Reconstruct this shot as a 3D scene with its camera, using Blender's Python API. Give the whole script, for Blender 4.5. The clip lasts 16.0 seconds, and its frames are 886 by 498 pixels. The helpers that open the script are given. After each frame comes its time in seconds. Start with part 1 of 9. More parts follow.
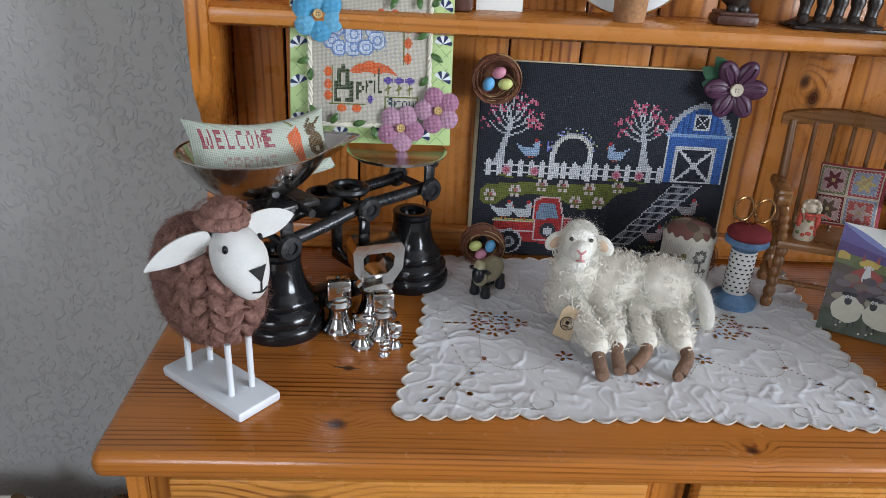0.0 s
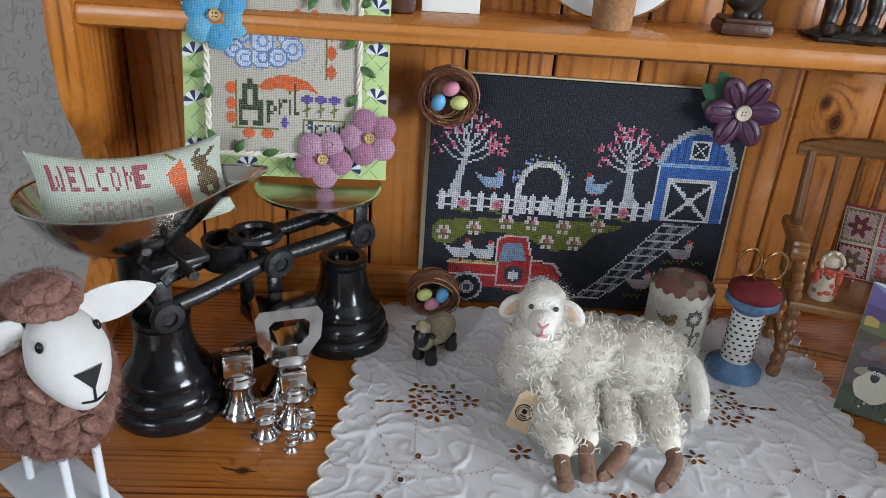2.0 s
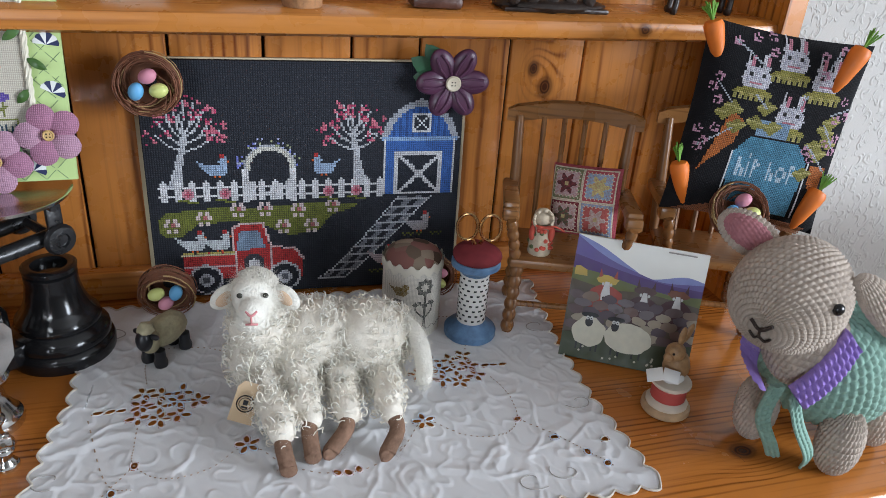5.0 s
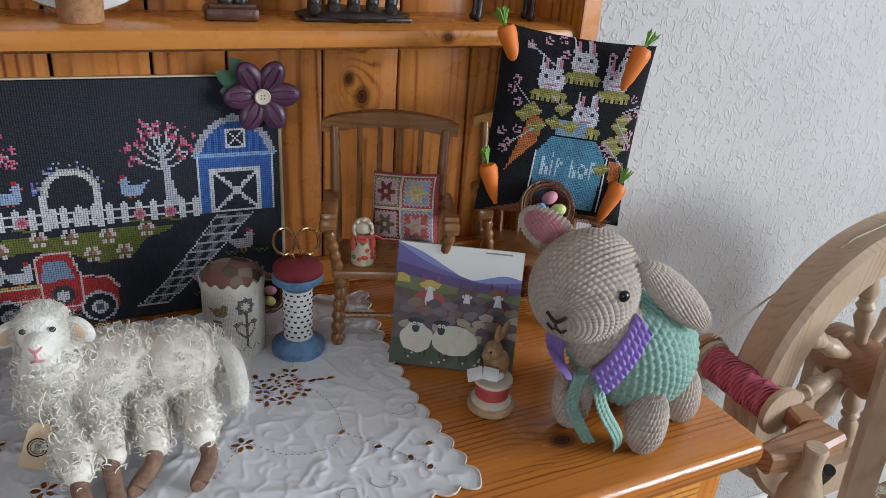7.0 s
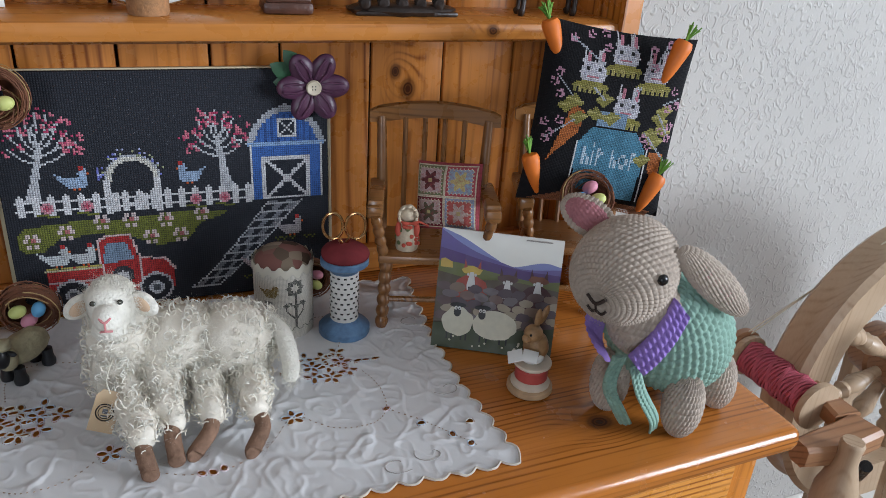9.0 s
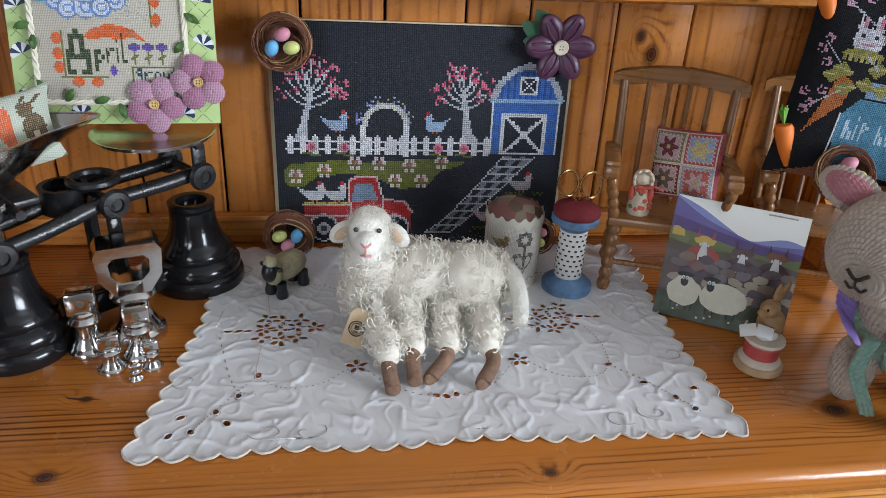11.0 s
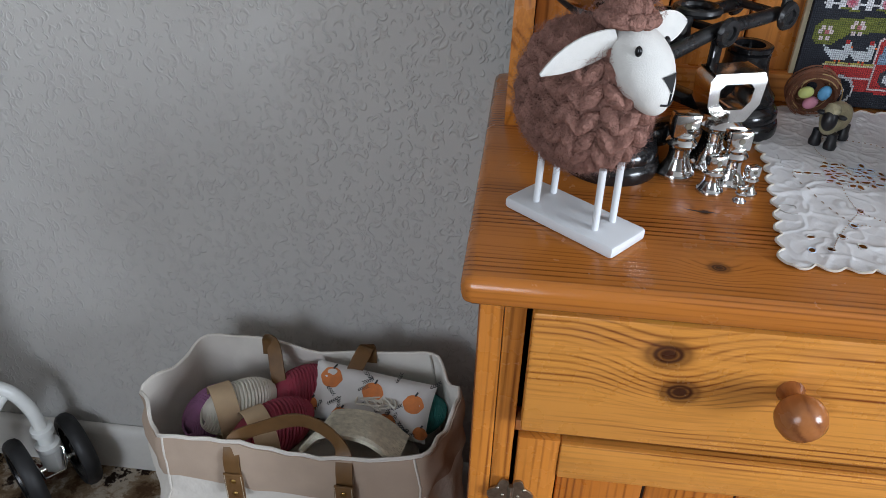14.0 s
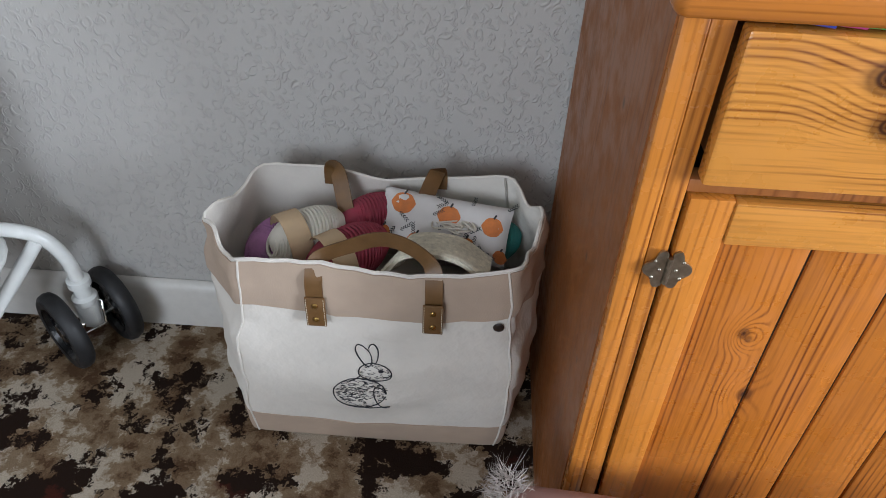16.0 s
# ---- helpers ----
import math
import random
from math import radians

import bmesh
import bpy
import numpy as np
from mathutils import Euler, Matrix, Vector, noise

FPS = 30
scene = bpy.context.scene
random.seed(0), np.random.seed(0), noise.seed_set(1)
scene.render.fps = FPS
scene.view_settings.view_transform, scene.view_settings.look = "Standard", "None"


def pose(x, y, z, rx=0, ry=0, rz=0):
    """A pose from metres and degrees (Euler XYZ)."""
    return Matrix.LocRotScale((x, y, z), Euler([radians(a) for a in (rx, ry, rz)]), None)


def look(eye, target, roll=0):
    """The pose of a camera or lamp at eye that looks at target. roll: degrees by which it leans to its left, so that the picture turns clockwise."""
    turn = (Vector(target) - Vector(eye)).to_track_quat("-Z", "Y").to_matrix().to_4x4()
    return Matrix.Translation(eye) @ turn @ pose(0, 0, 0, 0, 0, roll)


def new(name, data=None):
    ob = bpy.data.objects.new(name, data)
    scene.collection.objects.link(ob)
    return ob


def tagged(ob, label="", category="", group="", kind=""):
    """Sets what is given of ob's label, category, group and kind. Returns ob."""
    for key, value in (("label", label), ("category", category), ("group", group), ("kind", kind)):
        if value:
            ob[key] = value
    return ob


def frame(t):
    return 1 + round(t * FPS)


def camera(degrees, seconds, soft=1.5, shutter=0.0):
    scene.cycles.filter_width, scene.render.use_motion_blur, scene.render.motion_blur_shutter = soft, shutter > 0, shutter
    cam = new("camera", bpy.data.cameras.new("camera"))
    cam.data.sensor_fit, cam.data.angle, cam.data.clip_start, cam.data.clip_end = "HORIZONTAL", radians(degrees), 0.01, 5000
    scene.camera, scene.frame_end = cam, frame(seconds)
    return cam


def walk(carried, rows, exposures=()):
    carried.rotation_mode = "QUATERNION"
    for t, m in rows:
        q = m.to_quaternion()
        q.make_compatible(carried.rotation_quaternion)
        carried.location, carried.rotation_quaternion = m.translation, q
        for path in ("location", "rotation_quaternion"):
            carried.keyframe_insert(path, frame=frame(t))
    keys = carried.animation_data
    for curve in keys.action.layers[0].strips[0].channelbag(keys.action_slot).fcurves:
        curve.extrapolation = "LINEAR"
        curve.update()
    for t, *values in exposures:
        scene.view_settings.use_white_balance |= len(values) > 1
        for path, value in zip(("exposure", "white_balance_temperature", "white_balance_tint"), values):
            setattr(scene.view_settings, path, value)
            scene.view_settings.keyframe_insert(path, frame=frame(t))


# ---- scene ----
cam = camera(62.1, 16.0, soft=0.7)
PATH = [
    (0, (0.2330, -0.4510, 1.2530), (0.3530, 1.3590, 0.4110), 3.40),
    (0.5, (0.2180, -0.3580, 1.2450), (0.3300, 1.4430, 0.3830), 3.40),
    (1, (0.2270, -0.3040, 1.2450), (0.3190, 1.4890, 0.3630), 3.70),
    (1.5, (0.2680, -0.2920, 1.2470), (0.3530, 1.5000, 0.3620), 4.00),
    (2, (0.2950, -0.2900, 1.2510), (0.4200, 1.5020, 0.3720), 4.30),
    (2.5, (0.3100, -0.2870, 1.2500), (0.4930, 1.4950, 0.3610), 4.40),
    (3, (0.3290, -0.2850, 1.2440), (0.5750, 1.4830, 0.3410), 4.40),
    (3.5, (0.3420, -0.2890, 1.2430), (0.6570, 1.4630, 0.3330), 4.50),
    (4, (0.3580, -0.2930, 1.2460), (0.7450, 1.4470, 0.3380), 4.60),
    (4.5, (0.3770, -0.2950, 1.2520), (0.8420, 1.4270, 0.3480), 4.50),
    (5, (0.3970, -0.3010, 1.2570), (0.9440, 1.4010, 0.3590), 4.40),
    (7.5, (0.4630, -0.3240, 1.2580), (1.3070, 1.2830, 0.4180), 4.40),
    (8, (0.4600, -0.3270, 1.2570), (1.3050, 1.2810, 0.4200), 4.40),
    (10.5, (0.3990, -0.3590, 1.2450), (0.7940, 1.3820, 0.3440), 3.10),
    (11, (0.3840, -0.3560, 1.2360), (0.6670, 1.3980, 0.3190), 3.10),
    (11.5, (0.3510, -0.3560, 1.2310), (0.5170, 1.4070, 0.3020), 3.10),
    (12, (0.2890, -0.3590, 1.2240), (0.3570, 1.4020, 0.2780), 2.80),
    (12.5, (0.2140, -0.3550, 1.2180), (0.2090, 1.3920, 0.2450), 2.70),
    (13, (0.1800, -0.3760, 1.2070), (0.0870, 1.3430, 0.1880), 2.50),
    (13.5, (0.1380, -0.4190, 1.1790), (-0.0250, 1.2720, 0.1240), 2.00),
    (14, (0.0310, -0.4200, 1.1610), (-0.1410, 1.2440, 0.0650), 1.60),
    (14.5, (-0.0920, -0.4230, 1.1250), (-0.2430, 1.2140, -0.0140), 1.40),
    (15, (-0.1440, -0.4320, 1.0890), (-0.2670, 1.1660, -0.1070), 1.30),
    (15.5, (-0.1410, -0.4470, 1.0480), (-0.2270, 1.1100, -0.2050), 1.80),
    (16, (-0.1210, -0.4530, 1.0230), (-0.1770, 1.0650, -0.2780), 2.40),
]
walk(cam, [(t, look(e, g, r)) for t, e, g, r in PATH],
     exposures=[(0, -0.12), (5, -0.03), (7.5, -0.30), (8.2, -0.30), (10.5, -0.05), (12, 0.0), (14, 0.05), (15, -0.05), (15.5, 0.06), (16, 0.46)])

# ---- world, window daylight and added fill light ----
world = bpy.data.worlds.new("sky")
scene.world = world
world.use_nodes = True
sky = world.node_tree.nodes.new("ShaderNodeTexSky")
sky.sky_type, sky.sun_disc = "NISHITA", False
sky.sun_elevation, sky.sun_rotation = radians(35), radians(150)
world.node_tree.links.new(sky.outputs[0], world.node_tree.nodes["Background"].inputs[0])
world.node_tree.nodes["Background"].inputs[1].default_value = 0.12


def area_lamp(x, y, z, target, w, h, power, colour):
    data = bpy.data.lights.new("window_and_fill_light", "AREA")
    data.shape, data.size, data.size_y, data.energy, data.color = "RECTANGLE", w, h, power, colour
    ob = new("window_and_fill_light", data)
    ob.matrix_world = look((x, y, z), target)


area_lamp(3.16, -1.75, 1.5, (0.4, 0.3, 0.9), 1.4, 1.15, 134, (0.86, 0.95, 1.08))
# Added fill that brightens the left side; its south window is assumed.
area_lamp(-1.0, -2.56, 1.52, (-0.3, 0.4, 0.6), 0.9, 1.15, 30, (0.86, 0.95, 1.08))
scene.view_settings.exposure = 0.0


# ---- materials ----
def shader(name, rough=0.6, metal=0.0, spec=0.5):
    m = bpy.data.materials.new(name)
    m.use_nodes = True
    b = m.node_tree.nodes["Principled BSDF"]
    b.inputs["Roughness"].default_value, b.inputs["Metallic"].default_value = rough, metal
    b.inputs["Specular IOR Level"].default_value = spec
    return m, m.node_tree, b


def nd(t, kind, **vals):
    n = t.nodes.new("ShaderNode" + kind)
    for k, v in vals.items():
        if k in ("operation", "noise_dimensions", "feature", "data_type", "wave_type", "interpolation_type", "blend_type", "distance"):
            if k == "operation":
                n.operation = v
            elif k == "feature":
                n.feature = v
            elif k == "interpolation_type":
                n.interpolation_type = v
        else:
            n.inputs[k.replace("_", " ")].default_value = v
    return n


def math_(t, op, a, b=None, c=None):
    n = t.nodes.new("ShaderNodeMath")
    n.operation = op
    for i, v in enumerate((a, b, c)):
        if v is None:
            continue
        if isinstance(v, (int, float)):
            n.inputs[i].default_value = v
        else:
            t.links.new(v, n.inputs[i])
    return n.outputs[0]


def vmath(t, op, a, b=None):
    n = t.nodes.new("ShaderNodeVectorMath")
    n.operation = op
    for i, v in enumerate((a, b)):
        if v is None:
            continue
        if isinstance(v, (tuple, list)):
            n.inputs[i].default_value = v
        else:
            t.links.new(v, n.inputs[i])
    return n.outputs["Value"] if op in ("LENGTH", "DISTANCE", "DOT_PRODUCT") else n.outputs["Vector"]


def ramp(t, fac, stops):
    n = t.nodes.new("ShaderNodeValToRGB")
    e = n.color_ramp.elements
    while len(e) < len(stops):
        e.new(0.5)
    for i, (p, c) in enumerate(stops):
        e[i].position, e[i].color = p, (*c, 1)
    t.links.new(fac, n.inputs[0])
    return n.outputs[0]


def mixc(t, fac, a, b, mode="MIX"):
    n = t.nodes.new("ShaderNodeMix")
    n.data_type, n.blend_type = "RGBA", mode
    for i, v in ((0, fac), (6, a), (7, b)):
        if isinstance(v, (int, float)):
            n.inputs[i].default_value = v
        elif isinstance(v, tuple):
            n.inputs[i].default_value = (*v, 1)
        else:
            t.links.new(v, n.inputs[i])
    return n.outputs[2]


def bump(t, b, height, strength, dist):
    n = t.nodes.new("ShaderNodeBump")
    n.inputs["Strength"].default_value, n.inputs["Distance"].default_value = strength, dist
    t.links.new(height, n.inputs["Height"])
    t.links.new(n.outputs[0], b.inputs["Normal"])
    return n


def local(t):
    return t.nodes.new("ShaderNodeTexCoord").outputs["Object"]


def noise_(t, vec, scale, detail=3.0, rough=0.55):
    n = t.nodes.new("ShaderNodeTexNoise")
    n.inputs["Scale"].default_value, n.inputs["Detail"].default_value, n.inputs["Roughness"].default_value = scale, detail, rough
    t.links.new(vec, n.inputs["Vector"])
    return n.outputs["Fac"]


def step(t, v, lo, hi, a=0.0, b=1.0):
    n = t.nodes.new("ShaderNodeMapRange")
    n.interpolation_type = "SMOOTHSTEP"
    t.links.new(v, n.inputs[0])
    for i, x in ((1, lo), (2, hi), (3, a), (4, b)):
        n.inputs[i].default_value = x
    return n.outputs[0]


def pine(name, axis, light, dark, rough=0.3, knots=(), spacing=0.011, wild=9.0, randomise=True):
    """Varnished pine with the grain along an axis; knots: (x, y, z, radius)."""
    m, t, b = shader(name, rough)
    p = local(t)
    q = p
    if randomise:
        r = t.nodes.new("ShaderNodeObjectInfo").outputs["Random"]
        comb = t.nodes.new("ShaderNodeCombineXYZ")
        for i, k in enumerate((3.1, 7.7, 5.3)):
            t.links.new(math_(t, "MULTIPLY", r, k), comb.inputs[i])
        q = vmath(t, "ADD", p, comb.outputs[0])
    sc = {"x": (0.10, 1, 1), "y": (1, 0.10, 1), "z": (1, 1, 0.10)}[axis]
    s = vmath(t, "MULTIPLY", q, sc)
    warp = noise_(t, s, 9.0, 2.0)
    cross = vmath(t, "DOT_PRODUCT", q, {"x": (0, 0.9, 1.0), "y": (1.0, 0, 0.9), "z": (1.0, 0.8, 0)}[axis])
    phase = math_(t, "ADD", math_(t, "MULTIPLY", cross, 6.283 / spacing), math_(t, "MULTIPLY", warp, wild * 6.283))
    darkknot = knotring = None
    for kx, ky, kz, kr in knots:
        d = vmath(t, "LENGTH", vmath(t, "MULTIPLY", vmath(t, "SUBTRACT", p, (kx, ky, kz)), tuple(0.75 if c < 1 else 1.0 for c in sc)))
        phase = math_(t, "ADD", phase, step(t, d, 0, kr * 3.6, 16.0, 0.0))
        k = step(t, d, kr * 0.45, kr * 1.15, 1.0, 0.0)
        kk = math_(t, "MULTIPLY", k, math_(t, "ADD", math_(t, "MULTIPLY", math_(t, "SINE", math_(t, "MULTIPLY", d, 19.0 / kr)), 0.5), 0.5))
        kk = math_(t, "MAXIMUM", kk, step(t, d, kr * 0.2, kr * 0.4, 1.0, 0.0))
        knotring = kk if knotring is None else math_(t, "MAXIMUM", knotring, kk)
        darkknot = k if darkknot is None else math_(t, "MAXIMUM", darkknot, k)
    ring = math_(t, "POWER", math_(t, "ADD", math_(t, "MULTIPLY", math_(t, "SINE", phase), 0.5), 0.5), 3.2)
    vary_ = step(t, noise_(t, vmath(t, "MULTIPLY", q, tuple(0.06 if c < 1 else 1.0 for c in sc)), 38.0, 3.0), 0.36, 0.66, 0.08, 1.15)
    ring = math_(t, "MULTIPLY", ring, vary_)
    fibre = noise_(t, vmath(t, "MULTIPLY", q, tuple(0.03 if c < 1 else 1.0 for c in sc)), 420.0, 2.0)
    tone = noise_(t, s, 26.0, 3.0)
    mask = math_(t, "ADD", math_(t, "MULTIPLY", ring, 0.72), math_(t, "MULTIPLY", math_(t, "SUBTRACT", fibre, 0.5), 0.95))
    mask = math_(t, "ADD", mask, math_(t, "MULTIPLY", math_(t, "SUBTRACT", tone, 0.5), 1.1))
    mid = tuple((a * 0.6 + c * 0.4) for a, c in zip(light, dark))
    col = ramp(t, mask, ((0.0, light), (0.45, mid), (1.0, dark)))
    if darkknot is not None:
        col = mixc(t, math_(t, "MULTIPLY", darkknot, math_(t, "ADD", 0.68, math_(t, "MULTIPLY", knotring, 0.32))), col, (0.05, 0.014, 0.005))
    t.links.new(col, b.inputs["Base Color"])
    wear = noise_(t, p, 35.0, 4.0)
    t.links.new(step(t, wear, 0.35, 0.75, rough * 0.8, min(1, rough * 1.5)), b.inputs["Roughness"])
    bump(t, b, math_(t, "ADD", ring, fibre), 0.12, 0.0006)
    return m


def plain(name, col, rough=0.6, metal=0.0, vary=0.25, scale=60.0, relief=0.15, spec=0.5, rel_scale=None, dist=0.0006):
    """A surface with two scales of tone and a fine relief."""
    m, t, b = shader(name, rough, metal, spec)
    p = local(t)
    n1, n2 = noise_(t, p, scale, 4.0), noise_(t, p, scale * 0.17, 2.0)
    f = math_(t, "ADD", math_(t, "MULTIPLY", n1, 0.6), math_(t, "MULTIPLY", n2, 0.4))
    lo, hi = tuple(c * (1 - vary) for c in col), tuple(min(1, c * (1 + vary)) for c in col)
    t.links.new(ramp(t, f, ((0.3, lo), (0.7, hi))), b.inputs["Base Color"])
    t.links.new(step(t, n1, 0.3, 0.7, rough * 0.85, min(1, rough * 1.15)), b.inputs["Roughness"])
    if relief:
        bump(t, b, noise_(t, p, rel_scale or scale * 5, 3.0), relief, dist)
    return m


def weave(name, col, pitch, depth=0.5, vary=0.15, rough=0.9):
    """Even-weave cloth: a grid of raised threads in the local x-z plane, with slightly uneven colour."""
    m, t, b = shader(name, rough, 0, 0.2)
    p = local(t)
    sp = t.nodes.new("ShaderNodeSeparateXYZ")
    t.links.new(p, sp.inputs[0])
    k = 3.14159 / pitch
    g = math_(t, "MULTIPLY", math_(t, "ABSOLUTE", math_(t, "SINE", math_(t, "MULTIPLY", sp.outputs[0], k))),
              math_(t, "ABSOLUTE", math_(t, "SINE", math_(t, "MULTIPLY", sp.outputs[2], k))))
    lo = tuple(c * 0.62 for c in col)
    c1 = ramp(t, g, ((0.05, lo), (0.4, col)))
    n = noise_(t, p, 45.0, 4.0)
    c2 = mixc(t, math_(t, "MULTIPLY", n, vary * 2), c1, tuple(c * 0.7 for c in col))
    t.links.new(c2, b.inputs["Base Color"])
    bump(t, b, g, depth, pitch * 0.35)
    return m


def wallpaper(name):
    """White embossed paper: raised commas and scrolls in two sizes."""
    m, t, b = shader(name, 0.75, 0, 0.35)
    p = local(t)
    heights = []
    wob = t.nodes.new("ShaderNodeTexNoise")
    wob.inputs["Scale"].default_value = 28.0
    t.links.new(p, wob.inputs["Vector"])
    pw = vmath(t, "ADD", p, vmath(t, "MULTIPLY", vmath(t, "SUBTRACT", wob.outputs["Color"], (0.5, 0.5, 0.5)), (0.02, 0.0, 0.02)))
    for scale, r1, off, hh in ((66.0, 0.44, 0.2, 1.0), (98.0, 0.40, 0.17, 0.7), (46.0, 0.34, 0.1, 0.85)):
        v = t.nodes.new("ShaderNodeTexVoronoi")
        v.inputs["Scale"].default_value = 1.0
        flat = vmath(t, "MULTIPLY", pw, (scale, 0, scale * 0.8))
        t.links.new(flat, v.inputs["Vector"])
        loc = vmath(t, "SUBTRACT", flat, v.outputs["Position"])
        rot = t.nodes.new("ShaderNodeVectorRotate")
        rot.rotation_type = "AXIS_ANGLE"
        rot.inputs["Axis"].default_value = (0, 1, 0)
        sep = t.nodes.new("ShaderNodeSeparateColor")
        t.links.new(v.outputs["Color"], sep.inputs[0])
        t.links.new(math_(t, "MULTIPLY", sep.outputs[0], 6.283), rot.inputs["Angle"])
        t.links.new(loc, rot.inputs["Vector"])
        d1 = vmath(t, "LENGTH", rot.outputs[0])
        d2 = vmath(t, "LENGTH", vmath(t, "SUBTRACT", rot.outputs[0], (off, 0, 0.07)))
        cres = math_(t, "MULTIPLY", step(t, d1, r1 * 0.75, r1 * 1.05, 1, 0), step(t, d2, r1 * 0.7, r1 * 1.05, 0, 1))
        heights.append(math_(t, "MULTIPLY", cres, hh))
    h = math_(t, "MAXIMUM", math_(t, "MAXIMUM", heights[0], heights[1]), heights[2])
    fine = noise_(t, p, 900.0, 2.0)
    h = math_(t, "ADD", h, math_(t, "MULTIPLY", fine, 0.12))
    tone = noise_(t, p, 2.5, 3.0)
    t.links.new(ramp(t, tone, ((0.3, (0.455, 0.44, 0.415)), (0.7, (0.51, 0.495, 0.47)))), b.inputs["Base Color"])
    bump(t, b, h, 0.75, 0.0018)
    return m


def carpet_mat(name):
    """Wool carpet with cream, tan and dark brown blotched leaves."""
    m, t, b = shader(name, 0.95, 0, 0.1)
    p = local(t)
    w = t.nodes.new("ShaderNodeTexNoise")
    w.inputs["Scale"].default_value, w.inputs["Detail"].default_value, w.inputs["Roughness"].default_value = 60.0, 3.0, 0.7
    t.links.new(p, w.inputs["Vector"])
    pw = vmath(t, "ADD", p, vmath(t, "MULTIPLY", vmath(t, "SUBTRACT", w.outputs["Color"], (0.5, 0.5, 0.5)), (0.05, 0.05, 0)))
    n1, n2, n3 = noise_(t, pw, 12.5, 4.0, 0.66), noise_(t, vmath(t, "ADD", pw, (7, 3, 0)), 11.0, 4.0, 0.66), noise_(t, vmath(t, "ADD", pw, (1, 9, 0)), 6.0, 2.0)
    col = ramp(t, n1, ((0.38, (0.13, 0.07, 0.035)), (0.45, (0.27, 0.175, 0.10)), (0.51, (0.36, 0.255, 0.16)), (0.56, (0.68, 0.575, 0.45))))
    col = mixc(t, step(t, n2, 0.525, 0.555), col, (0.022, 0.011, 0.007))
    col = mixc(t, math_(t, "MULTIPLY", step(t, n3, 0.62, 0.66), 0.8), col, (0.10, 0.02, 0.012))
    tuft = noise_(t, p, 700.0, 2.0, 0.8)
    col = mixc(t, step(t, tuft, 0.3, 0.75, 0.45, 0.0), col, (0.02, 0.012, 0.008))
    t.links.new(col, b.inputs["Base Color"])
    bump(t, b, math_(t, "ADD", tuft, math_(t, "MULTIPLY", noise_(t, p, 140.0, 2.0), 0.8)), 0.9, 0.004)
    return m


M_TOP = pine("pine_worktop", "x", (0.46, 0.155, 0.027), (0.11, 0.026, 0.004), 0.2,
             ((0.186, 0.043, 0.86, 0.008), (0.783, 0.067, 0.86, 0.011), (0.53, 0.018, 0.86, 0.006), (0.19, 0.125, 0.86, 0.005), (0.88, 0.3, 0.86, 0.01)), 0.0055, 4.0, False)
M_EDGE = pine("pine_nosing", "x", (0.50, 0.185, 0.034), (0.18, 0.042, 0.007), 0.25, (), 0.012, 9.0, False)
M_FRONT = pine("pine_drawer", "x", (0.64, 0.265, 0.050), (0.17, 0.040, 0.007), 0.3,
               ((0.157, 0.012, 0.800, 0.017), (0.172, 0.012, 0.764, 0.015), (0.60, 0.012, 0.76, 0.012), (0.41, 0.012, 0.735, 0.009)), 0.006, 6.0, False)
M_STILE = pine("pine_stile", "z", (0.54, 0.19, 0.030), (0.13, 0.028, 0.004), 0.26, ((0.47, 0.02, 0.70, 0.01),), 0.009, 6.0)
M_DOOR = pine("pine_door_board", "z", (0.45, 0.142, 0.019), (0.12, 0.024, 0.004), 0.32, ((0.144, 0.03, 0.527, 0.008), (0.15, 0.03, 0.52, 0.006), (0.17, 0.03, 0.44, 0.01)), 0.008, 7.0)
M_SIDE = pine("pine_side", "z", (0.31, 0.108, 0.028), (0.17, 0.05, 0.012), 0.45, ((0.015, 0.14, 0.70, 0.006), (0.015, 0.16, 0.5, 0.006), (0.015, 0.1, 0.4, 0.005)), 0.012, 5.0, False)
M_PLANK = pine("pine_back_board", "z", (0.52, 0.195, 0.043), (0.17, 0.042, 0.008), 0.3, ((0.705, 0.4, 1.089, 0.008), (0.72, 0.4, 1.07, 0.011)), 0.013, 8.0)
M_SHELF = pine("pine_shelf", "x", (0.50, 0.19, 0.04), (0.23, 0.065, 0.011), 0.28, ((0.77, 0.31, 1.146, 0.007),), 0.009, 6.0, False)
M_WALL = wallpaper("embossed_wallpaper")
M_CARPET = carpet_mat("patterned_carpet")
M_PAINT = plain("white_gloss_paint", (0.62, 0.60, 0.56), 0.35, vary=0.06, relief=0.05)
# Dark colour for the unseen walls, so less light bounces back into the room.
M_ROOM = plain("unseen_wall_dark_paint", (0.21, 0.20, 0.19), 0.85, vary=0.05)
M_CEIL = plain("ceiling_paint", (0.58, 0.575, 0.56), 0.85, vary=0.04)
M_DARKGAP = plain("shadow_gap", (0.03, 0.012, 0.004), 0.8)
M_IRON = plain("black_enamel", (0.010, 0.010, 0.011), 0.16, vary=0.3, scale=40, relief=0.22, rel_scale=120, dist=0.001)
M_CASTIRON = plain("worn_black_enamel", (0.015, 0.015, 0.016), 0.30, vary=0.4, scale=60, relief=0.4, rel_scale=260, dist=0.001)
M_STEEL = plain("polished_steel", (0.62, 0.60, 0.57), 0.16, 1.0, vary=0.12, scale=30, relief=0.06, rel_scale=60, dist=0.001)
M_CHROME = plain("worn_chrome", (0.66, 0.65, 0.63), 0.13, 1.0, vary=0.2, scale=90, relief=0.1, rel_scale=110, dist=0.0008)
M_BRASS = plain("aged_brass", (0.42, 0.27, 0.09), 0.3, 1.0, vary=0.25, scale=150)
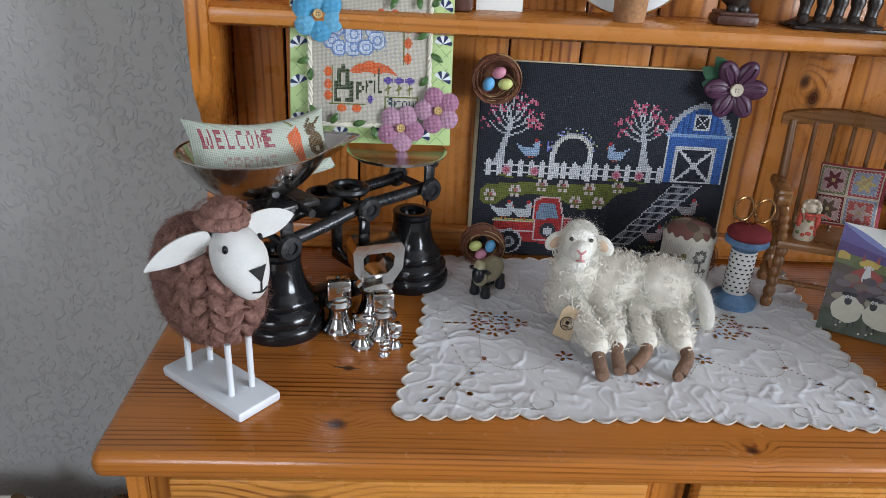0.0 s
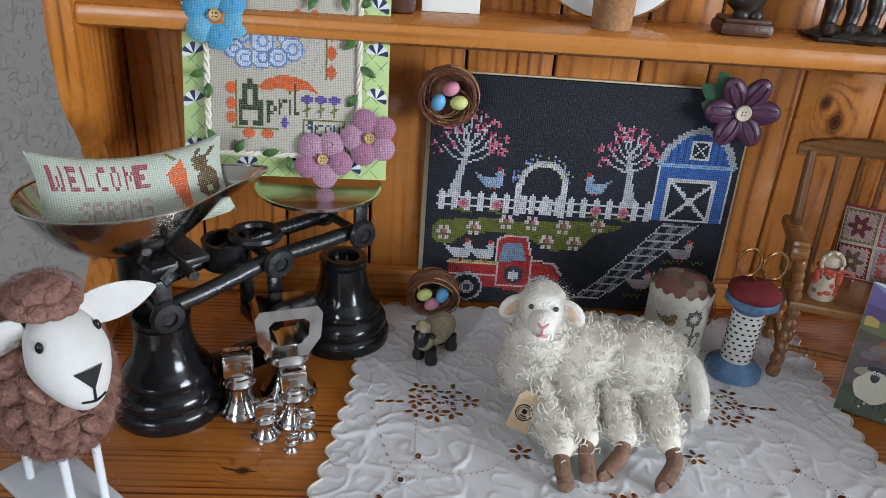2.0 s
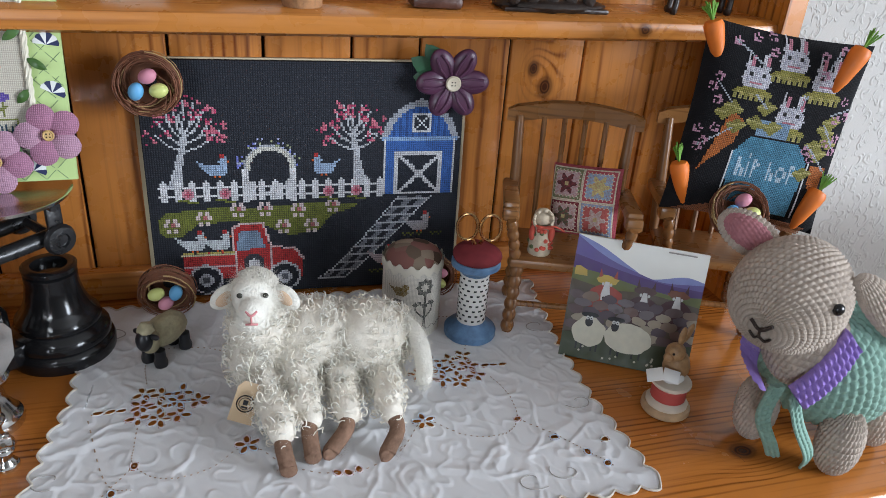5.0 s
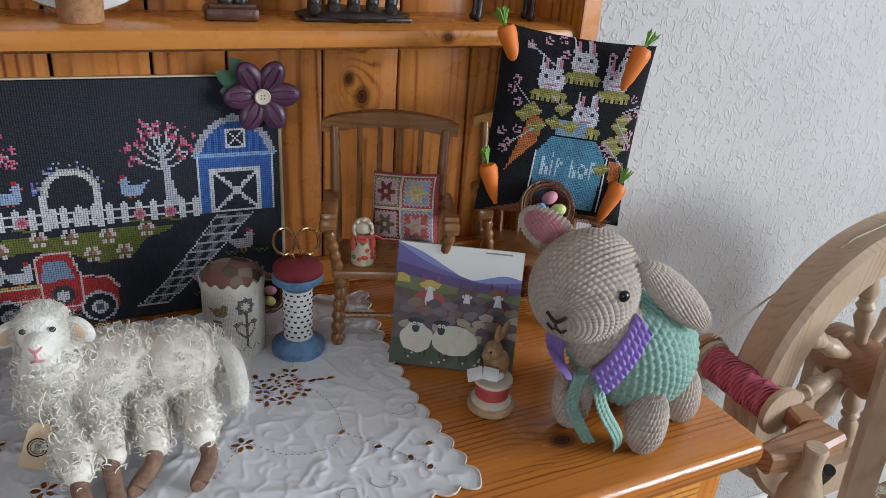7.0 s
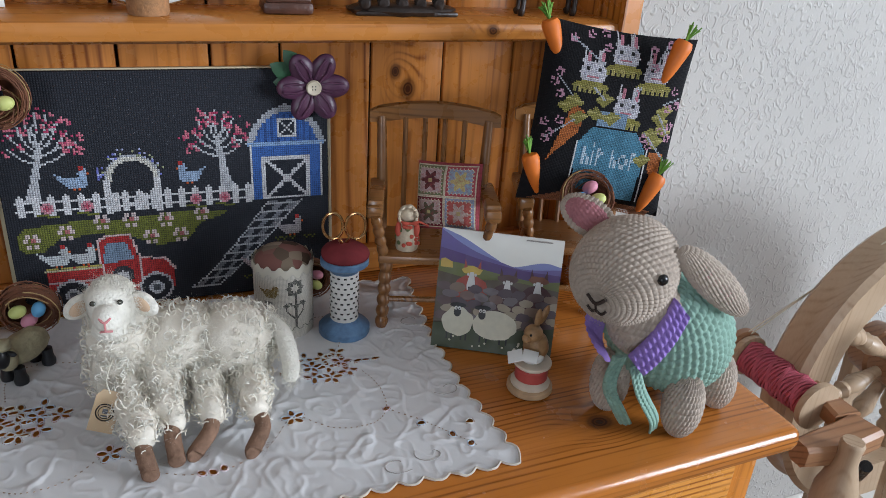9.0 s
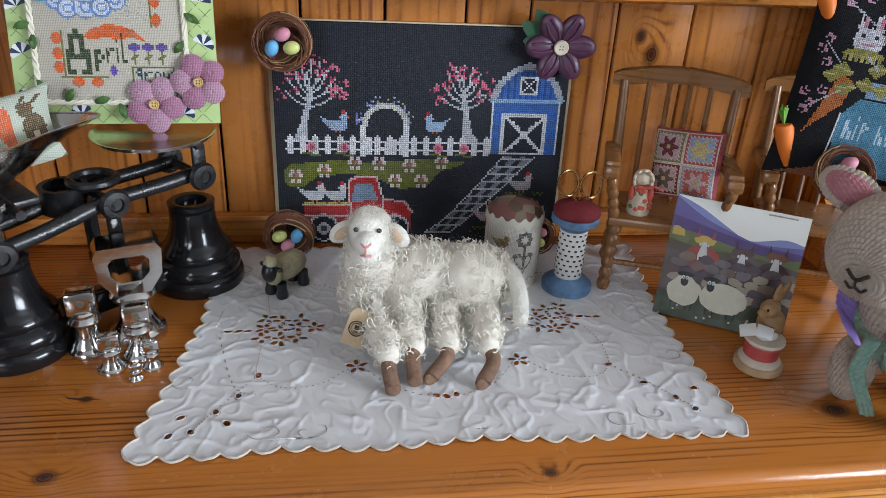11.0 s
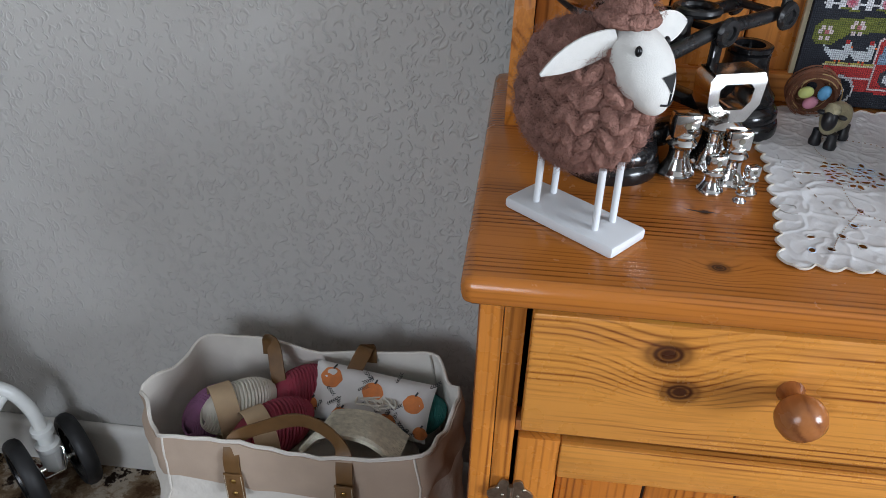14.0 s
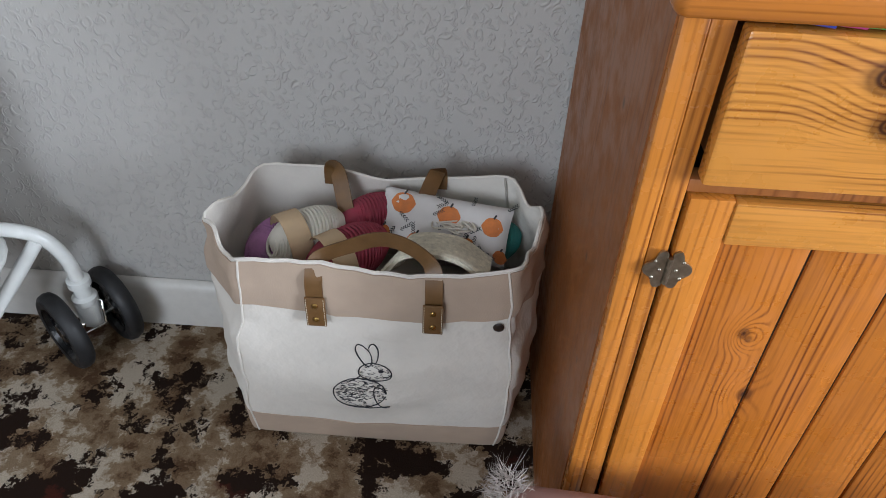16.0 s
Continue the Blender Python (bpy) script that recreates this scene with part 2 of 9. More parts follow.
M_GOLD = plain("gold_scissor_metal", (0.55, 0.33, 0.15), 0.25, 1.0, vary=0.1, scale=150)
M_PEWTER = plain("antique_nickel", (0.34, 0.31, 0.25), 0.35, 1.0, vary=0.3, scale=200)
M_BOARDW = plain("white_board", (0.68, 0.70, 0.72), 0.4, vary=0.03, relief=0.03)
M_BLACK = plain("black_plastic", (0.006, 0.006, 0.007), 0.25, vary=0.1)
M_RUBBER = plain("black_rubber", (0.012, 0.012, 0.013), 0.55, vary=0.2)
M_KNOB = pine("turned_knob_wood", "y", (0.36, 0.13, 0.04), (0.17, 0.05, 0.015), 0.2, (), 0.02, 3.0)
M_CHAIR = pine("chair_wood", "z", (0.22, 0.095, 0.03), (0.085, 0.03, 0.009), 0.32, (), 0.006, 3.0)
M_CHAIRX = pine("chair_wood_rail", "x", (0.25, 0.11, 0.035), (0.10, 0.038, 0.011), 0.32, (), 0.006, 3.0)
M_BEECH = pine("pale_beech", "z", (0.43, 0.31, 0.205), (0.31, 0.20, 0.12), 0.4, (), 0.01, 3.0)
M_WALNUT = pine("brown_hardwood", "x", (0.34, 0.17, 0.085), (0.17, 0.075, 0.035), 0.35, (), 0.01, 3.0)


# ---- geometry helpers ----
class Geo:
    """Gathers vertices and faces of one mesh."""

    def __init__(self):
        self.v, self.f, self.k = [], [], []

    def add(self, vs, fs, m=None, k=0):
        o = len(self.v)
        self.v += [tuple(m @ Vector(p)) for p in vs] if m is not None else [tuple(p) for p in vs]
        self.f += [[o + i for i in f] for f in fs]
        self.k += [k] * len(fs)
        return self

    def box(self, c, s, m=None, r=0.0, k=0, seg=2):
        bm = bmesh.new()
        bmesh.ops.create_cube(bm, size=1)
        for v in bm.verts:
            v.co = Vector((v.co.x * s[0] + c[0], v.co.y * s[1] + c[1], v.co.z * s[2] + c[2]))
        if r:
            bmesh.ops.bevel(bm, geom=bm.edges[:], offset=r, segments=seg, profile=0.5, affect="EDGES")
        bm.verts.index_update()
        self.add([v.co[:] for v in bm.verts], [[v.index for v in f.verts] for f in bm.faces], m, k)
        bm.free()
        return self

    def lathe(self, prof, seg=24, m=None, k=0, caps=True):
        vs, fs, n = [], [], len(prof)
        for r, z in prof:
            for j in range(seg):
                a = 2 * math.pi * j / seg
                vs.append((r * math.cos(a), r * math.sin(a), z))
        for i in range(n - 1):
            for j in range(seg):
                j2 = (j + 1) % seg
                fs.append((i * seg + j, i * seg + j2, (i + 1) * seg + j2, (i + 1) * seg + j))
        if caps:
            fs.append(tuple(range(seg))[::-1])
            fs.append(tuple((n - 1) * seg + j for j in range(seg)))
        return self.add(vs, fs, m, k)

    def tube(self, pts, r, seg=8, m=None, k=0, closed=False):
        pts = [Vector(p) for p in pts]
        n = len(pts)
        rad = r if isinstance(r, (list, tuple)) else [r] * n
        vs, fs, up = [], [], None
        for i, p in enumerate(pts):
            if closed:
                d = pts[(i + 1) % n] - pts[i - 1]
            else:
                d = pts[min(i + 1, n - 1)] - pts[max(i - 1, 0)]
            d = d.normalized() if d.length > 1e-9 else Vector((0, 0, 1))
            if up is None:
                up = Vector((0, 0, 1)) if abs(d.z) < 0.9 else Vector((1, 0, 0))
            up = (up - d * up.dot(d))
            up = up.normalized() if up.length > 1e-6 else d.orthogonal().normalized()
            s = d.cross(up)
            for j in range(seg):
                a = 2 * math.pi * j / seg
                vs.append(p + (up * math.cos(a) + s * math.sin(a)) * rad[i])
        for i in range(n if closed else n - 1):
            i2 = (i + 1) % n
            for j in range(seg):
                j2 = (j + 1) % seg
                fs.append((i * seg + j, i * seg + j2, i2 * seg + j2, i2 * seg + j))
        if not closed:
            fs.append(tuple(range(seg))[::-1])
            fs.append(tuple((n - 1) * seg + j for j in range(seg)))
        return self.add(vs, fs, m, k)

    def ball(self, c, s, m=None, k=0, u=16, w=10, lump=0.0, lscale=40.0, seed=0.0):
        vs, fs = [], []
        c = Vector(c)
        for i in range(w + 1):
            th = math.pi * i / w
            for j in range(u):
                ph = 2 * math.pi * j / u
                d = Vector((math.sin(th) * math.cos(ph), math.sin(th) * math.sin(ph), math.cos(th)))
                p = Vector((d.x * s[0], d.y * s[1], d.z * s[2]))
                if lump:
                    p *= 1 + lump * noise.noise((p + c) * lscale + Vector((seed, seed * 2, 0)))
                vs.append(p + c)
        for i in range(w):
            for j in range(u):
                j2 = (j + 1) % u
                a, b_, c_, d_ = i * u + j, (i + 1) * u + j, (i + 1) * u + j2, i * u + j2
                fs.append((a, b_, c_, d_) if 0 < i < w - 1 else ((a, b_, c_) if i == 0 else (a, b_, d_)))
        return self.add(vs, fs, m, k)

    def prism(self, outline, depth, m=None, k=0):
        """An outline in local x-z, given thickness along y (front at y = 0)."""
        n = len(outline)
        vs = [(x, 0, z) for x, z in outline] + [(x, depth, z) for x, z in outline]
        fs = [tuple(range(n)), tuple(range(2 * n - 1, n - 1, -1))]
        fs += [(i, n + i, n + (i + 1) % n, (i + 1) % n) for i in range(n)]
        return self.add(vs, fs, m, k)


def part(name, geo, mat, parent, label="", smooth=True, angle=40, m=None, kind=""):
    """Links a Geo as one mesh object under a thing or a part."""
    me = bpy.data.meshes.new(name)
    me.from_pydata(geo.v, [], geo.f)
    for x in (mat if isinstance(mat, (list, tuple)) else [mat]):
        me.materials.append(x)
    me.polygons.foreach_set("material_index", geo.k)
    if smooth:
        me.polygons.foreach_set("use_smooth", [True] * len(me.polygons))
        me.set_sharp_from_angle(angle=radians(angle))
    me.update()
    ob = new(name, me)
    if parent is not None:
        ob.parent = parent
    if m is not None:
        ob.matrix_basis = m
    return tagged(ob, label, kind=kind)


def thing(name, label, category, m=None, group=""):
    ob = new(name)
    ob.empty_display_size = 0.02
    if m is not None:
        ob.matrix_basis = m
    return tagged(ob, label, category, group)


def structure(name, geo, mat, label="", **kw):
    return tagged(part(name, geo, mat, None, **kw), label, kind="structure")


def spline(pts, n=6):
    """A smooth curve through the points."""
    P = [Vector(p) for p in pts]
    P = [P[0] * 2 - P[1]] + P + [P[-1] * 2 - P[-2]]
    out = []
    for i in range(1, len(P) - 2):
        for j in range(n):
            u = j / n
            a, b_, c, d = P[i - 1:i + 3]
            out.append(0.5 * ((2 * b_) + (c - a) * u + (2 * a - 5 * b_ + 4 * c - d) * u * u + (3 * b_ - a - 3 * c + d) * u ** 3))
    return out + [P[-2]]

# ---- the room ----
WX0, WX1, WY0, WY1, WH = -1.7, 3.2, -2.6, 0.49, 2.4
structure("floor", Geo().box(((WX0 + WX1) / 2, (WY0 + WY1) / 2, -0.05), (WX1 - WX0 + 0.4, WY1 - WY0 + 0.4, 0.1)), M_CARPET, "patterned wool carpet in cream, tan and dark brown")
structure("ceiling", Geo().box(((WX0 + WX1) / 2, (WY0 + WY1) / 2, WH + 0.05), (WX1 - WX0 + 0.4, WY1 - WY0 + 0.4, 0.1)), M_CEIL, "plain white painted ceiling")
structure("wall_north", Geo().box(((WX0 + WX1) / 2, WY1 + 0.05, WH / 2), (WX1 - WX0 + 0.4, 0.1, WH)), M_WALL, "off-white wallpaper embossed with scrolling leaves")
# West, east and south walls are out of view, darkened to deepen the shade.
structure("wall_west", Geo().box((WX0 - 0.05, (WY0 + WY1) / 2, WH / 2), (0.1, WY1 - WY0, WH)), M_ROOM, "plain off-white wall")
g = Geo()
for y0, y1, z0, z1 in ((WY0, -2.5, 0, WH), (-1.0, WY1, 0, WH), (-2.5, -1.0, 0, 0.88), (-2.5, -1.0, 2.12, WH)):
    g.box((WX1 + 0.05, (y0 + y1) / 2, (z0 + z1) / 2), (0.1, y1 - y0, z1 - z0))
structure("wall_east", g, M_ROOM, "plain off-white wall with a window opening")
g = Geo()
# Assumed opening, put here to go with the left fill lamp.
opens = [(-1.5, -0.5)]
xs = [WX0 - 0.1] + [x for o in opens for x in o] + [WX1 + 0.1]
for i in range(0, len(xs), 2):
    if xs[i + 1] > xs[i]:
        g.box(((xs[i] + xs[i + 1]) / 2, WY0 - 0.05, WH / 2), (xs[i + 1] - xs[i], 0.1, WH))
for a, b_ in opens:
    g.box(((a + b_) / 2, WY0 - 0.05, 0.45), (b_ - a, 0.1, 0.9))
    g.box(((a + b_) / 2, WY0 - 0.05, 2.27), (b_ - a, 0.1, 0.26))
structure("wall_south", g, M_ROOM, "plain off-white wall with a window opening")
for x0, x1 in ((WX0, WX1),):
    g = Geo()
    prof = [(0.0, 0.0), (0.0, 0.085), (0.004, 0.098), (0.012, 0.104), (0.015, 0.104), (0.015, 0.0)]
    g.add([(x, WY1 - 0.017 + a, b_) for x in (x0, x1) for a, b_ in prof], [(i, i + 1, i + 7, i + 6) for i in range(5)])
    structure("baseboard", g, M_PAINT, "white painted skirting board")

# ---- the dresser ----
TOP, DX1, FY = 0.86, 0.953, 0.028
dresser = thing("pine_dresser", "varnished orange pine dresser with plate rack, drawers and boarded doors", "dresser")
g = Geo()
g.box((DX1 / 2, 0.2165, TOP - 0.0125), (DX1, 0.433, 0.025), r=0.0095, seg=3)
part("worktop", g, M_TOP, dresser, "glossy orange pine top with knots and a rounded front edge")
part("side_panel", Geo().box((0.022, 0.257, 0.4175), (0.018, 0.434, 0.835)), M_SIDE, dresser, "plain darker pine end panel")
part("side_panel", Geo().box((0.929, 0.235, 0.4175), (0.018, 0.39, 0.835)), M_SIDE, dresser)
part("back_panel", Geo().box((0.476, 0.425, 0.4175), (0.88, 0.008, 0.835)), M_SIDE, dresser)
part("bottom_panel", Geo().box((0.476, 0.235, 0.065), (0.886, 0.37, 0.016)), M_SIDE, dresser)
for x0, x1, z0, z1 in ((0.0145, 0.033, 0, 0.8345), (0.0335, 0.0505, 0.0, 0.8345), (0.9, 0.939, 0, 0.8345), (0.452, 0.4855, 0.0, 0.8345)):
    part("stile", Geo().box(((x0 + x1) / 2, FY + 0.008, (z0 + z1) / 2), (x1 - x0, 0.018, z1 - z0), r=0.0012), M_STILE, dresser)
for x0, x1 in ((0.051, 0.4515), (0.486, 0.8995)):
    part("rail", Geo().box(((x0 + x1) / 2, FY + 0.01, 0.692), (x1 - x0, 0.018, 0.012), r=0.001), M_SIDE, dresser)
    part("plinth", Geo().box(((x0 + x1) / 2, FY + 0.012, 0.03), (x1 - x0, 0.016, 0.06), r=0.001), M_STILE, dresser)
    part("inner_shelf", Geo().box(((x0 + x1) / 2, 0.24, 0.679), (x1 - x0, 0.37, 0.01)), M_DARKGAP, dresser)
for n, (x0, x1) in enumerate(((0.0545, 0.447), (0.490, 0.896))):
    c = (x0 + x1) / 2
    d = part("drawer", Geo().box((c, 0.021, 0.7655), (x1 - x0, 0.019, 0.124), r=0.0035), M_FRONT, dresser, "knotty pine drawer with a turned round knob")
    part("drawer_box", Geo().box((c, 0.21, 0.75), (x1 - x0 - 0.02, 0.35, 0.085)), M_SIDE, d)
    prof = [(0.010, 0.0), (0.0105, 0.003), (0.008, 0.008), (0.0085, 0.013), (0.014, 0.018), (0.0178, 0.024), (0.0185, 0.030), (0.0165, 0.037), (0.010, 0.0425), (0.002, 0.044)]
    part("knob", Geo().lathe(prof, 24, pose(c, 0.0125, 0.776, 90)), M_KNOB, d, "turned reddish-brown wooden knob")
    # boarded door under the drawer
    d = part("door_panel", Geo().box((c, FY + 0.012, 0.375), (x1 - x0, 0.006, 0.61)), M_DARKGAP, dresser, "pine door of grooved boards in a frame")
    for a, b_ in ((x0, x0 + 0.036), (x1 - 0.036, x1)):
        part("door_stile", Geo().box(((a + b_) / 2, FY + 0.004, 0.375), (b_ - a, 0.016, 0.616), r=0.0015), M_STILE, d)
    for z in (0.661, 0.09):
        part("door_rail", Geo().box((c, FY + 0.003, z), (x1 - x0 - 0.073, 0.018, 0.042), r=0.002), M_FRONT, d)
    bx, nb = x0 + 0.037, 4
    bw = (x1 - x0 - 0.074) / nb
    for i in range(nb):
        part("board", Geo().box((bx + bw * (i + 0.5), FY + 0.0085, 0.375), (bw - 0.003, 0.006, 0.53), r=0.0018), M_DOOR, d)
    # ornamental butterfly hinges
    for hz in (0.609, 0.14):
        hx = x0 - 0.002 if n == 0 else x1 + 0.002
        h = part("hinge", Geo().tube([(hx, FY - 0.007, hz - 0.014), (hx, FY - 0.007, hz + 0.014)], 0.0028, 8), M_PEWTER, d, "ornate antique metal butterfly hinge")
        for sgn in (-1, 1):
            out = []
            for i in range(28):
                a = math.pi * (i / 27 - 0.5)
                r = 0.0165 * (1 + 0.16 * math.cos(5 * a)) * (0.85 + 0.15 * abs(math.cos(a)))
                out.append((hx + sgn * (0.002 + r * math.cos(a)), hz + r * 1.25 * math.sin(a)))
            leaf = part("hinge_leaf", Geo().prism(out if sgn > 0 else out[::-1], 0.002, pose(0, FY - 0.0065, 0)), M_PEWTER, d)
        gs = Geo()
        for sgn in (-1, 1):
            for dx, dz in ((0.012, 0.009), (0.012, -0.009), (0.007, 0.0)):
                gs.ball((hx + sgn * dx, FY - 0.0068, hz + dz), (0.0019, 0.001, 0.0019), u=8, w=6)
        part("hinge_screws", gs, M_PEWTER, d)

# dark splits in the worktop's grain
for pts in (((0.7730, 0.0690), (0.7760, 0.0590), (0.7760, 0.0360)), ((0.1730, 0.1280), (0.1850, 0.1250), (0.2020, 0.1240))):
    sp = spline([(x, y, 0.8603) for x, y in pts], 5)
    n = len(sp) - 1
    vs = [(p.x, p.y + k * 0.0014 * math.sin(math.pi * i / n) ** 0.6 * (0.7 + 0.6 * abs(noise.noise(p * 300))), 0.8603) for i, p in enumerate(sp) for k in (-1, 1)]
    part("grain_split", Geo().add(vs, [(2 * i, 2 * i + 2, 2 * i + 3, 2 * i + 1) for i in range(n)]), M_DARKGAP, dresser)

# plate rack above the worktop
edge = spline([(0.275, 0.86), (0.272, 0.885), (0.29, 0.905), (0.325, 0.94), (0.338, 0.985), (0.332, 1.03), (0.312, 1.065), (0.306, 1.1), (0.303, 1.16), (0.303, 1.5)], 5)
for sx in (0.018, 0.914):
    g = Geo()
    n = len(edge)
    vs = [(x, p[0], p[1]) for x in (sx, sx + 0.021) for p in edge] + [(x, 0.412, p[1]) for x in (sx, sx + 0.021) for p in edge]
    fs = []
    for i in range(n - 1):
        fs += [(i, i + 1, n + i + 1, n + i), (i, 2 * n + i, 2 * n + i + 1, i + 1), (n + i, n + i + 1, 3 * n + i + 1, 3 * n + i)]
    g.add(vs, fs)
    part("rack_side", g, M_STILE, dresser, "shaped pine rack end")
g = Geo()
prof = [(0.4, 1.1345), (0.318, 1.1345), (0.3105, 1.138), (0.308, 1.145), (0.3105, 1.152), (0.318, 1.1555), (0.4, 1.1555)]
g.add([(x, a, b_) for x in (0.0395, 0.9135) for a, b_ in prof], [(i, i + 1, i + 8, i + 7) for i in range(6)] + [(6, 0, 7, 13)])
part("rack_shelf", g, M_SHELF, dresser, "pine shelf with a rounded front edge")
part("back_rail", Geo().box((0.4765, 0.394, 0.8765), (0.874, 0.016, 0.032), r=0.003), M_SHELF, dresser)
seams = [0.0395, 0.098, 0.182, 0.266, 0.352, 0.435, 0.517, 0.584, 0.678, 0.760, 0.845, 0.9135]
for a, b_ in zip(seams, seams[1:]):
    part("back_board", Geo().box(((a + b_) / 2, 0.4045, 1.18), (b_ - a - 0.0025, 0.008, 0.64), r=0.0022), M_PLANK, dresser)
part("rack_backing", Geo().box((0.4765, 0.4125, 1.18), (0.874, 0.006, 0.64)), M_DARKGAP, dresser)


# ---- counted-thread stitching ----
GLYPH = {
    "W": "10001 10001 10101 10101 11011", "E": "1111 1000 1110 1000 1111", "L": "1000 1000 1000 1000 1111", "C": "0111 1000 1000 1000 0111",
    "O": "0110 1001 1001 1001 0110", "M": "10001 11011 10101 10001 10001", "S": "0111 1000 0110 0001 1110", "P": "1110 1001 1110 1000 1000",
    "R": "1110 1001 1110 1010 1001", "I": "111 010 010 010 111", "N": "1001 1101 1011 1001 1001", "G": "0111 1000 1011 1001 0111",
    "A": "00100 01110 01010 01010 11011 11111 10001 10001 11011", "p": "110 101 110 100 100", "r": "1011 1100 1000 1000", "i": "1 0 1 1 1 1", "l": "10 10 10 10 10 10 11",
    "g": "0111 1001 0111 0001 0110", "o": "0110 1001 1001 0110", "w": "10001 10101 10101 01010", "h": "100 100 110 101 101", "y": "101 101 011 001 110", "u": "101 101 101 111",
}


class Canvas:
    """A grid of stitches, gathered motif by motif; row 0 is the bottom."""

    def __init__(self):
        self.layers, self.now = {}, None

    def motif(self, name):
        self.now = self.layers.setdefault(name, {})
        return self

    def dot(self, x, y, c):
        for d in self.layers.values():
            d.pop((int(x), int(y)), None)
        self.now[(int(x), int(y))] = c

    def rect(self, x0, y0, x1, y1, c):
        for x in range(int(x0), int(x1)):
            for y in range(int(y0), int(y1)):
                self.dot(x, y, c)

    def disc(self, cx, cy, rx, ry, c, lo=-9, ring=0):
        for x in range(int(cx - rx - 1), int(cx + rx + 2)):
            for y in range(int(cy - ry - 1), int(cy + ry + 2)):
                d = ((x - cx) / rx) ** 2 + ((y - cy) / ry) ** 2
                if d <= 1.0 and (y - cy) / ry >= lo and (not ring or d > (1 - ring / max(rx, ry)) ** 2):
                    self.dot(x, y, c)

    def line(self, x0, y0, x1, y1, c, w=1):
        n = int(max(abs(x1 - x0), abs(y1 - y0)) * 1.5) + 1
        for i in range(n + 1):
            u = i / n
            for a in range(w):
                self.dot(round(x0 + (x1 - x0) * u) + a, round(y0 + (y1 - y0) * u), c)

    def poly(self, pts, c):
        ys = [p[1] for p in pts]
        for y in range(int(min(ys)), int(max(ys)) + 1):
            cr = []
            for (xa, ya), (xb, yb) in zip(pts, pts[1:] + pts[:1]):
                if (ya <= y + 0.5) != (yb <= y + 0.5):
                    cr.append(xa + (y + 0.5 - ya) * (xb - xa) / (yb - ya))
            cr.sort()
            for a, b_ in zip(cr[::2], cr[1::2]):
                for x in range(round(a), round(b_)):
                    self.dot(x, y, c)

    def text(self, x, y, s, c, k=1, ky=None, gap=1):
        ky = ky or k
        for ch in s:
            rows = GLYPH[ch].split()
            for j, row in enumerate(reversed(rows)):
                for i, bit in enumerate(row):
                    if bit == "1":
                        self.rect(x + i * k, y + j * ky, x + (i + 1) * k, y + (j + 1) * ky, c)
            x += (len(rows[0]) + gap) * k
        return x

    def build(self, parent, surf, cell, colours, lift=0.3):
        """One part for each motif: every stitch a raised cross on the cloth, at surf(x, y, height)."""
        for key, cells in self.layers.items():
            name = key.split("#")[0]
            if not cells:
                continue
            used = sorted(set(cells.values()))
            vs, fs, ks = [], [], []
            for (i, j), c in cells.items():
                o = len(vs)
                x0, x1, y0, y1 = (i + 0.05) * cell, (i + 0.95) * cell, (j + 0.05) * cell, (j + 0.95) * cell
                vs += [surf(x0, y0, cell * 0.05), surf(x1, y0, cell * 0.05), surf(x1, y1, cell * 0.05), surf(x0, y1, cell * 0.05), surf((x0 + x1) / 2, (y0 + y1) / 2, cell * lift)]
                fs += [(o, o + 1, o + 4), (o + 1, o + 2, o + 4), (o + 2, o + 3, o + 4), (o + 3, o, o + 4)]
                ks += [used.index(c)] * 4
            g = Geo()
            g.v, g.f, g.k = [tuple(v) for v in vs], fs, ks
            part(name, g, [colours(c) for c in used], parent, smooth=False)


THREADS = {}


def thread(col):
    """Cotton floss in a colour, given as (r, g, b)."""
    if col not in THREADS:
        THREADS[col] = plain("cotton_thread", col, 0.75, vary=0.22, scale=260, relief=0.3, rel_scale=1800, dist=0.0002, spec=0.3)
    return THREADS[col]


WHITE, RED, PINK, BLUE, LBLUE, GREY = (0.62, 0.62, 0.64), (0.42, 0.035, 0.035), (0.60, 0.13, 0.19), (0.05, 0.14, 0.42), (0.26, 0.40, 0.62), (0.32, 0.33, 0.36)
OLIVE, DGREEN, ORANGE, PURPLE, BROWN, CREAM, TAN, SKY, LPINK, DBROWN = (0.14, 0.155, 0.03), (0.03, 0.05, 0.018), (0.60, 0.11, 0.025), (0.10, 0.06, 0.30), (0.10, 0.05, 0.02), (0.62, 0.56, 0.42), (0.30, 0.19, 0.09), (0.35, 0.52, 0.72), (0.62, 0.36, 0.40), (0.035, 0.018, 0.01)


def flat_surf(ox, oz, y=0.0):
    return lambda x, z, h: Vector((x + ox, y - h, z + oz))


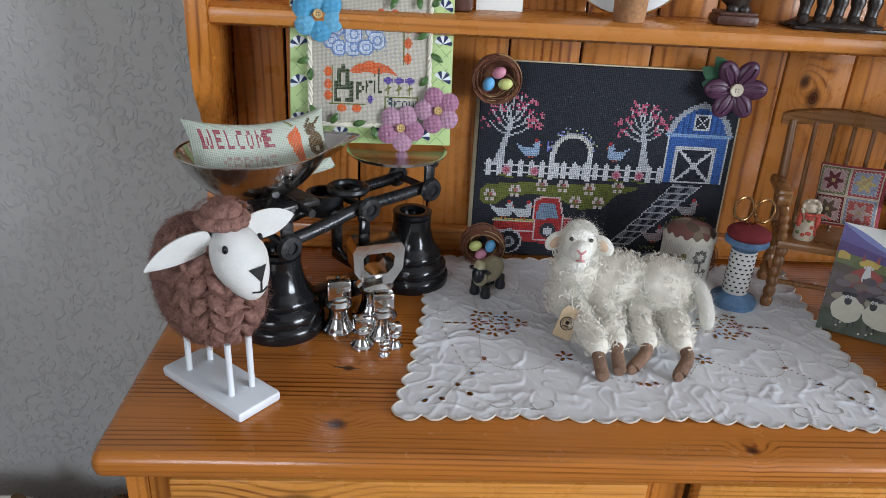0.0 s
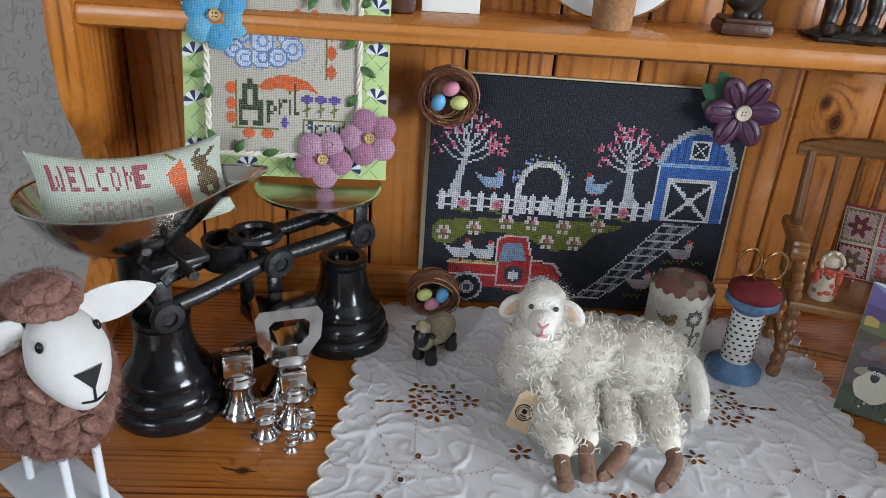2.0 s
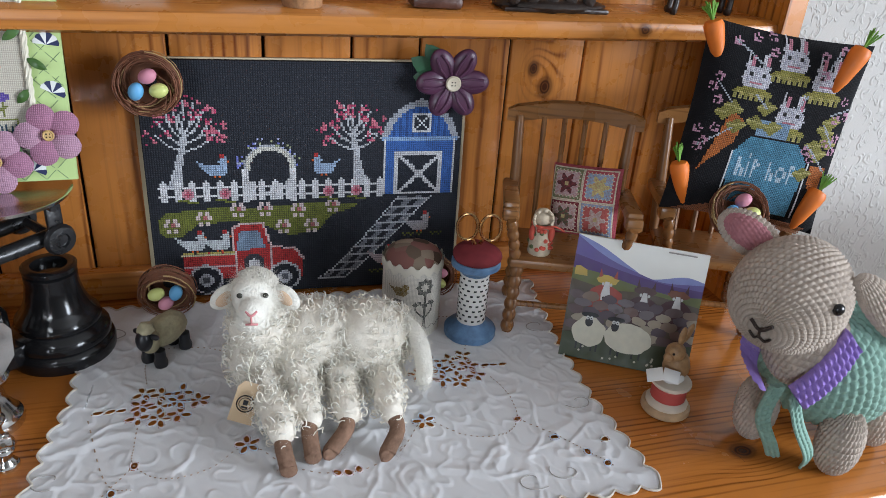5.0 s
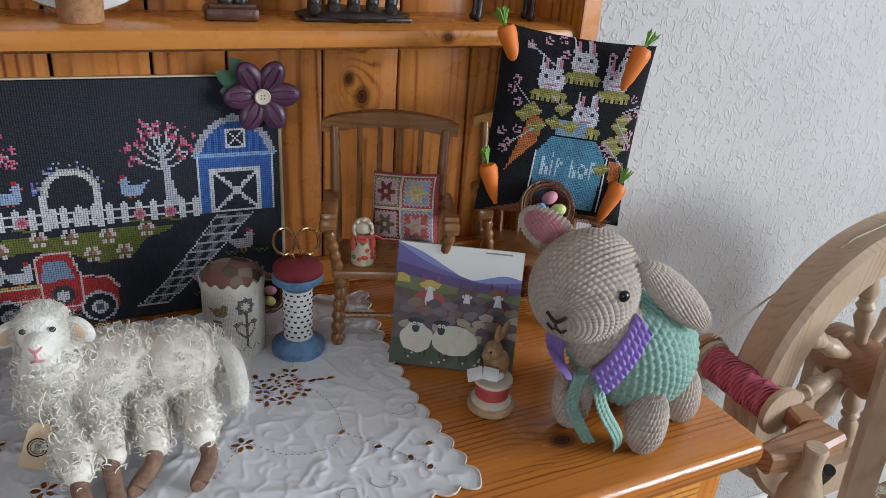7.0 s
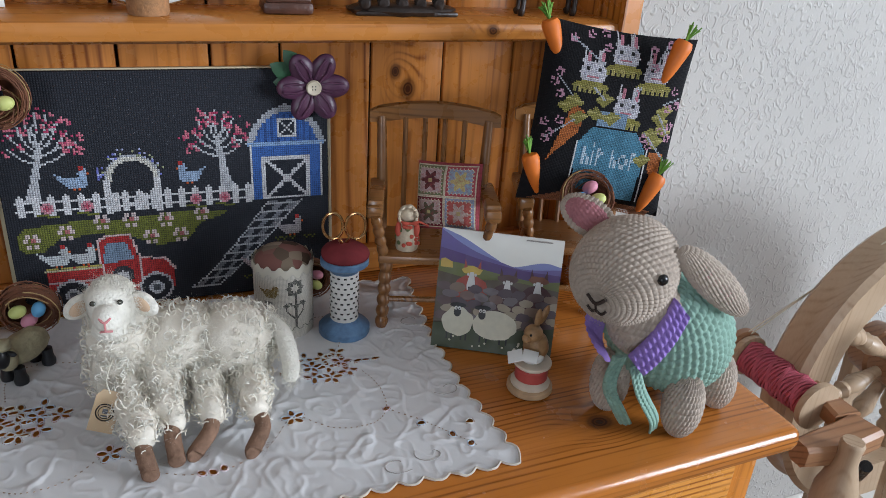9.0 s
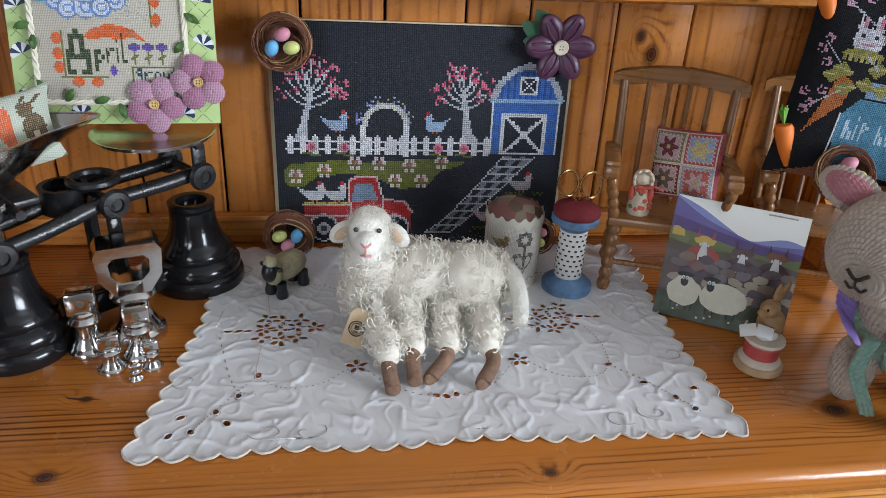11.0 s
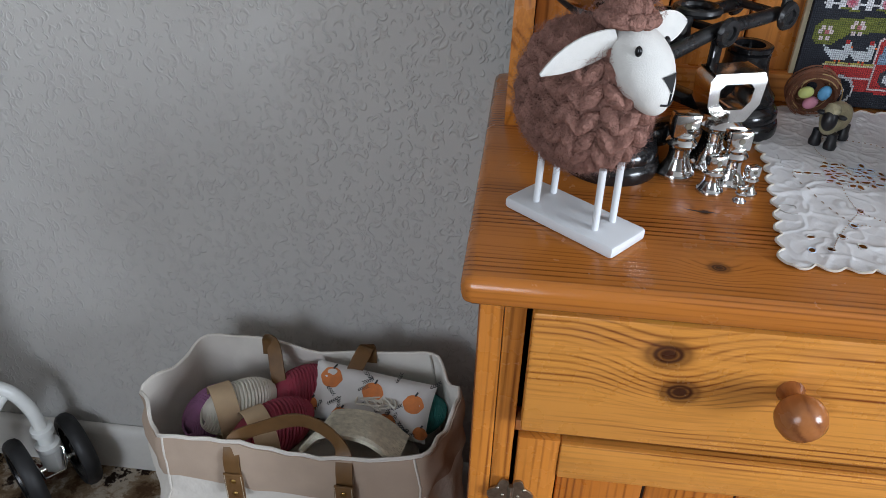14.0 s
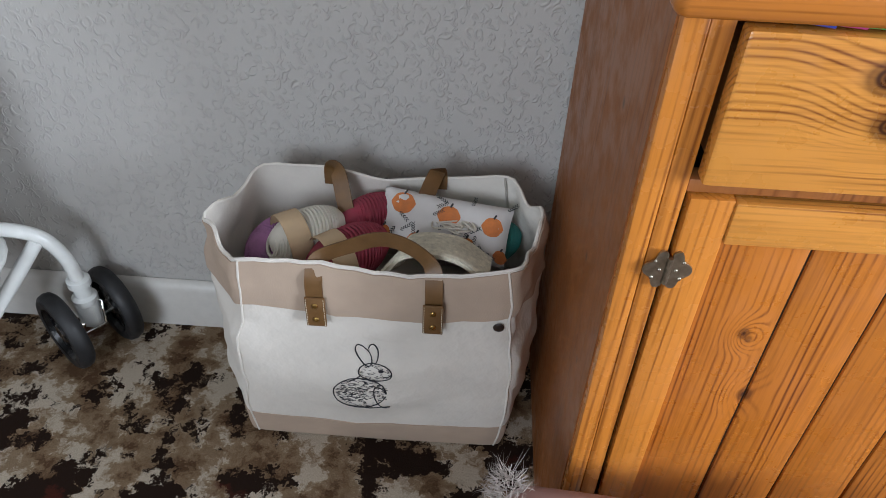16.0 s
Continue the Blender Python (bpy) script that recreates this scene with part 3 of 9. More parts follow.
def pillow_geo(w, h, d, n=26, pinch=0.06):
    """A stuffed cushion in the local x-z plane, with pulled corners; and its front surface."""
    def surf(x, z, lift):
        u, v = 2 * x / w, 2 * z / h
        u, v = max(-1, min(1, u)), max(-1, min(1, v))
        t = (max(0, 1 - u ** 4) * max(0, 1 - v ** 4)) ** 0.55
        sx, sz = 1 - pinch * (1 - v * v), 1 - pinch * (1 - u * u)
        wr = 0.03 * d * noise.noise(Vector((x * 60, z * 60, w * 9)))
        return Vector((x * sx, -(t * d / 2) - lift - wr * t, z * sz))
    g = Geo()
    for side in (1, -1):
        vs, fs = [], []
        for i in range(n + 1):
            for j in range(n + 1):
                p = surf(w * (i / n - 0.5), h * (j / n - 0.5), 0)
                vs.append((p.x, p.y * side, p.z))
        for i in range(n):
            for j in range(n):
                a, b_, c, d_ = i * (n + 1) + j, (i + 1) * (n + 1) + j, (i + 1) * (n + 1) + j + 1, i * (n + 1) + j + 1
                fs.append((a, b_, c, d_) if side > 0 else (a, d_, c, b_))
        g.add(vs, fs)
    return g, surf


def fuzz(name, parent, pts, mat, length, width=0.00012, seed=1, curl=0.5, label=""):
    """Loose fibres: thin two-segment blades that start at (point, normal) pairs."""
    rnd = random.Random(seed)
    g = Geo()
    for p, nrm in pts:
        p, nrm = Vector(p), Vector(nrm).normalized()
        side = nrm.orthogonal().normalized()
        side.rotate(Matrix.Rotation(rnd.uniform(0, 6.28), 3, nrm))
        lean = nrm.cross(side) * rnd.uniform(-curl, curl) + side * rnd.uniform(-curl, curl)
        L = length * rnd.uniform(0.4, 1.2)
        m1 = p + (nrm + lean * 0.4) * L * 0.5
        e = p + (nrm * 0.7 + lean * 1.3) * L
        w = side * width
        g.add([p - w, p + w, m1 + w * 0.8, m1 - w * 0.8, e], [(0, 1, 2, 3), (3, 2, 4)])
    return part(name, g, mat, parent, label, smooth=False, kind="stuff")


# ---- the kitchen scale ----
scale_ = thing("kitchen_scale", "black cast iron balance scale with a steel scoop pan", "scale", pose(0.182, 0.255, 0.86, 0, 0, 40.2))
L = 0.085
bell = [(0.0425, 0.0), (0.0435, 0.003), (0.0437, 0.010), (0.0425, 0.0135), (0.0395, 0.0155), (0.0408, 0.018), (0.0405, 0.0235), (0.0375, 0.028), (0.0335, 0.031), (0.0348, 0.0335), (0.034, 0.038), (0.0295, 0.043), (0.0262, 0.049), (0.0238, 0.056), (0.0222, 0.063), (0.0212, 0.070), (0.0212, 0.073), (0.0212, 0.078), (0.0185, 0.080)]
for s in (-1, 1):
    p_ = part("foot", Geo().lathe(bell, 36, pose(s * L, 0, 0)), M_IRON, scale_, "bell-shaped black enamelled foot")
    part("socket_rim", Geo().lathe([(0.0185, 0.079), (0.0215, 0.081), (0.0220, 0.085), (0.0190, 0.0865), (0.0145, 0.0855), (0.014, 0.074)], 28, pose(s * L, 0, 0), caps=False), M_IRON, p_)
part("base_bar", Geo().box((0, 0, 0.018), (0.14, 0.022, 0.02), r=0.004).box((0, -0.012, 0.022), (0.06, 0.006, 0.018), r=0.002), M_IRON, scale_)
for y in (-0.021, 0.021):
    part("beam_bar", Geo().tube(spline([(-0.092, y, 0.100), (-0.05, y, 0.106), (0, y, 0.116), (0.05, y, 0.118), (0.082, y, 0.12)], 4), 0.0064, 10), M_CASTIRON, scale_, "black round balance beam")
for x, z, w in ((0, 0.116, 0.034), (-0.092, 0.1, 0.028), (0.082, 0.12, 0.028)):
    part("cross_pin", Geo().tube([(x, -w, z), (x, w, z)], 0.004, 8), M_CASTIRON, scale_)
for x, z in ((-0.092, 0.1), (0, 0.117), (0.082, 0.12)):
    for y in (-0.03, 0.026):
        g = Geo().lathe([(0.0125, 0), (0.0132, 0.002), (0.0112, 0.0055), (0.0062, 0.006), (0.0055, 0.0035), (0.001, 0.0035)], 18, pose(x, y, z, 90))
        part("boss", g, M_CASTIRON, scale_)
part("centre_bracket", Geo().box((0, -0.024, 0.085), (0.012, 0.006, 0.07), r=0.002).box((0, 0.024, 0.085), (0.012, 0.006, 0.07), r=0.002).box((0, 0, 0.05), (0.016, 0.05, 0.012), r=0.003), M_IRON, scale_)
g = Geo()
g.tube([(0.018 * math.cos(a), 0.018 * math.sin(a) + 0.004, 0.128) for a in (2 * math.pi * i / 24 for i in range(24))], 0.0042, 8, closed=True)
g.lathe([(0.0195, 0.105), (0.018, 0.115), (0.0195, 0.127), (0.0155, 0.127), (0.015, 0.106)], 24, pose(-0.022, 0.012, 0), caps=False)
part("guide_ring", g, M_CASTIRON, scale_)
for s, z in ((-1, 0.1), (1, 0.12)):
    g = Geo()
    for y in (-0.028, 0.028):
        e_ = 0.092 if s < 0 else 0.082
        g.box((s * e_, y, z + 0.012), (0.013, 0.0045, 0.034), r=0.0018)
        g.tube([(s * e_, y, z + 0.026), (s * 0.076, y * 0.8, z + 0.033)], 0.0048, 8)
    g.box((s * 0.075, 0, z + 0.034), (0.045, 0.05, 0.006), r=0.002)
    g.tube([(s * 0.075, -0.045, z + 0.034), (s * 0.075, 0.045, z + 0.034)], 0.004, 8)
    part("pan_carrier", g, M_CASTIRON, scale_)
# round plate on the far arm
g = Geo().lathe([(0.0, 0.1585), (0.045, 0.1585), (0.0505, 0.1595), (0.052, 0.1625), (0.0505, 0.1625), (0.048, 0.161), (0.0, 0.1605)], 40, pose(0.055, -0.006, 0), caps=False)
part("plate", g, M_STEEL, scale_, "flat round steel weight plate")
# the scoop
inv = pose(0.182, 0.255, 0.86, 0, 0, 40.2).inverted() @ pose(0.0985, 0.2085, 0.9970, 0, 0, 36)
g = Geo()
nu, nv = 48, 12
rows = []
for i in range(nv + 1):
    u = i / nv
    for j in range(nu):
        a = 2 * math.pi * j / nu
        rx = 0.072
        lip = 0.040 * max(0, math.cos(a)) ** 7
        r = u ** 0.62
        z = 0.046 * u ** 1.9 - 0.003 * max(0, math.cos(a)) ** 6 * u ** 3
        rows.append((r * (rx + lip * u ** 3) * math.cos(a), r * 0.0585 * math.sin(a) * (1 - 0.25 * max(0, math.cos(a)) ** 3), z))
fs = [(i * nu + j, i * nu + (j + 1) % nu, (i + 1) * nu + (j + 1) % nu, (i + 1) * nu + j) for i in range(nv) for j in range(nu)]
g.add(rows, fs, inv)
rim = [inv @ Vector(p) for p in rows[nv * nu:]]
scoop = part("scoop_pan", g, M_STEEL, scale_, "polished steel scoop pan with a pouring lip")
part("pan_rim", Geo().tube(rim, 0.0011, 6, closed=True), M_STEEL, scoop)

g = Geo()
for a0 in (20, 160, 270):
    a = radians(a0)
    g.tube([inv @ Vector(p) for p in ((0.0, 0.0, -0.006), (0.024 * math.cos(a), 0.022 * math.sin(a), -0.004), (0.046 * math.cos(a), 0.037 * math.sin(a), 0.012))], 0.0038, 8)
g.tube([inv @ Vector((0, 0, -0.03)), inv @ Vector((0, 0, -0.003))], 0.012, 14)
part("pan_cradle", g, M_CASTIRON, scale_, "black iron cradle under the scoop")

# welcome cushion lying in the scoop
cush = thing("embroidered_cushion", "small pale green cushion stitched with a welcome to spring", "cushion", pose(0.1025, 0.2235, 1.0365, -32, 0, 28))
M_AIDAG = weave("pale_green_cloth", (0.55, 0.60, 0.50), 0.0016, 0.5)
g, flat_ = pillow_geo(0.138, 0.062, 0.03, pinch=0.08)
sag = lambda x: 0.011 * (x / 0.069) ** 2 - 0.004
g.v = [(x, y + 0.4 * sag(x), z + sag(x)) for x, y, z in g.v]


def surf(x, z, lift):
    p = flat_(x, z, lift)
    return Vector((p.x, p.y + 0.4 * sag(p.x), p.z + sag(p.x)))


part("cover", g, M_AIDAG, cush)
cv = Canvas()
cell = 0.0016
cv.motif("lettering_top")
x = -38
for ch in "WELCOME":
    x = cv.text(x, 1, ch, (0.30, 0.05, 0.075), 1.2, 2.4, 1.0)
cv.motif("lettering_bottom")
x = -28
for ch in "SPRING":
    x = cv.text(x, -15, ch, (0.42, 0.30, 0.27), 1.15, 2.2, 1.0)
cv.motif("stitched_carrot")
cv.poly([(13, 6), (21, 12), (23, 5), (23, -10), (20, -14), (17, -6)], ORANGE)
cv.line(17, 12, 13, 16, OLIVE, 2)
cv.motif("stitched_bird")
cv.disc(33, -3, 6, 8, (0.11, 0.06, 0.02))
cv.disc(30, 7, 4, 4, (0.11, 0.06, 0.02))
cv.line(26, 9, 29, 14, (0.11, 0.06, 0.02), 2)
cv.line(33, 10, 37, 13, (0.11, 0.06, 0.02), 2)
cv.disc(33, -6, 1.6, 1.6, CREAM)
cv.build(cush, surf, cell, thread)

# ---- bell weights ----
M_LEAD = plain("dull_lead", (0.2, 0.18, 0.14), 0.5, 0.8)


def bell_weight(x, y, h, r, turn, ring=False):
    w = thing("bell_weight", "large chromed bell weight with an open handle" if ring else "small chromed bell-shaped scale weight", "weight", pose(x, y, 0.86, 0, 0, turn), "scale weights")
    b = h * (0.52 if ring else 0.62)
    prof = [(r, 0), (r * 1.02, b * 0.06), (r * 0.98, b * 0.14), (r * 0.84, b * 0.19), (r * 0.8, b * 0.26), (r * 0.62, b * 0.4), (r * 0.55, b * 0.58), (r * 0.58, b * 0.74), (r * 0.78, b * 0.82), (r * 0.82, b * 0.88), (r * 0.74, b * 0.94), (r * 0.6, b)]
    part("bell", Geo().lathe(prof, 28), M_CHROME, w)
    top = h - b
    if ring:
        out = []
        pts = [(-0.6, 0.0), (-1.05, 0.35), (-1.12, 0.85), (-0.95, 1.0), (0.95, 1.0), (1.12, 0.85), (1.05, 0.35), (0.6, 0.0)]
        g = Geo()
        ci = [(-0.36, 0.26), (-0.64, 0.42), (-0.68, 0.68), (-0.5, 0.78), (0.5, 0.78), (0.68, 0.68), (0.64, 0.42), (0.36, 0.26)]
        d = r * 0.58
        n = 8
        vs = [(px * r, yy, b + pz * top) for yy in (-d, d) for px, pz in pts] + [(px * r, yy, b + pz * top) for yy in (-d * 1.0, d * 1.0) for px, pz in ci]
        fs = []
        for i in range(n):
            i2 = (i + 1) % n
            fs += [(i, n + i, n + i2, i2), (2 * n + i, 2 * n + i2, 3 * n + i2, 3 * n + i), (i, i2, 2 * n + i2, 2 * n + i), (n + i, 3 * n + i, 3 * n + i2, n + i2)]
        g.add(vs, fs)
        part("handle", g, M_CHROME, w, smooth=True, angle=50)
    else:
        g = Geo().box((0, 0, b + top * 0.55), (r * 1.45, r * 0.95, top * 0.95), r=r * 0.16)
        g.lathe([(r * 0.62, b - 0.0005), (r * 0.68, b + top * 0.12), (r * 0.6, b + top * 0.2)], 20)
        k = part("handle", g, M_CHROME, w)
        part("lead_plug", Geo().lathe([(r * 0.2, 0), (r * 0.18, 0.0008), (0.0003, 0.0008)], 12, pose(0, -r * 0.475, b + top * 0.6, 90)), M_LEAD, k)


bell_weight(0.210, 0.215, 0.092, 0.0235, 18, True)
bell_weight(0.175, 0.192, 0.058, 0.0165, 12)
bell_weight(0.219, 0.182, 0.050, 0.0145, 15)
bell_weight(0.2, 0.163, 0.034, 0.0115, 20)
bell_weight(0.2315, 0.1635, 0.026, 0.0085, 25)
bell_weight(0.222, 0.148, 0.0145, 0.0058, 30)

# ---- the April sampler ----
T_ = pose(0.2005, 0.2935, 1.0255, -13, 0, 2)
sampler = thing("framed_sampler", "cross-stitched April sampler on a green patterned board with cloth flowers", "sampler", T_ @ Matrix.Scale(1.045, 4))
M_GREENP = plain("pale_green_paper", (0.42, 0.55, 0.22), 0.55, vary=0.08, relief=0.03)
M_LINEN = weave("natural_linen", (0.52, 0.48, 0.40), 0.00125, 0.5)
part("board", Geo().box((0, 0.002, 0.086), (0.158, 0.004, 0.172), r=0.0006), M_GREENP, sampler, "green trellis-patterned card backing")
M_LINE = plain("dark_green_print", (0.10, 0.17, 0.09), 0.6)
g = Geo()
for i in range(-14, 15):
    for s in (1, -1):
        z0, z1 = 0.001, 0.171
        a, b_ = i * 0.0145, i * 0.0145 + s * 0.17
        n = 20
        for j in range(n):
            xa, xb = a + (b_ - a) * j / n, a + (b_ - a) * (j + 0.8) / n
            za, zb = z0 + 0.17 * j / n, z0 + 0.17 * (j + 0.8) / n
            if abs(xa) < 0.078 and abs(xb) < 0.078:
                g.add([(xa - 0.0003, -0.0002, za), (xa + 0.0003, -0.0002, za), (xb + 0.0003, -0.0002, zb), (xb - 0.0003, -0.0002, zb)], [(0, 1, 2, 3)])
part("trellis_print", g, M_LINE, sampler)
M_NAVY, M_WHITEP = plain("navy_print", (0.012, 0.02, 0.08), 0.6), plain("white_print", (0.7, 0.72, 0.7), 0.6)
rnd = random.Random(4)
for ux, uz in [(0.069, 0.03 + 0.034 * i) for i in range(5)] + [(-0.07, 0.02 + 0.036 * i) for i in range(5)] + [(0.04 - 0.035 * i, 0.163) for i in range(3)] + [(0.05 - 0.04 * i, 0.008) for i in range(4)]:
    g = Geo()
    rot = rnd.uniform(-0.6, 0.6)
    for q in range(6):
        a0, a1 = rot + math.pi * q / 6, rot + math.pi * (q + 1) / 6
        g.add([(ux, -0.0004, uz), (ux + 0.0085 * math.cos(a0), -0.0004, uz + 0.0085 * math.sin(a0)), (ux + 0.009 * math.cos((a0 + a1) / 2), -0.0004, uz + 0.009 * math.sin((a0 + a1) / 2)), (ux + 0.0085 * math.cos(a1), -0.0004, uz + 0.0085 * math.sin(a1))], [(0, 1, 2, 3)], k=q % 2)
    part("umbrella_print", g, [M_NAVY, M_WHITEP], sampler)
lin = part("linen", Geo().box((-0.002, -0.0025, 0.0795), (0.114, 0.004, 0.121), r=0.001), M_LINEN, sampler, "natural linen square with counted stitches")
cv = Canvas()
cell = 0.00125
cv.motif("stitched_cloud")
for a, (cx, cy, r) in enumerate(((18, 66, 6), (26, 72, 7), (36, 72, 7), (45, 66, 7), (47, 58, 7), (14, 57, 6), (20, 52, 6), (30, 53, 7), (39, 53, 6), (30, 62, 7))):
    cv.disc(cx, cy, r, r, (0.50, 0.56, 0.66))
    cv.disc(cx, cy, r, r, (0.13, 0.22, 0.44), ring=1.1)
    cv.disc(cx + 0.5, cy, r * 0.5, r * 0.5, (0.16, 0.26, 0.5), ring=1.1)
cv.motif("stitched_umbrella")
cv.poly([(27, 36), (33, 41), (42, 44), (50, 43), (58, 40), (63, 34), (56, 36), (48, 35), (40, 36), (34, 35)], ORANGE)
cv.motif("stitched_border")
for x in range(44, 68):
    cv.dot(x, 75, OLIVE)
for y in range(42, 80):
    cv.dot(67, y, OLIVE)
for cx in (50, 60):
    cv.disc(cx, 76, 4.2, 4.2, ORANGE, lo=0)
for cy in (46, 57, 68):
    cv.disc(70, cy, 3, 4, ORANGE)
cv.motif("stitched_border#2")
for y in range(12, 40):
    cv.dot(15, y, OLIVE)
for x in range(13, 40):
    cv.dot(x, 12, OLIVE)
for cy in (18, 26, 35):
    cv.disc(12, cy, 3, 3.6, ORANGE)
for cx in (22, 33):
    cv.disc(cx, 9, 3.6, 3, ORANGE)
for i in range(30):
    cv.dot(48 + (i * 7) % 18, 46 + (i * 5) % 28, (0.25, 0.33, 0.42))
cv.motif("lettering_april")
cv.text(17, 14, "A", DGREEN, 2.8, 3.0)
cv.text(33, 16, "p", DGREEN, 2.0, 2.6)
cv.text(40, 21, "r", DGREEN, 1.4, 2.4)
cv.text(46, 21, "i", DGREEN, 1.6, 2.4)
cv.text(49, 21, "l", DGREEN, 1.6, 2.6)
for cx in (56, 64, 72):
    cv.motif("stitched_flower#%d" % cx)
    cv.disc(cx, 30, 3.4, 2.4, PURPLE)
    cv.line(cx, 20, cx, 27, OLIVE)
    cv.line(cx - 2, 23, cx + 2, 25, OLIVE)
cv.disc(43, 16, 2, 3, PURPLE)
cv.motif("lettering_grow")
cv.rect(54, 7, 79, 8, OLIVE)
cv.rect(54, 18, 79, 19, OLIVE)
cv.rect(54, 7, 55, 19, OLIVE)
cv.rect(78, 7, 79, 19, OLIVE)
cv.text(56, 10, "grow", (0.02, 0.05, 0.08), 1.1, 1.7, 1.1)
cv.build(lin, flat_surf(-0.0585, 0.0215, -0.0047), 0.00132, thread)
# plaited cord and leaves round the linen
M_CORD = plain("cream_cord", (0.68, 0.64, 0.52), 0.8, vary=0.15, scale=200, relief=0.4, rel_scale=900)
M_LEAF = plain("dark_green_leaf", (0.05, 0.12, 0.025), 0.4, vary=0.3, scale=80)
path = []
for a, b_ in (((-0.059, 0.018), (0.056, 0.018)), ((0.056, 0.018), (0.056, 0.141)), ((0.056, 0.141), (-0.06, 0.141)), ((-0.06, 0.141), (-0.059, 0.018))):
    path += [(a[0] + (b_[0] - a[0]) * i / 40, a[1] + (b_[1] - a[1]) * i / 40) for i in range(40)]
g = Geo()
for ph in (0, 2.1, 4.2):
    g.tube([(x + 0.0013 * math.sin(i * 0.9 + ph), -0.0052 - 0.0011 * math.cos(i * 0.9 + ph), z + 0.0013 * math.sin(i * 0.9 + ph)) for i, (x, z) in enumerate(path)], 0.0013, 5, closed=True)
part("plaited_cord", g, M_CORD, sampler, "plaited cream cord edging")


def leaf_geo(g, m, ln, wd):
    vs = [(0, 0, 0)]
    n = 6
    for i in range(1, n):
        u = i / n
        w = wd * math.sin(math.pi * u) ** 0.8
        vs += [(-w, -0.001 * math.sin(3 * u), u * ln), (0, -0.0022 * math.sin(3 * u), u * ln), (w, -0.001 * math.sin(3 * u), u * ln)]
    vs.append((0, 0, ln))
    fs = [(0, 1, 2), (0, 2, 3)]
    for i in range(n - 2):
        a = 1 + 3 * i
        fs += [(a, a + 3, a + 4, a + 1), (a + 1, a + 4, a + 5, a + 2)]
    a = 1 + 3 * (n - 2)
    fs += [(a, len(vs) - 1, a + 1), (a + 1, len(vs) - 1, a + 2)]
    g.add(vs, fs, m)


rnd = random.Random(8)
for i in range(0, 160, 7):
    x, z = path[i]
    g = Geo()
    leaf_geo(g, pose(x, -0.0068, z, rnd.uniform(-8, 12), rnd.uniform(0, 360), 0), rnd.uniform(0.012, 0.017), 0.0032)
    part("leaf", g, M_LEAF, sampler)


def cloth_flower(parent, x, y, z, r, mat, mat2, button, petals=5, turn=0.0, tilt=0):
    f = part("cloth_flower", Geo().lathe([(r * 0.3, 0), (r * 0.3, 0.001), (0.0002, 0.0015)], 16, pose(x, y + 0.001, z, 90)), mat, parent, "fabric flower with a button centre")
    for i in range(petals):
        a = turn + 2 * math.pi * i / petals
        g = Geo()
        n, w_ = 14, 5
        vs = [(0, 0, 0)]
        for k in range(1, w_ + 1):
            u = k / w_
            for j in range(n):
                b_ = 2 * math.pi * j / n
                px, pz = u * r * 0.43 * math.cos(b_), r * 0.58 + u * r * 0.44 * math.sin(b_)
                vs.append((px, -0.003 * (1 - u * u) - 0.0015 * math.sin(pz / r * 3), pz))
        vs[0] = (0, -0.003, r * 0.6)
        fs = [(0, 1 + j, 1 + (j + 1) % n) for j in range(n)]
        for k in range(w_ - 1):
            fs += [(1 + k * n + j, 1 + (k + 1) * n + j, 1 + (k + 1) * n + (j + 1) % n, 1 + k * n + (j + 1) % n) for j in range(n)]
        g.add(vs, fs, pose(x, y, z) @ Matrix.Rotation(-a, 4, "Y"))
        part("petal", g, mat if i % 2 else mat2, f)
    bt = part("button", Geo().lathe([(r * 0.17, 0), (r * 0.18, 0.0015), (r * 0.15, 0.0026), (r * 0.12, 0.002), (0.0002, 0.002)], 20, pose(x, y - 0.0035, z, 90)), button, f)
    g = Geo()
    for sx, sz in ((1, 1), (1, -1), (-1, 1), (-1, -1)):
        g.lathe([(r * 0.025, 0), (0.0001, 0.0003)], 8, pose(x + sx * r * 0.05, y - 0.0056, z + sz * r * 0.05, 90))
    part("button_holes", g, M_BLACK, bt)


M_BTN = plain("wooden_button", (0.55, 0.36, 0.14), 0.5, vary=0.15)
M_PINKF, M_PINKF2 = weave("lilac_pink_cloth", (0.46, 0.22, 0.325), 0.0013, 1.0), weave("pale_pink_cloth", (0.53, 0.31, 0.41), 0.0013, 1.0)
M_BLUEF, M_BLUEF2 = weave("turquoise_cloth", (0.10, 0.36, 0.58), 0.0011, 0.6), weave("sky_blue_cloth", (0.16, 0.44, 0.64), 0.0011, 0.6)
cloth_flower(sampler, 0.065, -0.009, 0.0345, 0.0228, M_PINKF2, M_PINKF, M_BTN, 5, 0.3)
cloth_flower(sampler, 0.029, -0.008, 0.0165, 0.0232, M_PINKF, M_PINKF2, M_BTN, 5, 0.75)
cloth_flower(sampler, -0.0515, -0.008, 0.1205, 0.0250, M_BLUEF, M_BLUEF2, M_BTN, 6, 0.15)

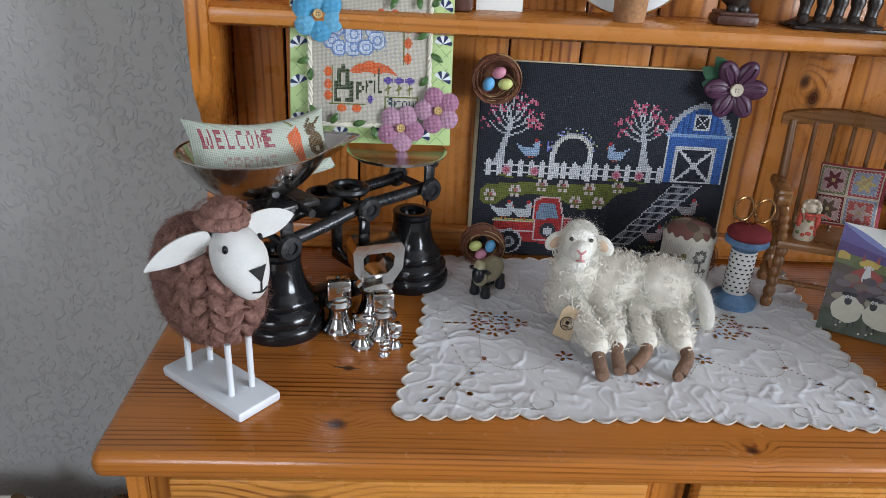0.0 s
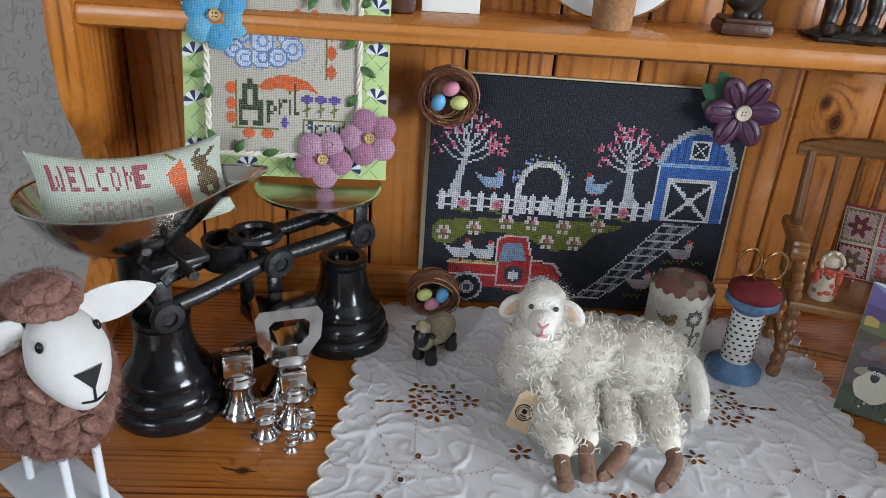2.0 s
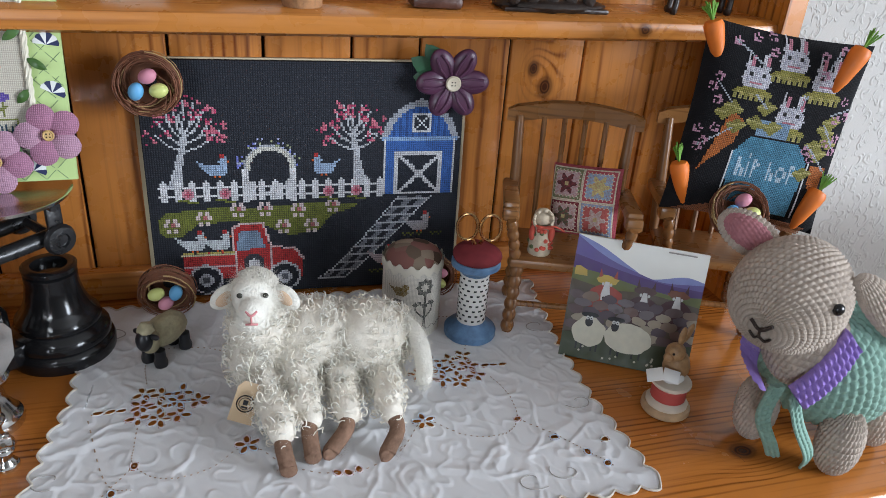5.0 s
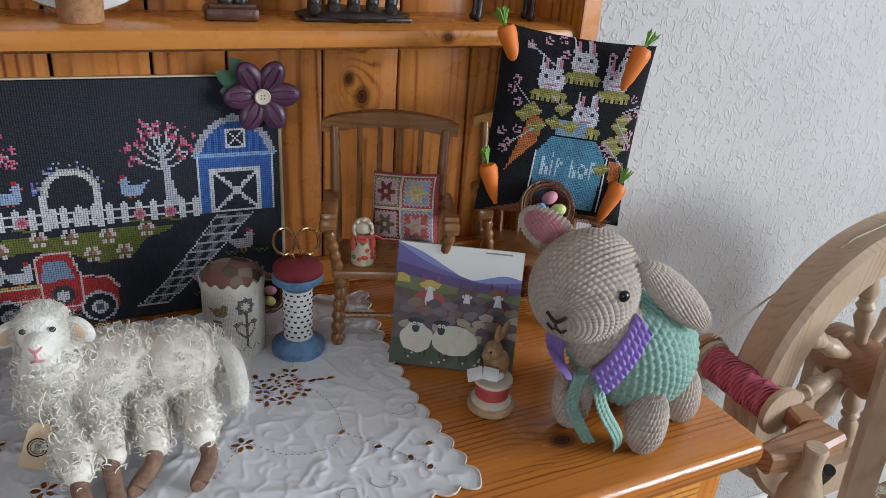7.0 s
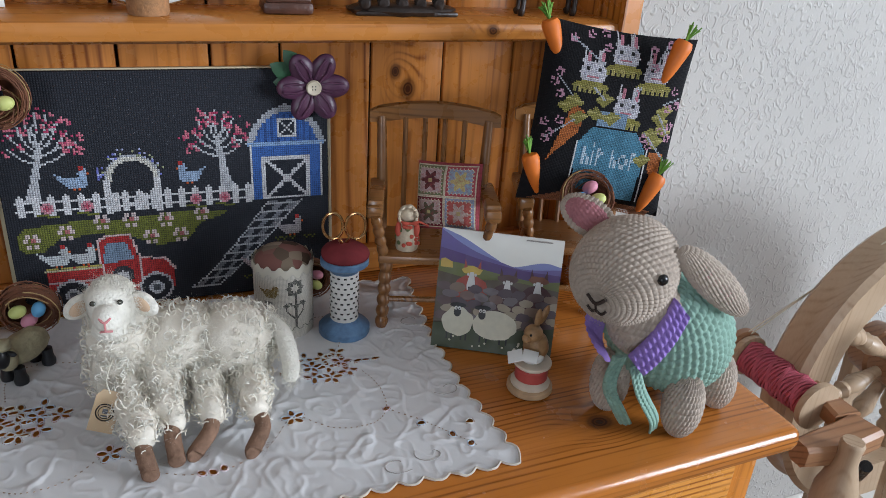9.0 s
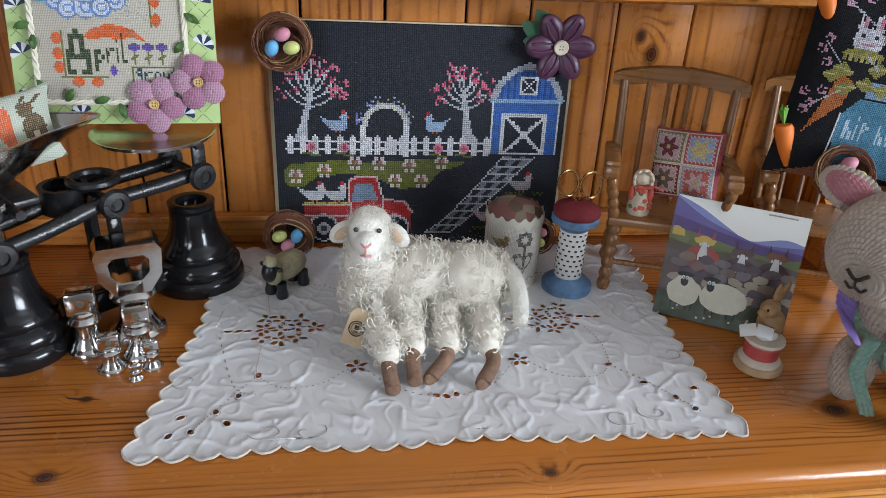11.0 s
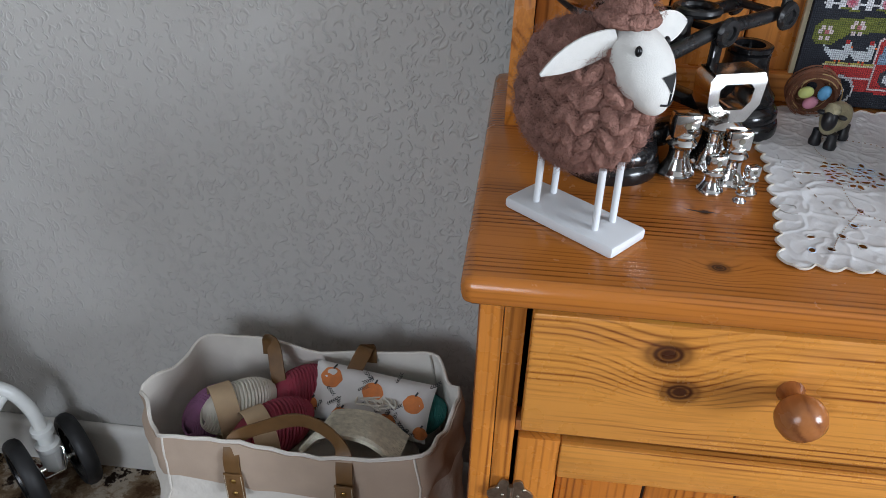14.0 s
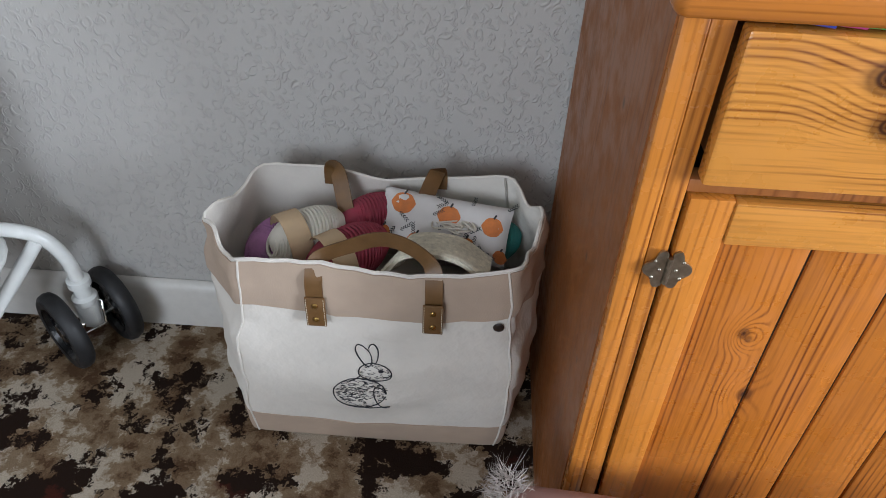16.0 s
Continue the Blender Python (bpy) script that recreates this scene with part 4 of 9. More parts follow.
# ---- the chunky wool sheep on a stand ----
sheep = thing("wool_sheep_ornament", "brown chunky-wool sheep with a felt face standing on a white board", "ornament", pose(0.081, 0.091, 0.86, 0, 0, -39.5))
part("stand", Geo().box((0, 0, 0.005), (0.106, 0.045, 0.010), r=0.003), M_BOARDW, sheep, "white painted rectangular base board")
for x, y in ((-0.031, -0.009), (-0.031, 0.013), (0.027, -0.009), (0.029, 0.011)):
    part("leg", Geo().tube([(x, y, 0.009), (x * 0.97, y, 0.06)], 0.0028, 10), M_BOARDW, sheep)
M_BROWNW = plain("brown_wool", (0.31, 0.165, 0.132), 0.95, vary=0.4, scale=260, relief=1.0, rel_scale=420, dist=0.0035, spec=0.1)
rnd = random.Random(3)
SHC, SHR = Vector((-0.008, 0.003, 0.1035)), Vector((0.049, 0.031, 0.0475))


def barrel(th, ph):
    """A point and normal on the sheep's boxy egg of a body."""
    r = math.sin(th) ** 0.72
    d = Vector((r * math.cos(ph), r * math.sin(ph), math.cos(th)))
    p = SHC + Vector((d.x * SHR.x * (1 + 0.06 * d.z * (1 if d.x > 0 else -1)), d.y * SHR.y, d.z * SHR.z))
    return p, Vector((d.x / SHR.x, d.y / SHR.y, d.z / SHR.z)).normalized()


g = Geo().ball(SHC, SHR * 0.97, u=24, w=16)
seeds = []
cols_ = 11
for j in range(cols_):
    ph = 2 * math.pi * (j + 0.35) / cols_
    ph += 0.22 * math.sin(2 * ph)
    for i in range(9):
        th = math.pi * (0.07 + 0.88 * i / 8) + 0.06 * (j % 2)
        c, d = barrel(th, ph)
        down = (barrel(min(th + 0.08, 3.1), ph)[0] - c).normalized()
        across = d.cross(down).normalized()
        sz = max(0.45, math.sin(th) ** 0.6)
        for s in (-1, 1):
            ax = (down * 0.80 - across * s * 0.6 + d * 0.12).normalized()
            side_ = d.cross(ax).normalized()
            m = Matrix((side_, ax, d)).transposed().to_4x4()
            m.translation = c + across * s * 0.0058 * sz + d * rnd.uniform(-0.0006, 0.001)
            g.ball((0, 0, 0), (0.0058 * sz, 0.0112, 0.0080), m, u=12, w=9, lump=0.26, lscale=170, seed=i * 3 + j)
        seeds.append((c + d * 0.006, d))
part("fleece", g, M_BROWNW, sheep, "chunky looped brown wool body")
fz = []
for p_, d in seeds:
    for q in range(210):
        o = Vector((rnd.gauss(0, 0.007), rnd.gauss(0, 0.007), rnd.gauss(0, 0.007)))
        fz.append((p_ + o - d * o.dot(d), d + o * 40))
fuzz("wool_fuzz", sheep, fz, M_BROWNW, 0.0036, 0.00014, 5, 2.6)
M_FELT = plain("white_felt", (0.64, 0.63, 0.60), 0.95, vary=0.06, scale=120, relief=0.6, rel_scale=900, spec=0.1)
fm = Matrix.Translation((0.038, 0.001, 0.1365)) @ Matrix.Rotation(radians(-33), 4, "Y")
fg_ = Geo()
fg_.ball((0, 0, 0), (0.0195, 0.0225, 0.0325), u=28, w=20, lump=0.03)
fg_.v = [tuple(fm @ Vector((x * (1 - 0.10 * max(0, -z) / 0.03), y * (1 - 0.22 * max(0, -z) / 0.03), z))) for x, y, z in fg_.v]
head = part("face", fg_, M_FELT, sheep, "white felted wool face")
TK = Vector((0.0205, 0.0, 0.1680))
g = Geo().ball(TK, (0.0165, 0.0165, 0.0095), u=20, w=12)
for ring_, (rr, nn, zz) in enumerate(((0.0160, 11, -0.001), (0.0095, 8, 0.0060), (0.004, 3, 0.0085))):
    for j in range(nn):
        a = 2 * math.pi * j / nn + ring_
        g.ball((0, 0, 0), (0.0092, 0.0058, 0.0056), Matrix.Translation(TK + Vector((rr * math.cos(a), rr * 0.95 * math.sin(a), zz))) @ Matrix.Rotation(a + 1.9, 4, "Z"), u=9, w=7, lump=0.18, lscale=120, seed=j)
hair = part("topknot", g, M_BROWNW, sheep, "coiled brown wool topknot")
fz = []
for q in range(1800):
    a, b_ = rnd.uniform(0, 6.28), rnd.uniform(0, 1.4)
    d = Vector((math.cos(a) * math.sin(b_), math.sin(a) * math.sin(b_), math.cos(b_)))
    fz.append((TK + Vector((d.x * 0.024, d.y * 0.023, d.z * 0.014)), d))
fuzz("topknot_fuzz", sheep, fz, M_BROWNW, 0.0032, 0.0001, 9, 1.2)
for s, rz, dz in ((-1, -62, -0.030), (1, 62, -0.010)):
    g = Geo()
    n = 10
    vs = []
    for i in range(n + 1):
        u = i / n
        w = 0.0112 * math.sin(math.pi * min(1, 0.2 + u * 0.8)) ** 0.75 if i < n else 0.0006
        for k in (-1, 0, 1):
            vs.append((u * (0.055 if s < 0 else 0.051), k * w, 0.002 * math.sin(u * 3) + 0.0018 * abs(k)))
    top = [(x, y, z + 0.0013) for x, y, z in vs]
    fs = []
    nn = len(vs)
    for i in range(n):
        for k in range(2):
            a = i * 3 + k
            fs += [(a, a + 1, a + 4, a + 3), (nn + a, nn + a + 3, nn + a + 4, nn + a + 1)]
        fs += [(i * 3, (i + 1) * 3, nn + (i + 1) * 3, nn + i * 3), (i * 3 + 2, nn + i * 3 + 2, nn + (i + 1) * 3 + 2, (i + 1) * 3 + 2)]
    base = Vector((0.025, s * 0.014, 0.1555))
    tip = Vector((-0.003, -0.060, 0.1315) if s < 0 else (0.026, 0.066, 0.1535))
    d = (tip - base).normalized()
    rot = d.to_track_quat("X", "Z").to_matrix().to_4x4()
    g.add(vs + top, fs, Matrix.Translation(base) @ rot @ pose(0, 0, 0, 78))
    part("ear", g, M_FELT, sheep, "flat white felt ear")
M_BLKFELT = plain("black_felt", (0.008, 0.008, 0.008), 0.8)
def on_face(y, z, lift=0.0006):
    """A point on the front of the felt face, at height z along it."""
    ky = 1 - 0.22 * max(0, -z) / 0.03
    x = 0.0195 * (1 - 0.10 * max(0, -z) / 0.03) * math.sqrt(max(0.02, 1 - (y / (0.0225 * ky)) ** 2 - (z / 0.0325) ** 2)) + lift
    return fm @ Vector((x, y, z))


for s in (-1, 1):
    part("eye", Geo().ball(on_face(s * 0.0165, 0.011), (0.0026, 0.0022, 0.0036), u=12, w=8), M_BLACK, sheep)
g = Geo()
g.add([on_face(-0.0085, -0.010, 0.0012), on_face(0.0085, -0.010, 0.0012), on_face(0, -0.0225, 0.0014), on_face(0, -0.0105, 0.0022)], [(0, 3, 2), (3, 1, 2)])
g.tube([on_face(0, -0.022), on_face(0, -0.028)], 0.0008, 6).tube(spline([on_face(-0.007, -0.0265), on_face(0, -0.0285), on_face(0.007, -0.0265)], 4), 0.0008, 6)
part("nose", g, M_BLKFELT, sheep, "black triangular felt nose")


# ---- the farm picture ----
picture = thing("farm_picture", "dark cross-stitched farmyard picture with a barn and truck", "picture", pose(0.474, 0.3805, 0.8605, -2.6, 0, -2.2))
M_AIDAB = weave("charcoal_aida_cloth", (0.031, 0.034, 0.043), 0.0022, 0.6)
part("panel", Geo().box((0, 0.0, 0.1195), (0.304, 0.006, 0.236), r=0.001), M_AIDAB, picture, "charcoal even-weave cloth")
M_CREAMB = plain("cream_board_edge", (0.62, 0.54, 0.36), 0.7, vary=0.08)
part("backing_board", Geo().box((0, 0.0065, 0.1195), (0.313, 0.007, 0.239), r=0.001), M_CREAMB, picture, "cream board edge")
cv = Canvas()
TRUNK = (0.46, 0.47, 0.50)
rnd = random.Random(12)


def stitch_tree(cv, name, x, y, cx, cy, rx, ry):
    cv.motif(name)
    for k in range(26):
        u = k / 25
        w = 3.2 - 2.2 * u + (2.5 * (1 - u) ** 6)
        cv.rect(round(x + (cx - x) * u - w / 2), y + k, round(x + (cx - x) * u + w / 2) + 1, y + k + 1, TRUNK)
    for a in range(9):
        ang = math.pi * (0.02 + 0.96 * a / 8)
        u = 0.55 + 0.45 * math.sin(ang)
        x0, y0 = x + (cx - x) * 0.8, y + 15 + 8 * math.sin(ang)
        x1, y1 = cx + rx * 0.8 * math.cos(ang), cy - ry * 0.35 + ry * 1.15 * math.sin(ang)
        xm, ym = x0 + (x1 - x0) * 0.55, y0 + (y1 - y0) * 0.35
        cv.line(x0, y0, xm, ym, TRUNK)
        cv.line(xm, ym, x1, y1, TRUNK)
        if a % 2:
            cv.line(xm, ym, x1 + 3, y1 - 4, TRUNK)
    for k in range(95):
        a, r = rnd.uniform(-0.4, 3.54), rnd.uniform(0.45, 1.15)
        px_, py_ = cx + rx * r * math.cos(a), cy - 3 + ry * r * math.sin(a)
        c = (0.42, 0.05, 0.12) if k % 3 else (0.55, 0.16, 0.22)
        cv.dot(round(px_), round(py_), c)
        if k % 3 == 0:
            cv.dot(round(px_) + 1, round(py_), c)
            cv.dot(round(px_), round(py_) + 1, c)


def stitch_hen(cv, name, x, y, body, s=1):
    cv.motif("%s#%d" % (name, x))
    cv.disc(x, y, 4.6, 2.8, body)
    cv.poly([(x - s * 5, y), (x - s * 8, y + 5), (x - s * 5, y + 3.5), (x - s * 1, y + 2)], body)
    cv.disc(x + s * 3, y + 4, 2, 2.6, body)
    cv.rect(x + s * 3 - 1, y + 6, x + s * 3 + 1, y + 8, RED)
    cv.dot(x + s * 5, y + 4, ORANGE)
    cv.dot(x - 1, y - 3, ORANGE)
    cv.dot(x + 1, y - 3, ORANGE)


stitch_tree(cv, "stitched_tree", 11, 53, 17, 80, 15, 14)
stitch_tree(cv, "stitched_tree#2", 93, 53, 89, 79, 14, 14)
cv.motif("stitched_fence")
for x in range(4, 105):
    cv.dot(x, 52, WHITE)
    cv.dot(x, 48, WHITE)
for i, x in enumerate(range(5, 104, 6)):
    cv.rect(x, 46, x + 3, 55, WHITE)
    cv.dot(x + 1, 55, WHITE)
cv.motif("stitched_arch")
for k in range(120):
    a = math.pi * k / 119
    for r in (9.5, 10.5, 11.3):
        cv.dot(round(52 + r * math.cos(a)), round(60 + r * math.sin(a)), (0.56, 0.55, 0.50) if r < 11 else (0.4, 0.42, 0.46))
for s in (40.5, 61):
    cv.rect(s, 45, s + 3, 61, WHITE)
for x in range(44, 62, 4):
    cv.rect(x, 46, x + 2, 53 + abs(x - 52) // 3, WHITE)
cv.line(44, 47, 61, 52, WHITE)
for k in range(40):
    a = rnd.uniform(0.05, 3.1)
    r = rnd.uniform(12, 15)
    cv.dot(52 + r * math.cos(a), 60 + r * math.sin(a), ((0.16, 0.18, 0.5), (0.35, 0.38, 0.58), (0.3, 0.33, 0.2))[k % 3])
cv.motif("stitched_hill")
cv.poly([(3, 31), (3, 38), (7, 41), (30, 43), (46, 42), (70, 44), (92, 43), (91, 41), (80, 38), (74, 30), (60, 28), (50, 33), (36, 36), (20, 35), (12, 29), (6, 29)], OLIVE)
for x, y in ((8, 34), (22, 37), (37, 41), (49, 41), (64, 40), (80, 42), (57, 32), (70, 32)):
    cv.motif("stitched_daisy#%d" % x)
    for k in range(6):
        a = k * math.pi / 3
        cv.rect(x + 2.4 * math.cos(a), y + 2.4 * math.sin(a), x + 2.4 * math.cos(a) + 2, y + 2.4 * math.sin(a) + 2, (0.60, 0.50, 0.50))
    cv.rect(x, y, x + 2, y + 2, (0.42, 0.14, 0.15))
for x, y in ((16, 49), (32, 49), (78, 49), (91, 49)):
    cv.motif("stitched_rose#%d" % x)
    cv.disc(x, y, 2.8, 2.8, (0.55, 0.25, 0.30))
    cv.disc(x, y, 1.2, 1.2, (0.45, 0.09, 0.14))
    cv.line(x - 4, y - 3, x + 4, y - 4, OLIVE)
cv.motif("stitched_barn")
cv.rect(104, 47, 138, 75, BLUE)
cv.poly([(102, 74), (106, 83), (112, 89), (121, 93), (130, 89), (136, 83), (140, 74)], (0.42, 0.44, 0.48))
cv.poly([(106, 75), (109, 82), (114, 87), (121, 89.5), (128, 87), (133, 82), (136, 75)], BLUE)
for x in range(108, 136, 3):
    for y in range(75, 88):
        if cv.now.get((x, y)) == BLUE:
            cv.dot(x, y, (0.03, 0.08, 0.25))
cv.rect(103, 73, 139, 75, LBLUE)
cv.rect(104, 47, 105, 74, WHITE)
cv.rect(137, 47, 138, 74, WHITE)
cv.motif("stitched_barn_door")
cv.rect(109, 47, 132, 68, WHITE)
cv.rect(111, 48, 130, 66, (0.022, 0.026, 0.036))
cv.line(111, 48, 129, 65, WHITE, 2)
cv.line(129, 48, 111, 65, WHITE, 2)
cv.rect(117, 77, 126, 86, WHITE)
cv.rect(118, 78, 125, 85, (0.022, 0.026, 0.036))
cv.line(118, 78, 124, 84, WHITE)
cv.line(124, 78, 118, 84, WHITE)
cv.motif("stitched_path")
for k in range(0, 42):
    u = k / 41
    xl, xr = 73 + (111 - 73) * u ** 0.8, 86 + (127 - 86) * u ** 0.9
    cv.dot(xl, 4 + k, (0.50, 0.51, 0.54))
    cv.dot(xr, 4 + k, (0.50, 0.51, 0.54))
    if k % 4 == 0:
        cv.line(xl, 4 + k, xr, 4 + k, (0.42, 0.43, 0.46))
    else:
        for q in range(2):
            off = (0.33 if (k // 4) % 2 else 0.12) + 0.45 * q
            x0 = xl + (xr - xl) * off
            cv.rect(x0, 4 + k, x0 + (xr - xl) * 0.22, 5 + k, (0.20, 0.21, 0.24))
cv.motif("stitched_truck")
cv.poly([(12, 7), (12, 20), (34, 21), (34, 32), (38, 34), (48, 34), (51, 22), (62, 21), (66, 16), (66, 6)], RED)
cv.rect(11, 19, 35, 20, (0.5, 0.46, 0.3))
cv.poly([(36, 21), (37, 30), (40, 31.5), (46, 31.5), (49, 22)], (0.20, 0.28, 0.38))
for a, b_ in (((34, 20), (34, 32)), ((34, 32), (38, 34)), ((38, 34), (48, 34)), ((48, 34), (51, 22)), ((51, 22), (62, 21)), ((62, 21), (66, 15)), ((35, 8), (35, 20)), ((51, 8), (51, 22)), ((35, 8), (51, 8)), ((12, 13), (34, 13))):
    cv.line(*a, *b_, (0.60, 0.45, 0.45))
cv.disc(43, 14, 4.5, 4.5, (0.05, 0.05, 0.06))
cv.disc(43, 13.5, 2.6, 2.6, WHITE)
for x in (21, 57):
    cv.disc(x, 6.5, 7.6, 7.6, (0.5, 0.5, 0.53))
    cv.disc(x, 6.2, 6.3, 6.3, (0.02, 0.022, 0.03))
    cv.disc(x, 6, 3.6, 3.6, (0.5, 0.51, 0.55))
    cv.disc(x, 6, 1.6, 1.6, (0.10, 0.11, 0.13))
stitch_hen(cv, "stitched_hen", 17, 24, (0.5, 0.53, 0.55))
stitch_hen(cv, "stitched_hen", 28, 24, (0.5, 0.53, 0.55))
for k in range(20):
    cv.dot(12 + k * 1.2, 20 + (k * 3) % 3, (0.42, 0.36, 0.10))
stitch_hen(cv, "stitched_hen", 29, 60, (0.30, 0.40, 0.55))
stitch_hen(cv, "stitched_hen", 76, 60, (0.30, 0.40, 0.55), -1)
stitch_hen(cv, "stitched_hen", 122, 30, (0.42, 0.40, 0.42))
stitch_hen(cv, "stitched_hen", 105, 13, (0.45, 0.36, 0.38))
for x in (114, 117, 121, 128, 131, 98, 101, 104):
    y = 25 if x > 110 else 6
    cv.motif("stitched_grass#%d" % x)
    cv.dot(x, y + 1, OLIVE)
    cv.dot(x + 1, y, OLIVE)
    cv.dot(x + 2, y + 1, OLIVE)
cv.build(picture, flat_surf(-0.151, 0.004, -0.0031), 0.00215, thread)

# ---- little nests with eggs ----
M_TWIG = plain("brown_twig", (0.18, 0.068, 0.034), 0.8, vary=0.35, scale=120)
M_TWIG2 = plain("pale_straw", (0.42, 0.28, 0.12), 0.8, vary=0.25, scale=120)
M_EGG = [plain("pink_egg", (0.62, 0.25, 0.33), 0.5, vary=0.08), plain("blue_egg", (0.13, 0.40, 0.68), 0.5, vary=0.08), plain("yellow_egg", (0.62, 0.66, 0.22), 0.5, vary=0.08)]


def nest(m, r, seed, label):
    """A twig nest, opening towards local -y, with three speckled eggs."""
    n_ = thing("egg_nest", label, "nest", m, "egg nests")
    rnd = random.Random(seed)
    for mat, cnt, nm in ((M_TWIG, 95, "twig_ring"), (M_TWIG2, 14, "straw")):
        g = Geo()
        for i in range(cnt):
            a0, span = rnd.uniform(0, 6.28), rnd.uniform(1.0, 2.8)
            rr, yy = r * rnd.uniform(0.72, 1.02), rnd.uniform(-0.38, 0.35) * r
            ra = r * rnd.uniform(0.25, 0.75) if i % 4 == 0 else rr
            pts = []
            for k in range(8):
                a = a0 + span * k / 7
                q = rr + (ra - rr) * k / 7
                pts.append((q * math.cos(a), yy + (0.3 * r if ra < rr * 0.85 else 0) * k / 7 + rnd.uniform(-1, 1) * r * 0.03, q * math.sin(a)))
            if i % 4 == 0:
                pts[-1] = tuple(c * 1.16 for c in pts[-1])
            g.tube(pts, r * rnd.uniform(0.012, 0.026), 4)
        if nm == "twig_ring":
            g.lathe([(r * 0.2, -0.4 * r), (r * 0.7, -0.33 * r), (r * 0.93, 0.0), (r * 0.8, 0.2 * r)][::-1], 20, pose(0, 0, 0, 90), caps=False)
        part(nm, g, mat, n_, kind="stuff")
    for i, (ex, ez, tilt) in enumerate(((0.05, 0.32, 60), (-0.33, -0.16, 20), (0.34, -0.12, 75))):
        part("egg", Geo().ball((0, 0, 0), (r * 0.23, r * 0.23, r * 0.3), pose(ex * r, -0.3 * r, ez * r, 15, tilt, 0), u=18, w=12), M_EGG[i], n_)
    return n_


nest(pose(0.336, 0.366, 1.083, 0, 0, -5), 0.0275, 1, "small twig nest with pastel eggs on a picture corner")
nest(pose(0.334, 0.352, 0.887, -12, 180, -5) @ pose(0, 0, 0), 0.0265, 2, "small twig nest with pastel eggs beside the toy sheep")
nest(pose(0.60, 0.352, 0.882, -8, 40, -5), 0.022, 3, "small twig nest with pastel eggs behind a pincushion tin")

# ---- purple flower on the picture corner ----
M_PURP = plain("deep_purple_resin", (0.085, 0.030, 0.064), 0.4, vary=0.35, scale=90)
M_IVORY = plain("ivory_button", (0.62, 0.55, 0.42), 0.45, vary=0.08)
M_LEAFR = plain("green_painted_leaf", (0.03, 0.11, 0.05), 0.45, vary=0.35, scale=90)
flower = thing("resin_flower", "purple moulded flower with a cream button and green leaves", "flower", pose(0.609, 0.371, 1.083, 0, 0, -4))
for i in range(6):
    a = 2 * math.pi * i / 6 + 0.5
    g = Geo()
    m = Matrix.Rotation(a, 4, "Y") @ pose(0, -0.002, 0.0195, 8)
    g.ball((0, 0, 0), (0.0118, 0.0055, 0.0165), m, u=20, w=14)
    for s in (-0.0045, 0.0045):
        g.tube([(s * 0.6, -0.0050, -0.011), (s, -0.0058, 0), (s * 0.7, -0.0048, 0.011)], 0.0012, 6, m)
    part("petal", g, M_PURP, flower)
part("button", Geo().lathe([(0.0072, 0), (0.0076, 0.002), (0.0065, 0.0034), (0.005, 0.0026), (0.0001, 0.0026)], 24, pose(0, -0.0055, 0, 90)), M_IVORY, flower, "round cream button centre")
g = Geo()
for sx, sz in ((1, 1), (1, -1), (-1, 1), (-1, -1)):
    g.lathe([(0.0007, 0), (0.0001, 0.0003)], 8, pose(sx * 0.0015, -0.0083, sz * 0.0015, 90))
part("button_holes", g, M_BLACK, flower)
for ang, ln in ((-62, 0.034), (-38, 0.032), (-84, 0.026)):
    g = Geo()
    leaf_geo(g, Matrix.Rotation(radians(ang), 4, "Y") @ pose(0, 0.003, 0.012), ln, 0.009)
    part("leaf", g, M_LEAFR, flower)

# ---- the embroidered cloth ----
doily = thing("embroidered_tray_cloth", "crumpled white cotton cloth with cutwork flowers and scalloped edge", "cloth")
M_COTTON = plain("white_cotton", (0.70, 0.70, 0.705), 0.85, vary=0.06, scale=30, relief=0.35, rel_scale=1500, dist=0.0003, spec=0.15)
FL, FR, BR, BL = Vector((0.236, 0.053)), Vector((0.692, 0.046)), Vector((0.708, 0.356)), Vector((0.264, 0.366))
CW, CH = 0.455, 0.31
eyelets = []


def flower_eyelets(x, y, k, r=0.0058, a0=0.0):
    for i in range(k):
        a = a0 + 2 * math.pi * i / k
        eyelets.append((x + r * math.cos(a), y + r * math.sin(a), a, 0.0036, 0.0020))


def cloth_xy(u, v):
    p = (FL * (1 - u) + FR * u) * (1 - v) + (BL * (1 - u) + BR * u) * v
    bow = 0.014 * math.sin(math.pi * u) * (1 - v) * 0.5
    pinch = 0.012 * math.sin(math.pi * v)
    return Vector((p.x + pinch * (1 - 2 * u), p.y + bow))


rnd = random.Random(21)
for cx, cy, s in ((0.332, 0.208, 1), (0.582, 0.212, -1)):
    for dx, dy, k in ((0, 0, 4), (-0.014, 0.004, 5), (0.014, 0.004, 5), (0.001, 0.015, 4), (0.0, -0.016, 5), (-0.016, -0.011, 4), (0.015, -0.012, 4), (0.017, 0.018, 3), (-0.013, 0.019, 4)):
        flower_eyelets(cx + dx * s, cy + dy, k, 0.0056, dx * 90)
    for dx in (-0.046, -0.037, -0.029):
        eyelets.append((cx + dx * s, cy + 0.001, 0.2, 0.0038, 0.0019))
for x, y in ((0.362, 0.211), (0.398, 0.150), (0.537, 0.150), (0.548, 0.212)):
    flower_eyelets(x, y, 5, 0.0058, 0.4)
